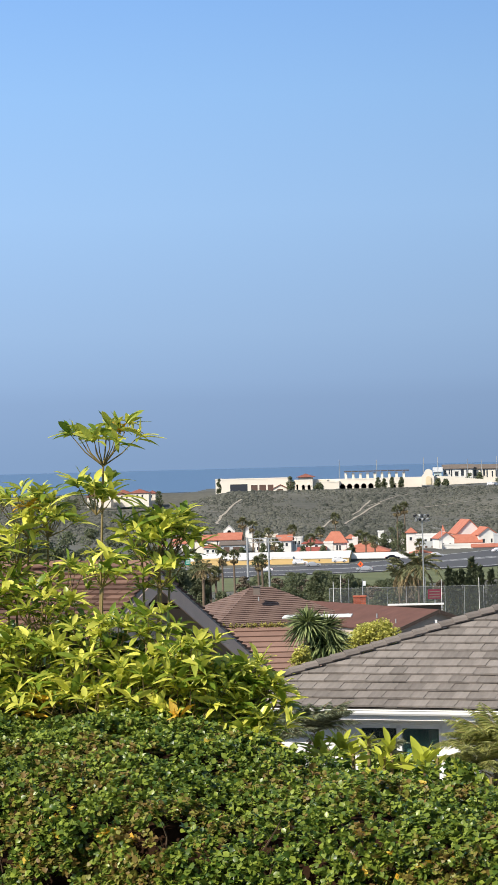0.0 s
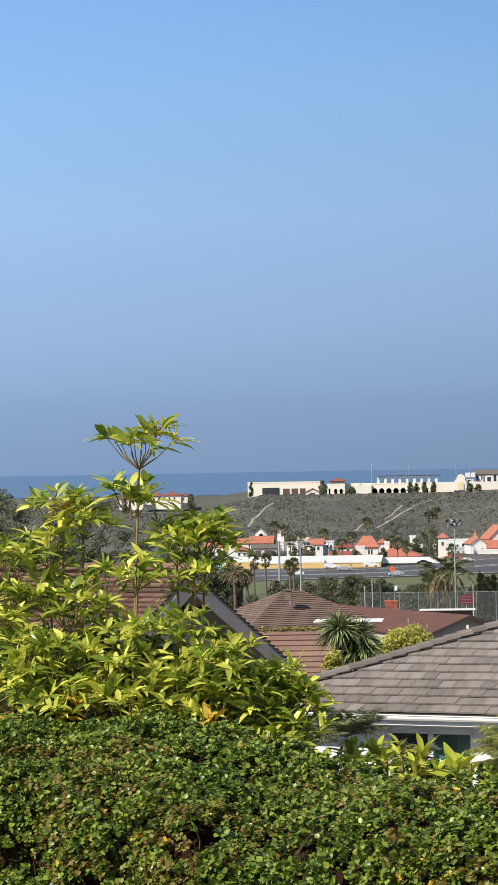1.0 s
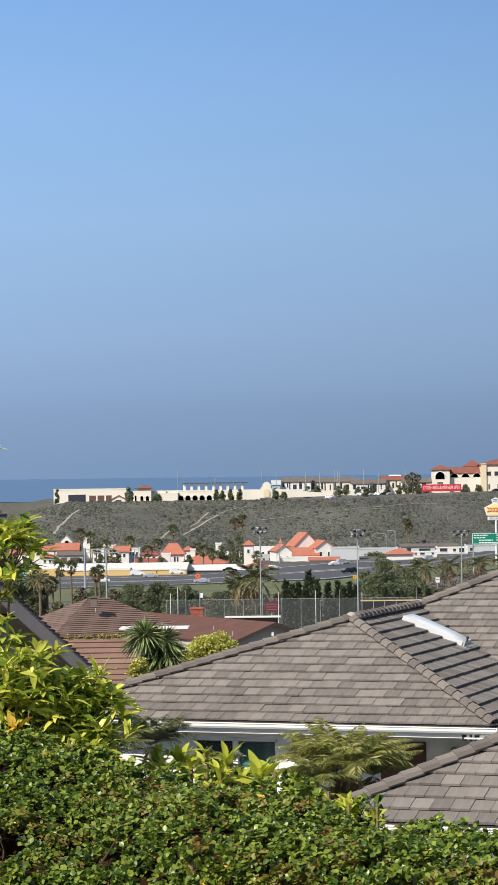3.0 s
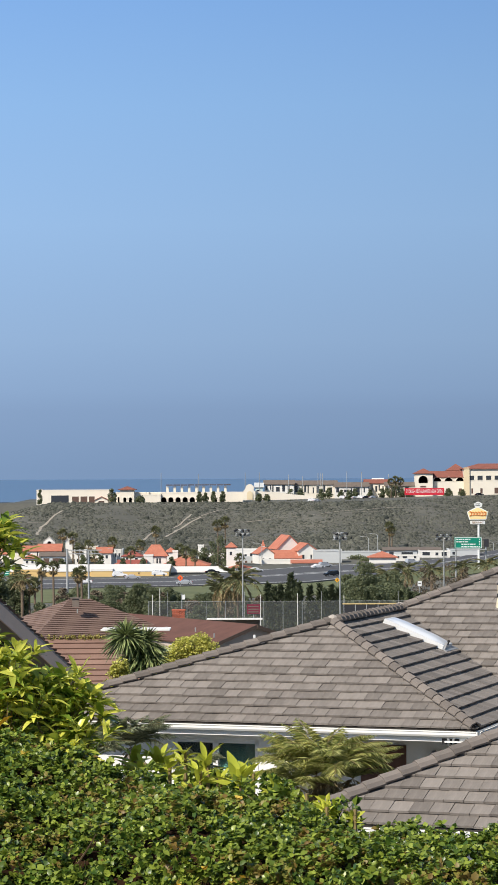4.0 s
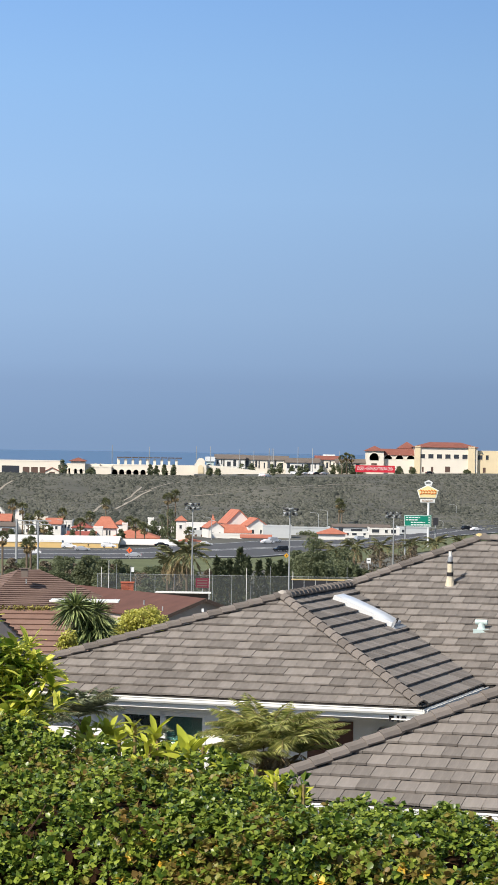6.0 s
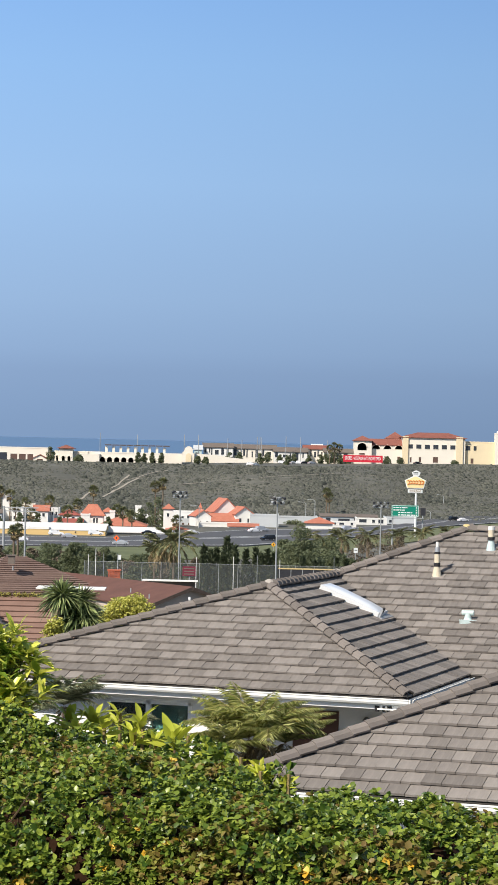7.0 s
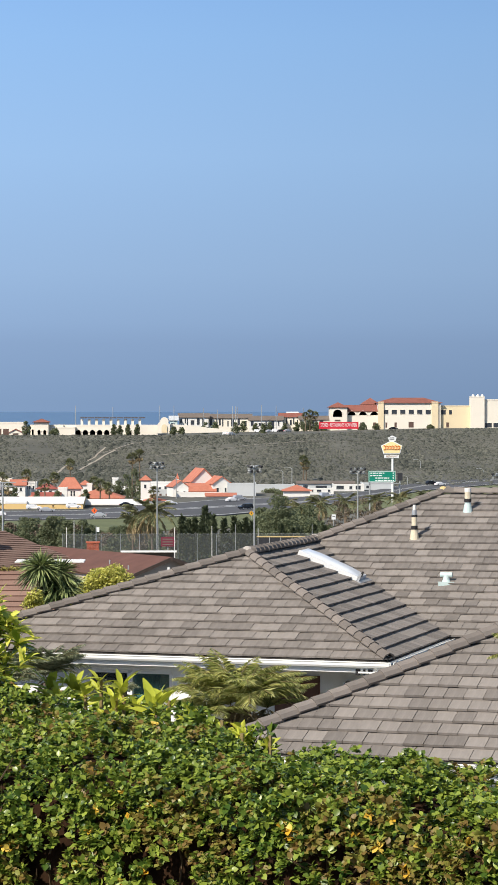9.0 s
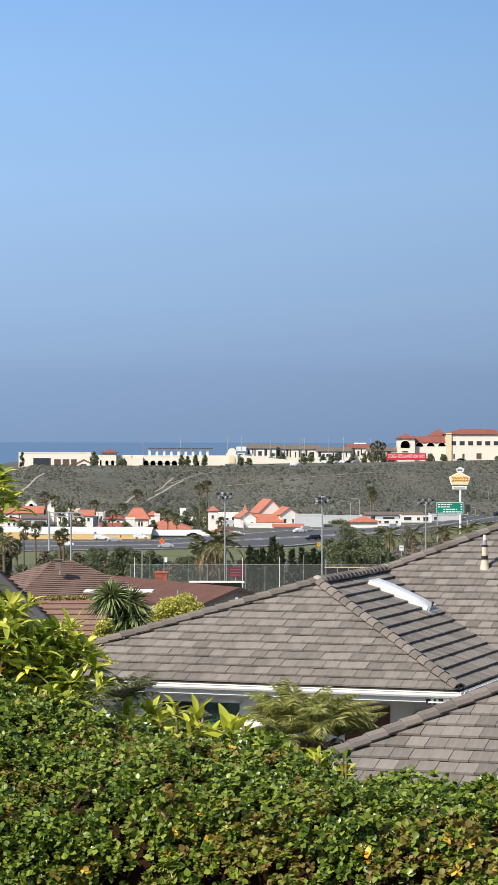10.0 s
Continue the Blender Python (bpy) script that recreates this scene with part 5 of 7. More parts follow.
            part("window_frame" if nm == "window" else "lintel", bm, wallm, wob)
    for b0, b1, t, bt in arches:
        x0, x1, z0, z1 = lx(b0), lx(b1), lz(bt), lz(t)
        r = (x1 - x0) / 2
        cx, cz = (x0 + x1) / 2, z1 - r
        ring = [Vector((x0, 0, z0)), Vector((x1, 0, z0))] + [Vector((cx + r * math.cos(q), 0, cz + r * math.sin(q))) for q in [i * math.pi / 8 for i in range(9)]]
        bm = bmesh.new()
        f = bm.faces.new([bm.verts.new((p.x, -0.06, max(p.z, z0))) for p in ring])
        bmesh.ops.solidify(bm, geom=[f], thickness=0.3)
        a = part("arch", bm, M_WINDOW, ob)
        bm = bmesh.new()
        pr = None
        for i in range(9):
            q = i * math.pi / 8
            row = [bm.verts.new((cx + (r + s) * math.cos(q), yy, cz + (r + s) * math.sin(q))) for s, yy in ((0.0, -0.3), (0.45, -0.3), (0.45, 0.05))]
            if pr:
                for j in range(2):
                    bm.faces.new((pr[j], row[j], row[j + 1], pr[j + 1]))
            pr = row
        part("arch_trim", bm, wallm, a)
    return ob


# outlet centre on the mesa
far_building(16, 145, 868, 1275, "long pale warehouse-like shop building with dark bay doors", M_CREAM, deep=30, windows=[(42, 73, 877, 893)], doors=[(79, 91, 879, 893), (94, 106, 879, 893), (109, 119, 879, 893)])
far_building(119, 143, 886, 1270, "small gabled entrance porch in cream stucco", M_CREAM, M_MAROON, "gable_front", 879, deep=5, doors=[(126, 136, 887, 893)])
far_building(164, 189, 867, 1270, "square cream corner tower with a red tile cap", M_CREAM, M_MAROON, "hip", 861, deep=7, overhang=1.0, arches=[(170, 175, 881, 893), (180, 185, 881, 893)])
far_building(157, 215, 873, 1278, "low cream shop wing", M_CREAM, deep=18, arches=[(160, 163, 880, 890)])
far_building(188, 236, 877, 1274, "cream shop wing with tall trees in front", M_CREAM, deep=20)
far_building(205, 382, 873, 1282, "long cream arcade with a row of round arches", M_CREAM, deep=22, arches=[(212 + 12.6 * i, 221 + 12.6 * i, 881, 893) for i in range(8)] + [(328, 336, 882, 893), (341, 348, 882, 893)])


def facade(outline, d, thick, label, arch=None):
    """A free-standing stucco wall of the given outline (bearing, depression), with an arched opening."""
    mid = sight(outline[0][0], outline[0][1], d)
    ob = thing("facade_wall", mid, label, "wall")
    bm = slab([sight(a, h, d) - mid for a, h in outline], thick)
    bmesh.ops.recalc_face_normals(bm, faces=bm.faces)
    part("wall", bm, M_CREAM, ob)
    if arch:
        a0, a1, top, foot = arch
        r = (a1 - a0) / 2
        ring = [(a0, foot), (a1, foot)] + [((a0 + a1) / 2 + r * math.cos(q), top + r - r * math.sin(q)) for q in [i * math.pi / 8 for i in range(9)]]
        bm = slab([sight(a, h, d - 0.5) - mid for a, h in ring], 0.3)
        bmesh.ops.recalc_face_normals(bm, faces=bm.faces)
        part("arch_recess", bm, M_SANDPALE, ob)
    return ob


facade([(350, 886), (430, 887), (506, 885), (506, 880), (470, 877), (440, 873), (404, 871), (404, 873), (350, 873)], 1268, 2.0, "long low cream parapet wall stepping down the slope")
facade([(383, 887), (404, 887), (404, 872), (401, 869)] + [(394 + 7.5 * math.cos(q), 866 - 7.5 * math.sin(q)) for q in [i * math.pi / 10 for i in range(11)]] + [(385, 868), (383, 869)], 1264, 2.5, "curved cream gateway facade with a round arch", arch=(389, 399, 871, 886))
for i in range(9):
    a = 246 + i * 12.8
    far_building(a, a + 4.4, 862, 1284, "square cream rooftop pier carrying a pergola", M_CREAM, deep=1.6, base_h=874, name="roof_pier", parapet=False)["group"] = "rooftop piers"
pg = thing("pergola", sight(300, 859.5, 1284), "dark timber pergola beams along the arcade roof", "pergola")
for i in range(9):
    part("beam", box((-15.2 + i * 3.6, -1.2, -0.25), (-11.9 + i * 3.6, 0.4, 0.25)), M_DARKWOOD, pg)
# Dark window panels stand in for the shaded gaps between the shop-front posts.
shop_rng = random.Random(44)
for i, (a0, a1, top, rt, m, rm) in enumerate([(404, 417, 864, 856, M_MINT, M_GREYFAR), (420, 472, 859, 851.5, M_FARWHITE, M_SLATE), (468, 548, 860, 852.5, M_CREAM, M_SLATE), (545, 604, 864, 856, M_FARWHITE, M_SLATE), (598, 640, 858, 851, M_CREAM, M_MAROON), (613, 630, 855, 849, M_FARWHITE, M_FARWHITE), (634, 692, 863, 856, M_CREAM, M_SLATE)]):
    gaps, at = [], a0 + 2
    while at < a1 - 7:
        w = shop_rng.choice((2.2, 3.5, 5.0, 6.5))
        gaps.append((at, at + w, top + shop_rng.choice((1.5, 2.5, 5)), top + shop_rng.choice((10, 13, 15))))
        at += w + shop_rng.choice((1.6, 2.4, 4.5, 7))
    far_building(a0, a1, top, 1395 + 6 * (i % 3), "distant pale shop row with a low dull roof", m, rm, "gable_side", rt, deep=9, overhang=0.7, windows=gaps)["group"] = "distant shops"
# big pale building with maroon roofs
D1 = 1392
far_building(687, 718, 841, D1, "cream corner pavilion with a maroon hip roof and arched window", M_CREAM, M_MAROON, "hip", 832, deep=11, overhang=0.9, arches=[(693, 709, 845, 858)], doors=[(696, 706, 863, 866)])
far_building(716, 776, 848, D1 + 3, "cream two-storey wing with three arched windows", M_CREAM, M_MAROON, "gable_side", 837, deep=14, overhang=0.6, arches=[(719 + 20 * i, 733 + 20 * i, 847.5 + 1, 855) for i in range(3)], doors=[(723, 728, 868, 876), (741, 746, 868, 876), (764, 769, 868, 876)])
far_building(745, 775, 836, D1 + 16, "cream stair tower with maroon hip roof behind", M_CREAM, M_MAROON, "hip", 824, deep=12, overhang=0.8)
far_building(773, 884, 833, D1, "large two-storey cream building with six windows, maroon roof", M_CREAM, M_MAROON, "hip", 824, deep=17, overhang=1.0, windows=[(782 + 15.1 * i, 791 + 15.1 * i, 845.5, 853) for i in range(6)], doors=[(786, 789, 868, 877), (802, 806, 868, 877), (827, 836, 867, 877)])
far_building(773, 783, 831, D1 - 0.8, "sand pilaster tower at the building's corner", M_SANDPALE, deep=3, parapet=False)
far_building(868, 880, 831, D1 - 0.8, "sand pilaster tower at the building's far corner", M_SANDPALE, deep=3, parapet=False)
far_building(880, 942, 839, D1 + 2, "sand-coloured flat-roofed shop block", M_SANDPALE, deep=16, windows=[(885, 893, 846, 854), (899, 904, 846, 854)], doors=[(894, 899, 868, 877)])
far_building(938, 962, 823, D1 - 2, "white stucco corner tower with rounded finials", M_CREAM, deep=8)
far_building(958, 1035, 828, D1, "tall plain white shop block with dark glazed entrance", M_CREAM, deep=18, windows=[(963, 975, 869, 877), (978, 990, 869, 877), (994, 1006, 869, 877)])
for i in range(3):
    p = sight(942 + 8 * i, 821, D1 - 1)
    bm = bmesh.new()
    bmesh.ops.create_uvsphere(bm, u_segments=10, v_segments=6, radius=0.9)
    f = part("finial", bm, M_FARWHITE)
    f.location = p
    tagged(f, "rounded white stucco finial on a tower", "finial", "tower finials")


def letters(text, size, material, parent, loc, width=None, name="lettering"):
    cu = bpy.data.curves.new(name, "FONT")
    cu.body, cu.size, cu.align_x, cu.align_y, cu.extrude = text, size, "CENTER", "CENTER", 0.01
    ob = bpy.data.objects.new("tmp_text", cu)
    scene.collection.objects.link(ob)
    dg = bpy.context.evaluated_depsgraph_get()
    me = bpy.data.meshes.new_from_object(ob.evaluated_get(dg))
    bpy.data.objects.remove(ob)
    xs = [v.co.x for v in me.vertices]
    f = width / (max(xs) - min(xs)) if width else 1.0
    for v in me.vertices:
        v.co = Vector((v.co.x * f, -v.co.z, v.co.y))
    me.materials.clear()
    me.materials.append(material)
    o = new(name, me)
    o.parent = parent
    o.location = loc
    return o


def build_banner():
    d = 1368
    k = d / FOCAL
    p = sight(703, 880, d)
    ob = thing("banner", (p.x, p.y, p.z), "long red banner with white lettering on posts", "banner")
    w, h = 35 * k, 13 * k
    part("sheet", box((-w, 0, 0.2), (w, 0.1, h)), M_SIGNRED, ob)
    letters("STORES • RESTAURANTS NOW OPEN", 2.6, M_SIGNWHITE, ob, (0, -0.06, h * 0.55), w * 1.82)
    for s in (-0.95, 0, 0.95):
        part("post", box((s * w - 0.1, 0.1, -3), (s * w + 0.1, 0.3, h)), M_POLE, ob)


build_banner()

# town under the hill: the motel, its gables turned to the right
W_, O_ = M_FARWHITE, M_REDTILE
M_DARKRED = mat("dark_red_roof", (0.30, 0.085, 0.065), 0.85, vary=0.18, scale=0.3)
TURN = radians(15)
far_building(352, 369, 970, 884, "narrow white stair tower with an orange tile roof", W_, O_, "hip", 961, deep=5, base_h=1008, windows=[(358, 362, 978, 984)])
far_building(366, 420, 974, 938, "long white two-storey motel wing", W_, deep=9, base_h=1008, windows=[(374 + 10 * i, 378 + 10 * i, 981 + 1.5 * (i % 2), 987) for i in range(4)])
far_building(366, 416, 988, 930, "pale grey lower gallery of the motel", M_GREYFAR, deep=6, base_h=1008, doors=[(374 + 11 * i, 378 + 11 * i, 994, 1007) for i in range(4)])
far_building(350, 400, 1008, 880, "small white annex with low orange roof", W_, O_, "hip", 1001, deep=9, base_h=1016, windows=[(354 + 9 * i, 360 + 9 * i, 1010, 1014) for i in range(5)])
far_building(409, 437, 982, 918, "white motel block with a steep orange gable", W_, O_, "gable_front", 970, deep=9, base_h=1007, yaw=TURN, windows=[(415, 418, 990, 996), (428, 431, 990, 996)])
far_building(414, 420, 968, 950, "small white chimney stack with an orange cap", W_, O_, "hip", 958, deep=1.4, base_h=985, overhang=0.15)
far_building(441, 487, 974, 940, "large white gabled hall with orange tile roof", W_, O_, "gable_front", 949, deep=12, base_h=1006, overhang=0.5, yaw=TURN)
far_building(430, 484, 990, 930, "long orange-tiled porch roof over white walls", W_, O_, "gable_side", 976, deep=10, base_h=1006)
far_building(479, 513, 977, 932, "white house block with orange gable", W_, O_, "gable_front", 963, deep=11, base_h=1006, yaw=TURN, windows=[(486, 490, 984, 991), (501, 504, 984, 991)])
far_building(415, 496, 993, 914, "low white veranda with flat roof", W_, deep=5, base_h=1010, doors=[(447, 460, 1000, 1006), (425, 434, 1000, 1006)])
far_building(468, 520, 998, 908, "low lean-to with an orange tile roof", W_, O_, "gable_side", 993, deep=8, base_h=1006)
far_building(506, 556, 977, 925, "plain pale grey commercial building", M_GREYFAR, deep=14, base_h=1003)
far_building(545, 625, 979, 960, "long low grey shed behind trees", M_GREYFAR, deep=12, base_h=994)
far_building(606, 652, 989, 914, "small white kiosk with an orange hip roof", W_, O_, "hip", 979, deep=9, base_h=1000, overhang=0.8)
far_building(650, 694, 986, 940, "low white shop row", W_, deep=8, base_h=994, windows=[(655, 658, 987, 991), (664, 672, 987, 991), (684, 688, 987, 991)])
far_building(630, 730, 976, 1000, "long grey-roofed sheds behind the shops", M_GREYFAR, M_SLATE, "gable_side", 972, deep=9, base_h=990, windows=[(640, 648, 979, 986), (662, 682, 980, 988), (690, 716, 979, 986)])
far_building(694, 748, 979, 975, "long white low commercial building", W_, deep=10, base_h=990, windows=[(699, 712, 980, 986), (722, 727, 981, 986), (733, 742, 980, 987)])
far_building(745, 800, 976, 990, "pale block behind the highway sign", M_GREYFAR, deep=10, base_h=990, windows=[(752, 757, 980, 985)])
far_building(800, 882, 969, 1135, "long white retaining wall beside the freeway", W_, deep=1.2, base_h=976, parapet=False)
far_building(880, 985, 967, 1165, "lower white wall beside the freeway ramp", W_, deep=1.2, base_h=972, parapet=False)
# left part of the town
far_building(-40, 250, 1011, 815, "long white-roofed storage building with sand walls", M_SAND, W_, "gable_side", 1002, deep=30, base_h=1026, windows=[(156, 158, 1014, 1017), (196, 198, 1014, 1017), (240, 242, 1014, 1017)], overhang=0.2)
far_building(112, 150, 1010, 812, "projecting sand-coloured bay of the storage building", M_SAND, W_, deep=6, base_h=1026)
far_building(250, 352, 1013, 830, "grey concrete retaining wall along the ramp", mat("grey_concrete_wall", (0.25, 0.235, 0.21), 0.95, scale=0.2, fine=2), W_, "gable_side", 1005, deep=14.0, base_h=1021)
far_building(207, 246, 985, 872, "white house with a broad orange mansard roof", W_, O_, "hip", 965, deep=4.5, base_h=1008, windows=[(228, 231, 989, 998), (233, 236, 989, 998)], overhang=0.7)
far_building(206, 222, 984, 866, "white stucco bay of the mansard house", W_, deep=3, base_h=1008)
far_building(238, 318, 1002, 867, "low building under a broad orange roof", W_, O_, "hip", 985, deep=16, base_h=1012, overhang=1.0)
far_building(244, 262, 978, 890, "orange-tiled ridge block behind the broad roof", W_, O_, "hip", 970, deep=5, base_h=1000)
far_building(257, 266, 977, 880, "small white chimney-like block", W_, deep=3, base_h=992)
far_building(160, 208, 1002, 860, "row of dark red tiled roofs over white walls", W_, M_DARKRED, "gable_side", 992, deep=10, base_h=1012)
far_building(168, 202, 985, 890, "deep red hip roof among town buildings", W_, M_DARKRED, "hip", 975, deep=8, base_h=1004, windows=[(174, 178, 988, 993), (190, 195, 988, 993)])
far_building(28, 48, 958, 940, "white curved mission-style facade with an arched doorway", W_, W_, "gable_front", 949, deep=2, base_h=985, overhang=0.0, arches=[(35, 42, 958, 968)])
far_building(67, 83, 955, 930, "white chapel tower with a dark slit window", W_, W_, "gable_front", 946, deep=4, base_h=985, overhang=0.1, windows=[(74, 77, 956, 964)])
far_building(18, 58, 975, 925, "white town house under an orange tile roof", W_, O_, "gable_side", 963, deep=10, base_h=1008, windows=[(24 + 9 * i, 28 + 9 * i, 979, 986) for i in range(4)])
far_building(22, 66, 984, 900, "grey-blue awning front with dark bays", M_GREYFAR, M_SLATE, "gable_side", 978, deep=6, base_h=1008, doors=[(28, 38, 988, 1004), (44, 58, 988, 1004)])
far_building(84, 104, 974, 925, "plain white two-storey block", W_, deep=9, base_h=1008, windows=[(87, 91, 978, 983), (95, 99, 978, 983), (87, 91, 989, 995)])
far_building(102, 124, 968, 940, "white flat-roofed block with dark windows", M_CREAM, deep=8, base_h=1008, windows=[(105, 110, 973, 979), (114, 119, 973, 979), (106, 118, 986, 993)])
far_building(122, 148, 979, 915, "white house with a sloping red roof", W_, O_, "gable_side", 969, deep=9, base_h=1008, windows=[(126, 130, 983, 989), (138, 142, 983, 989)])
far_building(146, 168, 974, 925, "narrow white block with three windows", W_, deep=8, base_h=1008, windows=[(149 + 6 * i, 152 + 6 * i, 980, 986) for i in range(3)])
for a0 in (94, 125, 152):
    far_building(a0, a0 + 12, 1001, 850, "small orange-roofed kiosk behind the storage building", W_, O_, "hip", 996.5, deep=3, base_h=1012)["group"] = "orange kiosks"
far_building(302, 312, 967, 930, "white stair head above the trees", W_, deep=3, base_h=985)
far_building(312, 352, 982, 920, "pale wall half hidden by trees", W_, deep=8, base_h=1008, windows=[(318, 324, 988, 994), (334, 340, 988, 994)])
for i, (a0, a1, top, rt, d) in enumerate([(-24, 16, 975, 966, 925), (-8, 16, 988, 981, 900), (-62, -28, 980, 971, 930), (-90, -58, 984, 978, 925), (-36, -20, 968, 968, 940)]):
    w = a1 - a0
    far_building(a0, a1, top, d, "small white stucco town building, orange tiles", W_ if i % 2 else M_CREAM, O_, ("gable_side", "hip", "gable_side", "flat", "flat")[i], rt, deep=9, base_h=1012, windows=[(a0 + w * 0.2, a0 + w * 0.2 + 4, top + 4, top + 9), (a0 + w * 0.6, a0 + w * 0.6 + 4, top + 4, top + 9)])["group"] = "town houses"
far_building(-25, 18, 1010, 806, "sand-coloured low block beside the freeway", M_SAND, deep=10, base_h=1026, doors=[(-10, 6, 1016, 1025)])
for i, (a0, a1, top, rt) in enumerate([(-195, -172, 890, 883), (-168, -136, 889, 881), (-140, -104, 888, 881), (-106, -92, 889, 884), (-215, -198, 893, 887)]):
    far_building(a0, a1, top, 1300 + 14 * (i % 2), "distant pale house with pinkish tile roof", M_CREAM, M_MAROON, "hip", rt, deep=10, base_h=909, windows=[(a0 + 5 + 9 * j, a0 + 8 + 9 * j, top + 3, top + 8) for j in range(int((a1 - a0) / 10))])["group"] = "distant houses"


# ---- poles, signs, fence, cars ----
def post(name, a, top, d, r, label, cat, group="", foot=None, material=None):
    b = ground_at(a, d)
    if foot is not None:
        b.z = foot
    h = -(top - 834) / FOCAL * d - b.z
    ob = thing(name, b, label, cat, group)
    part("pole", tube([(0, 0, -0.4), (0, 0, h)], [r * 1.25, r], 10), material or M_POLE, ob)
    return ob, h


def flood_mast(a, top, d, width, rows, seed):
    ob, h = post("floodlight_mast", a, top, d, 0.068, "tall grey sports-field mast with floodlight heads", "floodlight", "field floodlights")
    rng = random.Random(seed)
    for j in range(rows):
        z = h - 0.2 - j * 0.45
        part("crossarm", box((-width / 2, -0.05, z - 0.05), (width / 2, 0.05, z + 0.05)), M_POLE, ob)
        n = 5
        for i in range(n):
            x = -width / 2 + width * (i + 0.5) / n
            m = tube([(0, 0.18, 0.05), (0, -0.05, 0.0), (0, -0.30, -0.1)], [0.05, 0.11, 0.14], 9)
            lamp = part("lamp_head", m, M_POLE if (i + j) % 2 else M_DARKMETAL, ob)
            lamp.location = (x, -0.1, z + 0.22)
            lamp.rotation_euler = (0, 0, rng.uniform(-1.2, 1.2))


flood_mast(381, 940, 300, 1.75, 2, 1)
flood_mast(553, 946, 262, 1.4, 2, 2)
flood_mast(737, 950, 330, 2.0, 2, 3)
flood_mast(992, 960, 330, 2.6, 2, 4)

# overhead sign gantry and lamp pole by the freeway
g, gh = post("sign_gantry", 70, 972, 640, 0.26, "grey steel gantry over the freeway seen from behind", "gantry")
for s in (0, 0.9):
    part("beam", box((0, -0.12, gh - 0.4 - s), (8.5, 0.12, gh - 0.18 - s)), M_POLE, g)
for i in range(9):
    part("brace", tube([(i * 0.94, 0, gh - 0.3), (i * 0.94 + 0.47, 0, gh - 1.2)], [0.06, 0.06], 5), M_POLE, g)
post("street_lamp", 108, 975, 300, 0.10, "slim grey pole with a short crossarm", "pole")
lp, lh = post("street_lamp", 166, 972, 900, 0.12, "thin street lamp with a curved arm", "street lamp", "street lamps")
for a, top, d in ((158, 975, 900), (280, 985, 905), (205, 978, 900), (300, 986, 900), (415, 966, 900), (848, 936, 1180), (604, 955, 1000), (960, 952, 1150), (825, 965, 1050), (620, 950, 1020)):
    lp, lh = post("street_lamp", a, top, d, 0.12, "thin street lamp with a curved arm", "street lamp", "street lamps")
    part("arm", tube([(0, 0, lh), (-0.8, 0, lh + 0.5), (-2.4, 0, lh + 0.6)], [0.09, 0.07, 0.06], 6), M_POLE, lp)
    part("lamp_head", box((-3.2, -0.18, lh + 0.5), (-2.3, 0.18, lh + 0.72), 0.05), M_POLE, lp)
for a, top in ((237, 838), (303, 840), (386, 838), (411, 838), (463, 842), (488, 845), (515, 839), (520, 839), (523, 840), (566, 837), (592, 838), (640, 842)):
    post("light_pole", a, top, 1390, 0.16, "tall thin car-park light pole on the mesa", "light pole", "car park poles")


def field_fence():
    """Chain-link sports fence: posts, rails and a fine net."""
    d = 296
    m = bpy.data.materials.new("chain_link_net")
    m.use_nodes = True
    n, l = m.node_tree.nodes, m.node_tree.links
    b = n["Principled BSDF"]
    b.inputs["Base Color"].default_value = (0.12, 0.13, 0.13, 1)
    b.inputs["Roughness"].default_value = 0.7
    b.inputs["Alpha"].default_value = 0.2
    a0, a1 = 214, 690
    x0, x1 = (a0 - 441) / FOCAL * d, (a1 - 441) / FOCAL * d
    gz = ground_z(0, d)
    top = -(1066 - 834) / FOCAL * d
    ob = thing("fence", (0, d, gz), "tall grey chain-link fence round the sports field", "fence")
    part("net", box((x0, -0.01, 0), (x1, 0.01, top - gz)), m, ob)
    nposts = 15
    for i in range(nposts):
        x = x0 + (x1 - x0) * i / (nposts - 1)
        part("post", tube([(x, 0, -0.3), (x, 0, top - gz + (1.1 if i % 4 == 1 else 0.05))], [0.028, 0.024], 6), M_POLE, ob)
    part("rail", tube([(x0, 0, top - gz), (x1, 0, top - gz)], [0.018, 0.018], 5), M_POLE, ob)
    return ob


field_fence()
for a, top in ((221, 1054), (234, 1042), (412, 1054), (478, 1052), (560, 1056)):
    post("fence_pole", a, top, 280, 0.032, "white-topped pole standing by the field fence", "pole", "field poles", material=M_FARWHITE)
fp, fh = post("flagpole", 273, 1052, 276, 0.04, "short pole with a small pale flag", "flagpole")
part("flag", box((0.03, -0.01, fh - 0.62), (0.34, 0.01, fh - 0.1)), M_SIGNWHITE, fp)
yr = thing("fence_rail", sight(605, 1071, 250), "yellow-capped low outfield fence", "fence")
part("cap", box((-2.6, -0.05, -0.06), (3.2, 0.05, 0.06)), M_OCHRE, yr)
for i in range(6):
    part("post", box((-2.5 + i * 1.1, -0.03, -6.5), (-2.44 + i * 1.1, 0.03, -0.06)), M_POLE, yr)
part("panel", box((-2.6, 0.0, -2.5), (3.2, 0.02, -0.06)), M_DARKMETAL, yr)
dug = thing("dugout", sight(385, 1097, 270), "low flat-roofed field shelter with white edge", "shelter")
part("roof", box((-4.0, -1, -0.04), (1.8, 1, 0.05)), M_FARWHITE, dug)
part("wall", box((-3.6, 0.6, -4.5), (1.5, 0.8, -0.04)), M_SLATE, dug)
mn = thing("scoreboard", sight(400, 1080, 285), "dark maroon scoreboard panel with pale bars", "scoreboard")
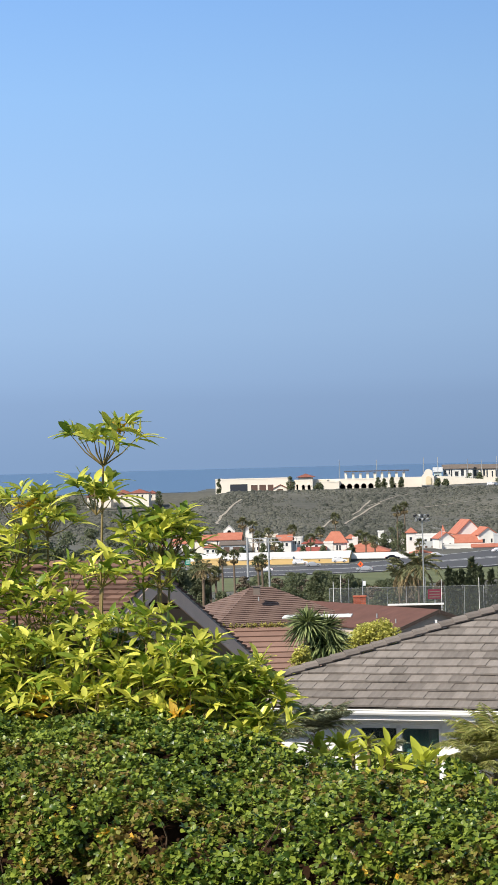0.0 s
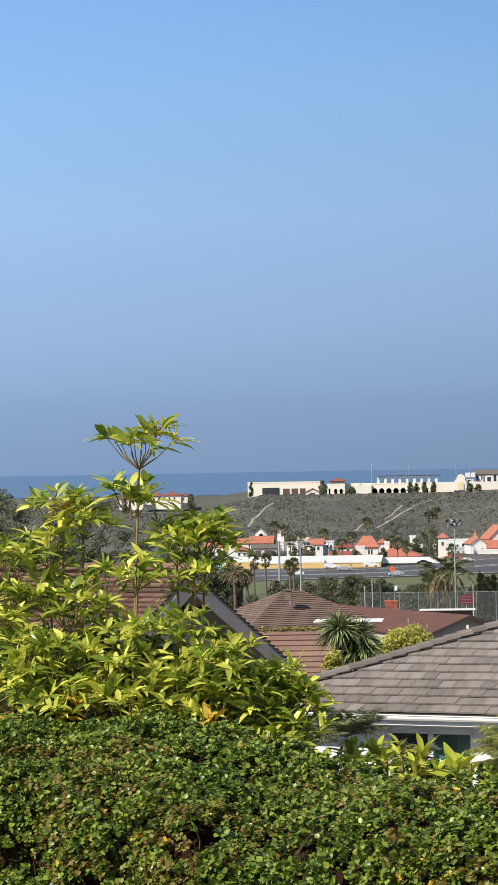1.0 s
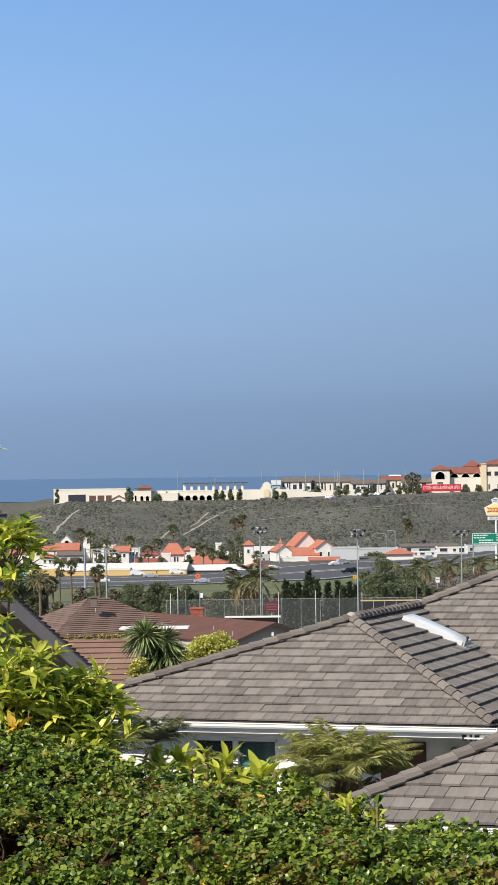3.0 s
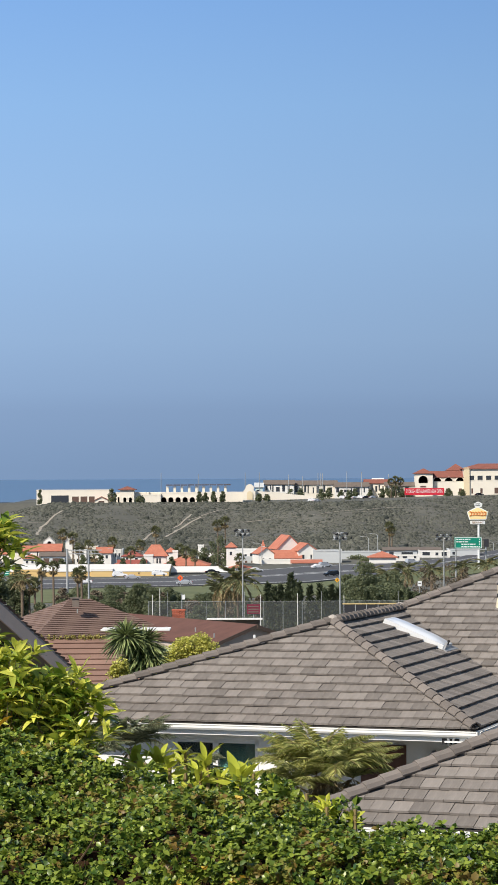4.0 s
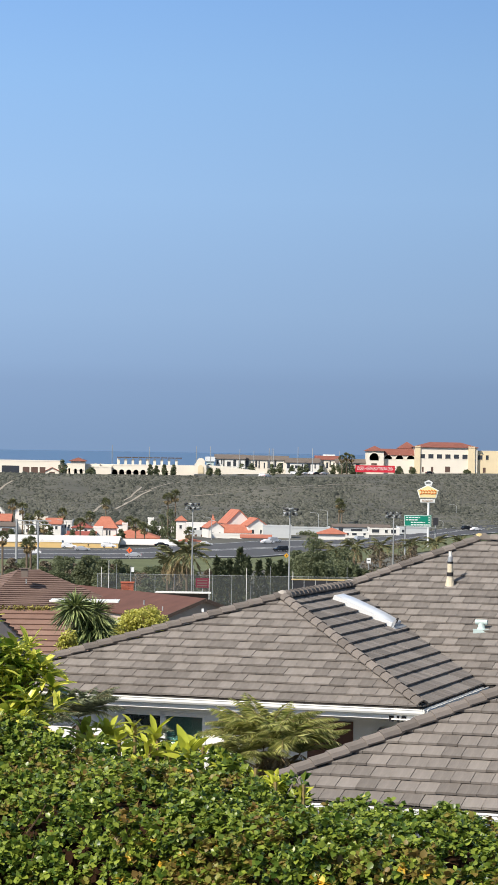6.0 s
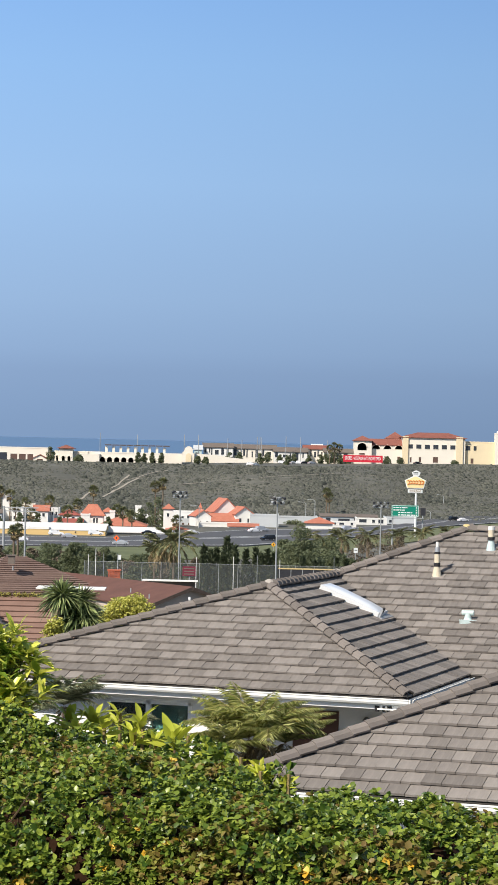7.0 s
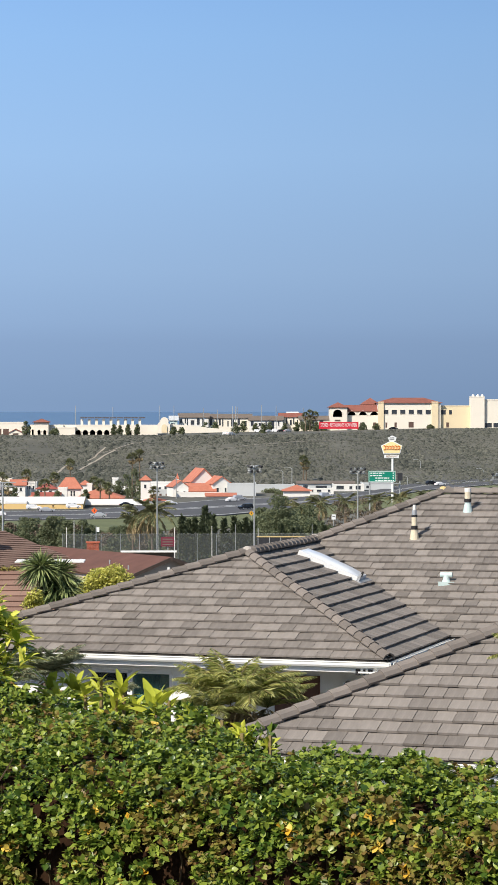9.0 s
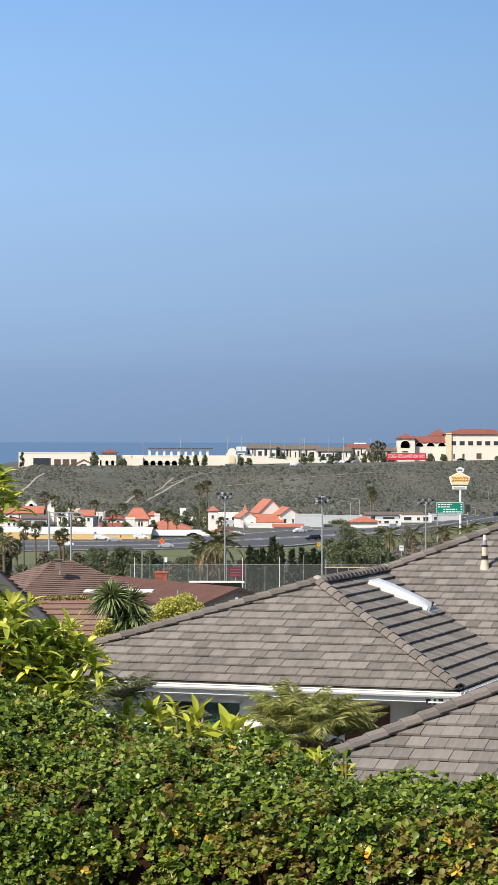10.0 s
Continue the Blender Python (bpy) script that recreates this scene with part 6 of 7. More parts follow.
part("panel", box((-0.75, -0.06, -0.5), (0.75, 0.06, 0.55)), mat("maroon_panel", (0.16, 0.02, 0.04), 0.7), mn)
for i in range(3):
    part("bar", box((-0.6, -0.09, 0.25 - i * 0.3), (0.55, -0.07, 0.36 - i * 0.3)), M_SLATE, mn)
part("post", box((-0.05, 0.07, -5.5), (0.05, 0.15, 0.4)), M_POLE, mn)


def warning_sign(a, h, d, material, size, label):
    p = sight(a, h, d)
    gz = ground_z(p.x, d)
    ob = thing("road_sign", (p.x, p.y, gz), label, "road sign")
    z = p.z - gz
    bm = bmesh.new()
    add_box(bm, (-size, -0.03, -size), (size, 0.03, size))
    s = part("plate", bm, material, ob)
    s.matrix_basis = Matrix.Translation((0, 0, z)) @ Matrix.Rotation(radians(45), 4, "Y")
    part("pole", box((-0.05, 0.05, -0.3), (0.05, 0.15, z + size)), M_POLE, ob)
    part("symbol", box((-0.10, -0.06, z - size * 0.5), (0.10, -0.045, z + size * 0.5)), M_DARKMETAL, ob)


warning_sign(465, 1028, 640, M_AMBER, 0.55, "amber diamond warning sign on a post")
warning_sign(548, 1029, 640, M_AMBER, 0.42, "small amber diamond warning sign on a post")
warning_sign(270, 1024, 735, M_FLAGORANGE, 0.62, "bright orange roadworks sign beside the freeway")
ws = thing("notice_board", sight(694, 1036, 380), "small white notice board on a post", "sign")
part("plate", box((-0.3, -0.03, -0.38), (0.3, 0.03, 0.38)), M_SIGNWHITE, ws)
part("pole", box((-0.04, 0.03, -7), (0.04, 0.1, 0.3)), M_POLE, ws)
part("bar", box((-0.2, -0.05, 0.0), (0.2, -0.035, 0.1)), M_DARKMETAL, ws)


def highway_sign():
    d = 700
    k = d / FOCAL
    p = sight(780, 964, d)
    gz = ground_z(p.x, d)
    ob = thing("highway_sign", (p.x, d, gz), "large green highway guide sign with white lines of text", "road sign")
    z = p.z - gz
    w, h = 24.3 * k, 10.3 * k
    part("panel", box((-w, -0.1, z - h), (w, 0.1, z + h), 0.05), M_GREEN_SIGN, ob)
    rim = bmesh.new()
    for lo, hi in (((-w + 0.1, -0.14, z + h - 0.22), (w - 0.1, -0.11, z + h - 0.1)), ((-w + 0.1, -0.14, z - h + 0.1), (w - 0.1, -0.11, z - h + 0.22)), ((-w + 0.1, -0.14, z - h + 0.22), (-w + 0.22, -0.11, z + h - 0.22)), ((w - 0.22, -0.14, z - h + 0.22), (w - 0.1, -0.11, z + h - 0.22))):
        add_box(rim, lo, hi)
    part("border", rim, M_SIGNWHITE, ob)
    for i, (x0, x1) in enumerate(((-0.86, 0.16), (-0.86, -0.02), (-0.5, 0.52), (-0.5, 0.72))):
        zz = z + h * (0.58 - 0.42 * i)
        x = x0 * w
        j = 0
        while x < x1 * w:
            ln = (0.55, 0.8, 0.45, 1.0)[j % 4]
            part("text_bar", box((x, -0.14, zz - 0.14), (min(x + ln, x1 * w), -0.105, zz + 0.14)), M_SIGNWHITE, ob)
            x += ln + 0.16
            j += 1
        part("text_bar", box((w * 0.78, -0.14, zz - 0.16), (w * 0.86, -0.105, zz + 0.16)), M_SIGNWHITE, ob)
    for s in (-0.9, 1.3):
        part("post", tube([(s * w, 0.3, -0.3), (s * w, 0.3, z + 0.2)], [0.22, 0.2], 8), M_POLE, ob)
    part("catwalk", box((-w, -1.0, z - h - 0.35), (w * 1.35, 0.1, z - h - 0.2)), M_POLE, ob)
    part("side_panel", box((w * 1.12, -0.05, z - h * 0.7), (w * 1.5, 0.1, z + h * 0.6)), M_DARKMETAL, ob)


highway_sign()


gs = thing("highway_sign", sight(-37, 1013, 730), "small green highway sign on two posts", "road sign")
part("panel", box((-0.75, -0.05, -0.9), (0.75, 0.05, 0.9)), M_GREEN_SIGN, gs)
for s in (-0.5, 0.5):
    part("post", box((s - 0.06, 0.06, -4.6), (s + 0.06, 0.16, 0.8)), M_POLE, gs)
for i in range(2):
    part("text_bar", box((-0.5, -0.08, 0.2 - 0.6 * i), (0.5, -0.055, 0.42 - 0.6 * i)), M_SIGNWHITE, gs)


def diner_sign():
    d = 860
    k = d / FOCAL
    p = sight(797, 985, d)
    gz = ground_z(p.x, d)
    ob = thing("pylon_sign", (p.x, d, gz), "tall roadside restaurant sign, yellow hexagon on white pole", "sign")
    def Z(h):
        return -(h - 834) * k - gz
    part("pole", tube([(0.3, 0, -0.5), (0.3, 0, Z(932))], [0.42, 0.36], 12), M_SIGNWHITE, ob)
    def hexa(cx, z0, z1, w, m, nm, waist=0.75, y=0.0, t=0.35, parent=None):
        zm = (z0 + z1) / 2 + (z1 - z0) * 0.12
        pts = [(cx - w * waist, z0), (cx + w * waist, z0), (cx + w, zm), (cx + w * 0.12, z1), (cx - w * 0.12, z1), (cx - w, zm)]
        bm = slab([Vector((x, y - t, z)) for x, z in pts], 2 * t)
        return part(nm, bm, m, parent or ob)
    hexa(0, Z(923.4), Z(900.8), 19.0 * k, M_SIGNWHITE, "main_panel", 0.78)
    hexa(0, Z(922.2), Z(902.4), 17.4 * k, M_SIGNYEL, "panel_face", 0.78, y=-0.4, t=0.05)
    hexa(0.2, Z(901), Z(891.5), 7.5 * k, M_SIGNWHITE, "top_panel", 0.72)
    part("lower_panel", box((-13.0 * k, -0.35, Z(931.5)), (13.0 * k, 0.35, Z(925.5)), 0.1), M_SIGNWHITE, ob)
    letters("RESTAURANT", 1.0, mat("brown_lettering", (0.25, 0.12, 0.03), 0.6), ob, (0, -0.4, Z(928.5)), 20 * k)
    # plain strokes where the name stands
    for i in range(6):
        x = (-12.5 + 5 * i) * k
        hgt = (8.4, 6.0, 6.0, 6.4, 8.0, 6.4)[i] * k
        st = part("stroke", tube([(-0.35, 0, hgt * 0.5), (0.3, 0, hgt * 0.2), (0.3, 0, -hgt * 0.3), (-0.3, 0, -hgt * 0.5)], [0.2] * 4, 6), M_SIGNORANGE, ob)
        st.location = (x, -0.55, Z(912.5))
    for i in range(2):
        part("bar", box((-4 * k, -0.4, Z(896 + 2.4 * i)), (4.5 * k, -0.36, Z(894.8 + 2.4 * i))), M_DARKMETAL, ob)


diner_sign()


def make_car(paint, label, suv=False):
    ob = thing("car", (0, 0, 0), label, "car", "cars on the freeway")
    L, H, W = (4.8, 1.75, 1.9) if suv else (4.6, 1.45, 1.8)
    if suv:
        prof = [(-2.35, 0.35), (-2.38, 0.8), (-2.3, 1.0), (-2.05, 1.62), (-1.8, 1.74), (0.35, 1.72), (0.6, 1.66), (1.15, 1.08), (2.15, 0.92), (2.36, 0.75), (2.36, 0.35)]
    else:
        prof = [(-2.25, 0.3), (-2.28, 0.78), (-2.1, 0.92), (-1.55, 0.98), (-1.0, 1.38), (-0.3, 1.45), (0.3, 1.40), (1.05, 0.96), (2.05, 0.82), (2.27, 0.65), (2.27, 0.3)]
    bm = bmesh.new()
    rows = []
    for y, s in ((-W / 2, 0.97), (-W / 2 * 0.9, 1.0), (W / 2 * 0.9, 1.0), (W / 2, 0.97)):
        rows.append([bm.verts.new((x, y * (0.86 if z > 1.05 else 1.0), z * s + 0.02)) for x, z in prof])
    n = len(prof)
    for a, b in zip(rows, rows[1:]):
        for i in range(n):
            bm.faces.new((a[i], a[(i + 1) % n], b[(i + 1) % n], b[i]))
    bm.faces.new(rows[0][::-1])
    bm.faces.new(rows[-1])
    bmesh.ops.recalc_face_normals(bm, faces=bm.faces)
    part("body", bm, CAR_PAINT[paint], ob)
    top = H - 0.12
    for s in (-1, 1):
        y = s * W / 2 * 0.865
        xs = ((-1.75, -0.75), (-0.68, 0.5)) if suv else ((-1.1, -0.35), (-0.28, 0.7))
        for x0, x1 in xs:
            part("side_window", box((x0, min(y, y * 1.012), 1.02), (x1, max(y, y * 1.012), top)), M_WINDOW, ob)
    for x in (-1.42, 1.42):
        for s in (-1, 1):
            wh = part("wheel", tube([(0, -0.11, 0), (0, 0.11, 0)], [0.34, 0.34], 14), M_TYRE, ob)
            wh.location = (x, s * (W / 2 - 0.08), 0.34)
            part("rim", tube([(0, -0.125, 0), (0, 0.125, 0)], [0.19, 0.19], 10), M_METAL, wh)
    for s in (-0.62, 0.62):
        part("headlight", box((2.2, s - 0.17, 0.62), (2.3, s + 0.17, 0.76)), M_SIGNWHITE, ob)
        part("tail_light", box((-2.33, s - 0.15, 0.74), (-2.24, s + 0.15, 0.9)), M_SIGNRED, ob)
    return ob


CAR_KINDS = {}
for i, (a, h, kind, suv, flip) in enumerate([(163, 1022, "white", True, 1), (186, 1026, "silver", False, 1), (233, 1020, "white", True, 1), (277, 1036, "silver", False, -1), (327, 1017, "black", False, 1), (404, 1014, "white", False, 1), (514, 1008, "white", False, 1), (527, 1006, "silver", True, 1), (538, 1022, "black", True, -1), (370, 1016, "silver", False, 1), (680, 1001, "silver", True, 1), (868, 979, "black", True, 1), (883, 980, "white", False, 1), (100, 1033, "white", False, -1)]):
    key = (kind, suv)
    x, y = on_level(a, h, ROAD_Z)
    yaw = radians(8 if a < 400 else 30) + (math.pi if flip < 0 else 0)
    m = Matrix.Translation((x, y, ROAD_Z + 0.005)) @ Matrix.Rotation(yaw, 4, "Z")
    if key not in CAR_KINDS:
        c = make_car(kind, kind + (" sport-utility car" if suv else " saloon car") + " driving on the grey freeway", suv)
        c.matrix_basis = m
        CAR_KINDS[key] = c
    else:
        copy_thing(CAR_KINDS[key], m)
for i, a in enumerate((560, 568, 580, 592, 600, 612, 505, 800, 512)):
    key = [("white", True), ("black", False), ("silver", False)][i % 3]
    d = 1366 if a > 540 else 1264
    b = ground_at(a, d)
    c = copy_thing(CAR_KINDS[key], Matrix.Translation(b) @ Matrix.Rotation(radians(20 * (i % 3)), 4, "Z"))
    tagged(c, ("white", "black", "silver")[i % 3] + " car parked on the mesa by the shops", "car", "parked cars")


# ---- chimney and small roof parts on the brown houses ----
def brick_chimney(a, top, d, w, hgt):
    p = sight(a, top, d)
    ob = thing("chimney", (p.x, p.y, p.z - hgt), "red brick chimney on the brown roof", "chimney")
    part("flue", box((-w / 2 + 0.01, 0.01, -0.6), (w / 2 - 0.01, w * 0.7, hgt - 0.08)), M_MORTAR, ob)
    part("cap", box((-w / 2 - 0.05, -0.05, hgt - 0.08), (w / 2 + 0.05, w * 0.7 + 0.05, hgt)), M_REDBRICK, ob)
    me = None
    rows = int((hgt + 0.5) / 0.085)
    for r in range(rows):
        for i in range(5):
            x = -w / 2 + (i - (0.5 if r % 2 else 0)) * 0.235
            x0, x1 = max(x, -w / 2), min(x + 0.222, w / 2)
            if x1 - x0 < 0.05:
                continue
            part("brick", box((x0, -0.005, 0), (x1, 0.09, 0.072)), M_REDBRICK, ob).location = (0, 0, hgt - 0.165 - r * 0.085)


brick_chimney(267, 1080, 189.5, 0.9, 0.5)
ch = thing("chimney", sight(85, 1062, 187), "low capped chimney on the brown ridge", "chimney")
part("flue", box((-0.24, -0.2, -0.5), (0.24, 0.2, 0.10)), M_SLATE, ch)
part("cap", box((-0.4, -0.3, 0.10), (0.4, 0.3, 0.16)), M_SLATE, ch)
for a, h, d in ((88, 1078, 184), (297, 1112, 178), (246, 1110, 180), (330, 1122, 177)):
    pv = thing("vent_pipe", sight(a, h, d), "short metal plumbing vent on a brown roof", "vent pipe", "plumbing vents")
    part("pipe", tube([(0, 0, -0.3), (0, 0, 0.0)], [0.045, 0.045], 8), M_POLE, pv)


# ---- garden plants between hedge and houses ----
def sword_tree():
    d = 66
    rng = np.random.default_rng(21)
    head = sight(178, 1150, d)
    gz = ground_z(head.x, d)
    ob = thing("cordyline_tree", (head.x, d, gz), "spiky tree with dense sword-shaped green leaves", "tree")
    bm = bmesh.new()
    hz = head.z - gz
    add_tube(bm, [(0, 0, -0.2), (0.05, 0, hz * 0.6), (0, 0, hz - 0.2)], [0.2, 0.15, 0.12], 8, False)
    chunks = []
    for a, h, cy, n, ln in ((175, 1127, -0.12, 420, 0.70), (207, 1138, 0.12, 380, 0.70), (200, 1166, -0.05, 260, 0.68), (220, 1164, 0.0, 220, 0.62)):
        c = sight(a, h, d) - head
        cx, cz = c.x, c.z
        add_tube(bm, [(0, 0, hz * 0.75), (cx * 0.6, cy * 0.6, hz + cz * 0.5 - 0.15), (cx, cy, hz + cz)], [0.09, 0.07, 0.06], 6, False)
        az = rng.uniform(0, math.tau, n)
        e = np.arcsin(rng.uniform(-0.70, 0.99, n))
        dd = np.stack([np.cos(az) * np.cos(e), np.sin(az) * np.cos(e), np.sin(e)], 1)
        L = rng.uniform(0.7, 1.1, n) * ln * (1.0 - 0.22 * np.clip(np.sin(e), 0, 1))
        chunks.append(blades(rng, np.array([cx, cy, hz + cz]) + dd * 0.05, dd, L, np.full(n, 0.042), droop=0.24, fold=0.2))
    part("trunk", bm, M_TRUNK, ob)
    big_mesh("sword_leaves", chunks, M_SPIKE, ob)["kind"] = "stuff"


sword_tree()


def bush(a, top, d, half_units, material, label, seed, leaf, n_clumps, per, name="bush", flat=0.7):
    rng = np.random.default_rng(seed)
    g = ground_at(a, d)
    z = -(top - 834) / FOCAL * d
    r = half_units * d / FOCAL
    ob = thing(name, g, label, "bush")
    H = z - g.z
    chunks = []
    bm = bmesh.new()
    for i in range(n_clumps):
        x = rng.uniform(-r, r)
        top_here = H * (1 - 0.25 * (abs(x) / r) ** 2) - abs(rng.normal()) * 0.25
        zc = max(0.3, top_here - rng.random() ** 2 * 1.4)
        yy = rng.uniform(-0.5, 0.5) * r
        s = rng.uniform(0.10, 0.2) * r + 0.06
        chunks.append(blob_leaves(rng, (x, yy, zc), (s, s, s * flat), per, leaf, 0.9))
        add_tube(bm, [(x * 0.2, yy * 0.2, 0), (x * 0.7, yy * 0.7, zc * 0.6), (x, yy, zc)], [0.03, 0.02, 0.008], 4, False)
    part("stems", bm, M_TWIG, ob)["kind"] = "stuff"
    big_mesh("foliage", chunks, material, ob)["kind"] = "stuff"
    return ob


bush(296, 1127, 68, 68, M_LIMEBUSH, "yellow-green leafy bush above a grey roof", 5, 0.065, 260, 120)
bush(163, 1168, 64, 24, M_LIMEBUSH, "yellow-green shrub at the foot of a spiky tree", 6, 0.065, 70, 80)
pc = thing("patio_cover", sight(190, 1117, 150), "thin white patio cover edge beside a brown roof", "patio cover")
part("beam", box((-2.0, -0.05, 0.0), (2.0, 0.1, 0.09)), M_WHITE, pc)
part("roof", box((-2.0, 0.1, -0.02), (2.0, 2.4, 0.05)), M_WHITE, pc)
for s in (-1.0, 0.6):
    part("post", box((s - 0.05, 0.1, -3.4), (s + 0.05, 0.2, 0.0)), M_WHITE, pc)


def garden_palm(a, centre, d, crown, label, seed, fronds, dry=0.15, frondm=None):
    p = sight(a, centre, d)
    b = Vector((p.x, d, ground_z(p.x, d)))
    return make_feather_palm(b, p.z - b.z, crown, label, seed, "garden palms", fronds=int(fronds * 0.72), leaflets=44, dry=dry, trunk_r=0.05, frondm=frondm or M_FROND, leaf_w=0.0060, leaf_l=0.30, stand=0.7, hang=0.49, rib=0.0035)


garden_palm(510, 1372, 42, 1.15, "slender garden palm with arching fine fronds", 61, 46)
garden_palm(575, 1380, 43, 0.95, "slender garden palm with browning fronds", 62, 30, 0.4)
garden_palm(474, 1392, 41, 0.75, "low garden palm with fine fronds", 63, 32)
garden_palm(540, 1372, 41.5, 1.1, "full garden palm with fine drooping fronds", 67, 36)
garden_palm(182, 1322, 40, 0.78, "grey-green fountain palm under the eaves", 64, 44, 0.1, M_FROND_GREY)
garden_palm(110, 1338, 39, 0.66, "grey-green fountain palm beside a wall", 65, 44, 0.1, M_FROND_GREY)
garden_palm(300, 1366, 39, 0.5, "low grey-green palm under the window", 68, 30, 0.1, M_FROND_GREY)
garden_palm(1042, 1300, 34, 0.72, "slender palm tip beside the garage roof", 66, 18)


for i, (a, top, half) in enumerate([(60, 1352, 50), (140, 1362, 46), (220, 1372, 46), (300, 1380, 46), (380, 1384, 44), (450, 1388, 40), (515, 1396, 38), (560, 1412, 32)]):
    bush(a, top - 12, 20.6, half, M_LEAF_HEDGE if i % 3 else M_LEAF_TI, "leafy green shrub behind the hedge", 700 + i, 0.075, 46, 46)["group"] = "shrubs behind the hedge"


for i, (a, top, half) in enumerate([(-430, 1090, 60), (-345, 1120, 56), (-262, 1118, 56), (-185, 1132, 52), (-110, 1140, 52), (-40, 1168, 46), (20, 1190, 40), (70, 1225, 32)]):
    bush(a, top, 22.6, half, M_LEAF_HEDGE, "dark green undergrowth between tall shrubs", 740 + i, 0.085, 120, 46)["group"] = "undergrowth"


for i, (a, top, half) in enumerate([(285, 1350, 36), (335, 1360, 36), (372, 1364, 30), (428, 1364, 34)]):
    bush(a, top, 31.0, half, M_LEAF_HEDGE, "dark green shrub under the white window wall", 760 + i, 0.09, 60, 46)["group"] = "shrubs under the window"


def rosette(a, base, d, length, n, seed, lift=0.9):
    """A ti plant: broad upright blades round a short cane."""
    rng = np.random.default_rng(seed)
    p = sight(a, base, d)
    b = Vector((p.x, d, ground_z(p.x, d)))
    ob = thing("ti_plant", b, "ti plant with broad upright lime-green leaves", "plant", "ti plants")
    h = p.z - b.z
    part("cane", tube([(0, 0, -0.1), (0.02, 0, h)], [0.025, 0.016], 6), M_STEM, ob)
    az = np.arange(n) * 2.4 + rng.uniform(-0.3, 0.3, n)
    e = rng.uniform(0.25, 1.35, n) * lift
    dd = np.stack([np.cos(az) * np.cos(e), np.sin(az) * np.cos(e), np.sin(e)], 1)
    L = rng.uniform(0.7, 1.1, n) * length
    for i in range(n):
        pos = np.array([[0, 0, h - 0.12 * rng.random()]])
        big_mesh("leaf", [blades(rng, pos, dd[i:i + 1], L[i:i + 1], L[i:i + 1] * 0.27, droop=0.22, fold=0.16, ripple=0.03)], M_LEAF_TI, ob, smooth_faces=True)


for i, (a, h, d, ln, n) in enumerate([(186, 1346, 21.5, 0.26, 11), (205, 1358, 21.2, 0.22, 9), (233, 1345, 21.5, 0.29, 13), (248, 1362, 21.2, 0.22, 8), (276, 1338, 22, 0.20, 9), (316, 1352, 21.5, 0.26, 11), (302, 1372, 21.3, 0.2, 8), (340, 1388, 21.3, 0.2, 8), (374, 1380, 21.0, 0.33, 13), (396, 1376, 21.5, 0.24, 7), (440, 1400, 21, 0.2, 8), (455, 1396, 21.5, 0.18, 7), (525, 1436, 20, 0.15, 8), (575, 1440, 20, 0.14, 6), (490, 1412, 20.5, 0.14, 7), (90, 1352, 21, 0.26, 9), (680, 1466, 19.5, 0.12, 6)]):
    rosette(a, h - 6, d, ln * 0.92, n + 3, 400 + i)


def tall_shrub(stems, seed):
    """One shrub: stems as (bearing of tip, depression of tip, bearing of foot, depth, tuft radius in metres)."""
    rng = np.random.default_rng(seed)
    a0 = stems[0][2]
    d0 = stems[0][3]
    base = Vector(((a0 - 441) / FOCAL * d0, d0, -4.6))
    ob = thing("tall_shrub", base, "tall shrub with whorls of long glossy yellow-green leaves", "shrub", "tall shrubs by the hedge")
    chunks, yell = [], []
    for a, h, f, d, r, *bare in stems:
        tip = sight(a, h + 14, d) - base
        foot = Vector(((f - 441) / FOCAL * d, d, -4.4)) - base
        way = (tip - foot).normalized()
        fork = tip - way * r * 1.15
        mid = foot.lerp(fork, 0.6) + Vector((rng.normal() * 0.03, rng.normal() * 0.04, 0))
        bm = bmesh.new()
        if not bare:
            add_tube(bm, [foot, mid, fork], [0.016, 0.013, 0.010], 6, False)
        ends = []
        nb = 14 if r > 0.29 else 9 if r > 0.22 else 7
        for i in range(nb):
            az = i * 2.4 + rng.uniform(-0.4, 0.4)
            q = math.sqrt((i + 0.5) / nb)
            side = Vector((math.cos(az), math.sin(az), 0))
            end = tip + side * r * q * 0.85 - Vector((0, 0, 0.35 * r * q * q + rng.uniform(-0.06, 0.14)))
            add_tube(bm, [fork, fork.lerp(end, 0.45) + side * 0.03, end], [0.007, 0.005, 0.003], 4, False)
            ends.append((end, side * q + Vector((0, 0, 0.35))))
        if r > 0.25:
            low = fork - way * 0.22
            ends.append((low, Vector((0, 0, 0.1))))
        part("stem", bm, M_STEM, ob)
        for end, off in ends:
            n = rng.integers(8, 13)
            az = rng.uniform(0, math.tau) + np.arange(n) * 2.4
            e = rng.uniform(-0.25, 1.05, n)
            dd = np.stack([np.cos(az) * np.cos(e), np.sin(az) * np.cos(e), np.sin(e)], 1) + 0.45 * np.array(off)
            L = rng.uniform(0.11, 0.25, n) * (1.3 if bare else 1.0)
            pos = np.array(end)[None] + rng.normal(size=(n, 3)) * 0.012
            arr = blades(rng, pos, dd, L, L * rng.uniform(0.20, 0.28, n), droop=0.30, fold=0.14, ripple=0.05)
            (yell if rng.random() < 0.02 and not bare else chunks).append(arr)
    big_mesh("leaves", chunks, M_LEAF_TALL, ob, smooth_faces=True)["kind"] = "stuff"
    if yell:
        big_mesh("yellow_leaves", yell, M_LEAF_YEL, ob)["kind"] = "stuff"


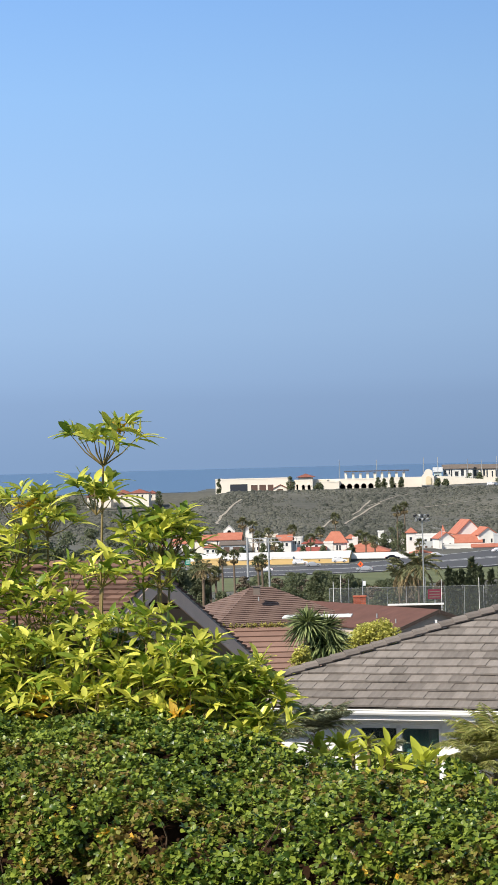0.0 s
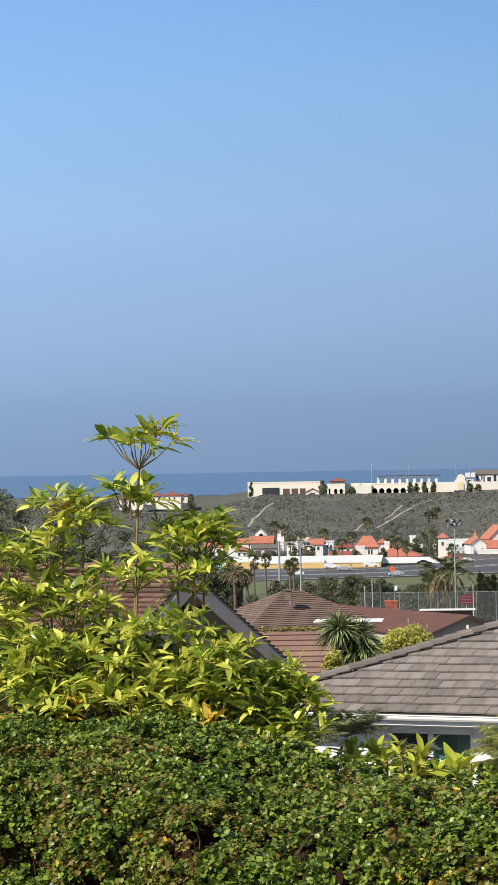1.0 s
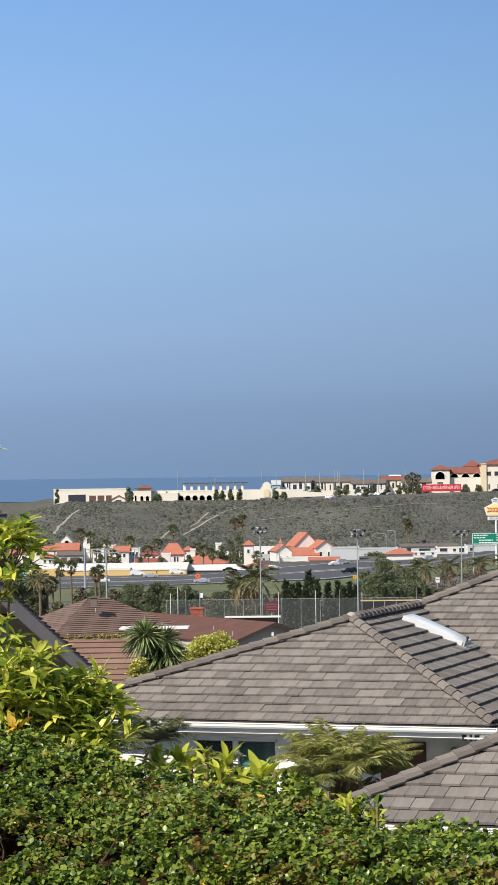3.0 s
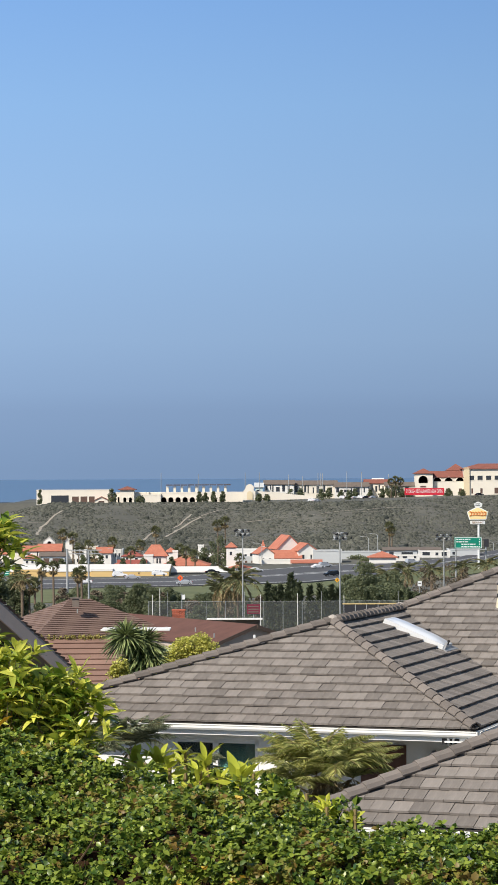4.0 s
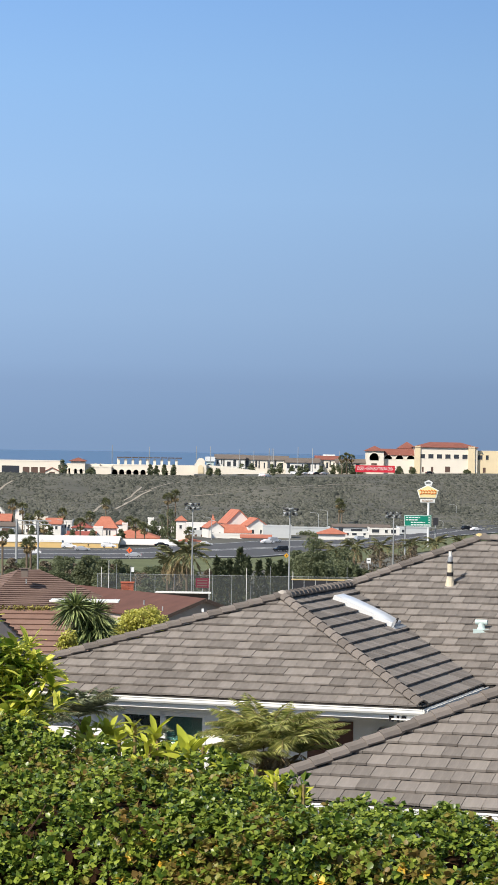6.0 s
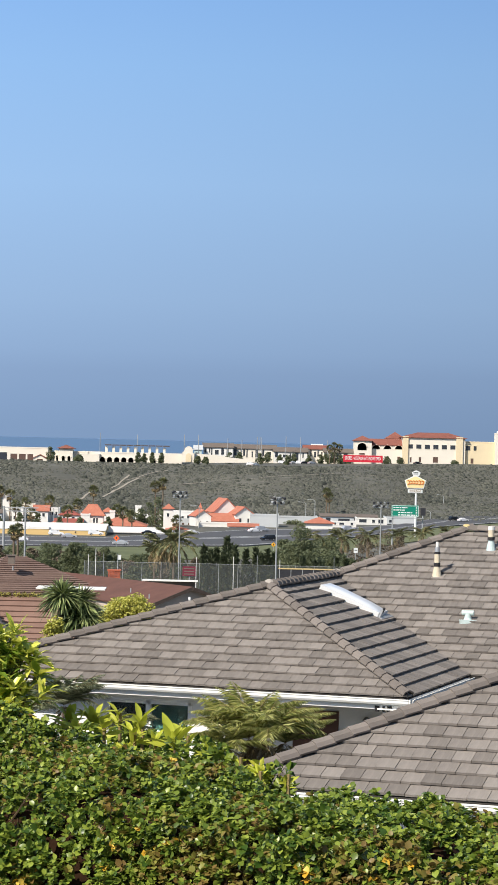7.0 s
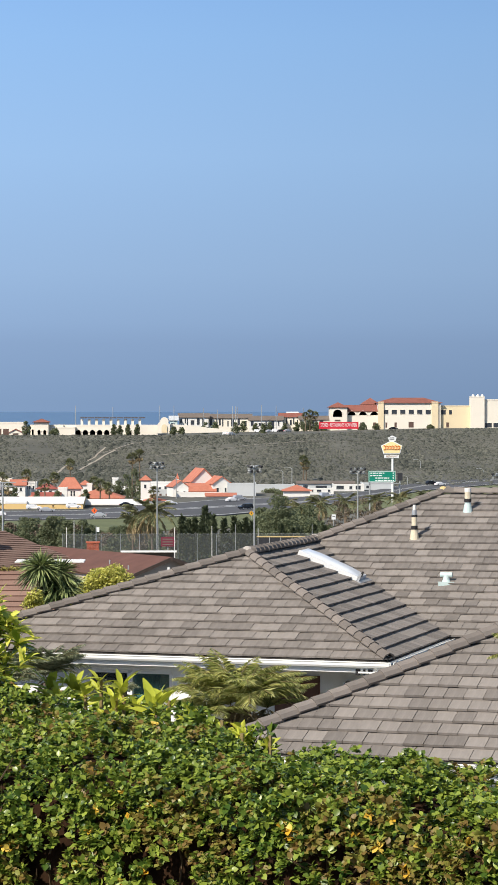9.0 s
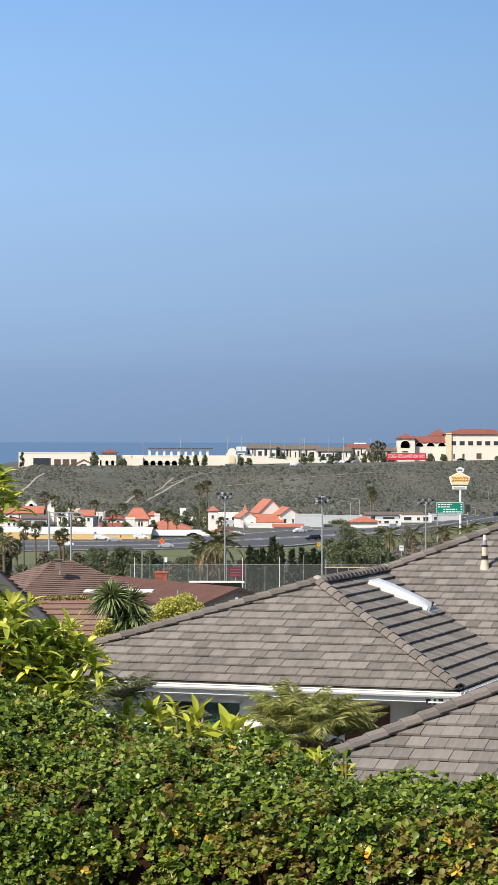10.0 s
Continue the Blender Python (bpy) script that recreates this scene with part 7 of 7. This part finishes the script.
# tips and feet of the stems, shrub by shrub
tall_shrub([(-178, 742, -206, 21.35, 0.34), (-194, 858, -206, 21.35, 0.22, 1), (-185, 985, -214, 21.23, 0.23), (-160, 1090, -210, 20.98, 0.28), (-205, 1110, -216, 20.98, 0.28), (-235, 1150, -220, 20.74, 0.25), (-150, 1180, -205, 20.74, 0.28)], 501)
tall_shrub([(-318, 868, -330, 21.96, 0.34), (-280, 890, -325, 21.96, 0.25), (-345, 935, -335, 21.72, 0.28), (-360, 1010, -338, 21.47, 0.28), (-300, 1050, -330, 21.35, 0.30), (-330, 1130, -332, 20.98, 0.30), (-280, 1160, -320, 20.98, 0.28)], 502)
tall_shrub([(-82, 915, -112, 21.47, 0.34), (-60, 925, -112, 21.47, 0.30), (-115, 930, -114, 21.47, 0.28), (-80, 985, -112, 21.35, 0.25), (-100, 1090, -112, 20.98, 0.25), (-30, 1140, -100, 20.74, 0.30), (-70, 1170, -105, 20.74, 0.30), (-110, 1190, -112, 20.62, 0.28)], 503)
tall_shrub([(30, 1165, -20, 20.98, 0.25), (62, 1180, 0, 20.98, 0.25), (90, 1205, 20, 20.98, 0.23), (110, 1225, 40, 20.98, 0.21), (0, 1200, -20, 20.74, 0.28), (50, 1235, 10, 20.74, 0.25), (-40, 1225, -40, 20.62, 0.28), (100, 1265, 60, 20.74, 0.23)], 504)
tall_shrub([(-420, 960, -420, 21.47, 0.30), (-400, 1040, -415, 21.35, 0.30), (-450, 1090, -430, 21.11, 0.30), (-390, 1120, -410, 20.98, 0.30), (-430, 1180, -425, 20.74, 0.30), (-370, 1190, -400, 20.74, 0.28), (-470, 940, -460, 21.72, 0.30)], 505)
tall_shrub([(-255, 1000, -250, 21.72, 0.25), (-250, 1080, -250, 21.47, 0.28), (-265, 1200, -255, 20.74, 0.30), (-210, 1215, -235, 20.62, 0.28), (-310, 1225, -290, 20.62, 0.28), (-160, 1245, -190, 20.62, 0.25), (-360, 1240, -345, 20.62, 0.28)], 506)
tall_shrub([(-20, 1285, -30, 20.74, 0.25), (30, 1290, 15, 20.74, 0.25), (70, 1300, 55, 20.74, 0.23), (-75, 1270, -80, 20.62, 0.28), (-125, 1275, -125, 20.62, 0.25)], 507)
tall_shrub([(-390, 1268, -390, 22.5, 0.22), (-330, 1272, -330, 22.5, 0.22), (-270, 1274, -270, 22.3, 0.22), (-205, 1276, -205, 22.0, 0.22), (-430, 1262, -430, 22.8, 0.22)], 508)
tall_shrub([(-85, 1282, -85, 21.5, 0.22), (-5, 1290, -5, 21.2, 0.22), (45, 1305, 45, 20.5, 0.24), (75, 1318, 75, 20.4, 0.2), (-60, 1215, -70, 20.7, 0.25)], 509)
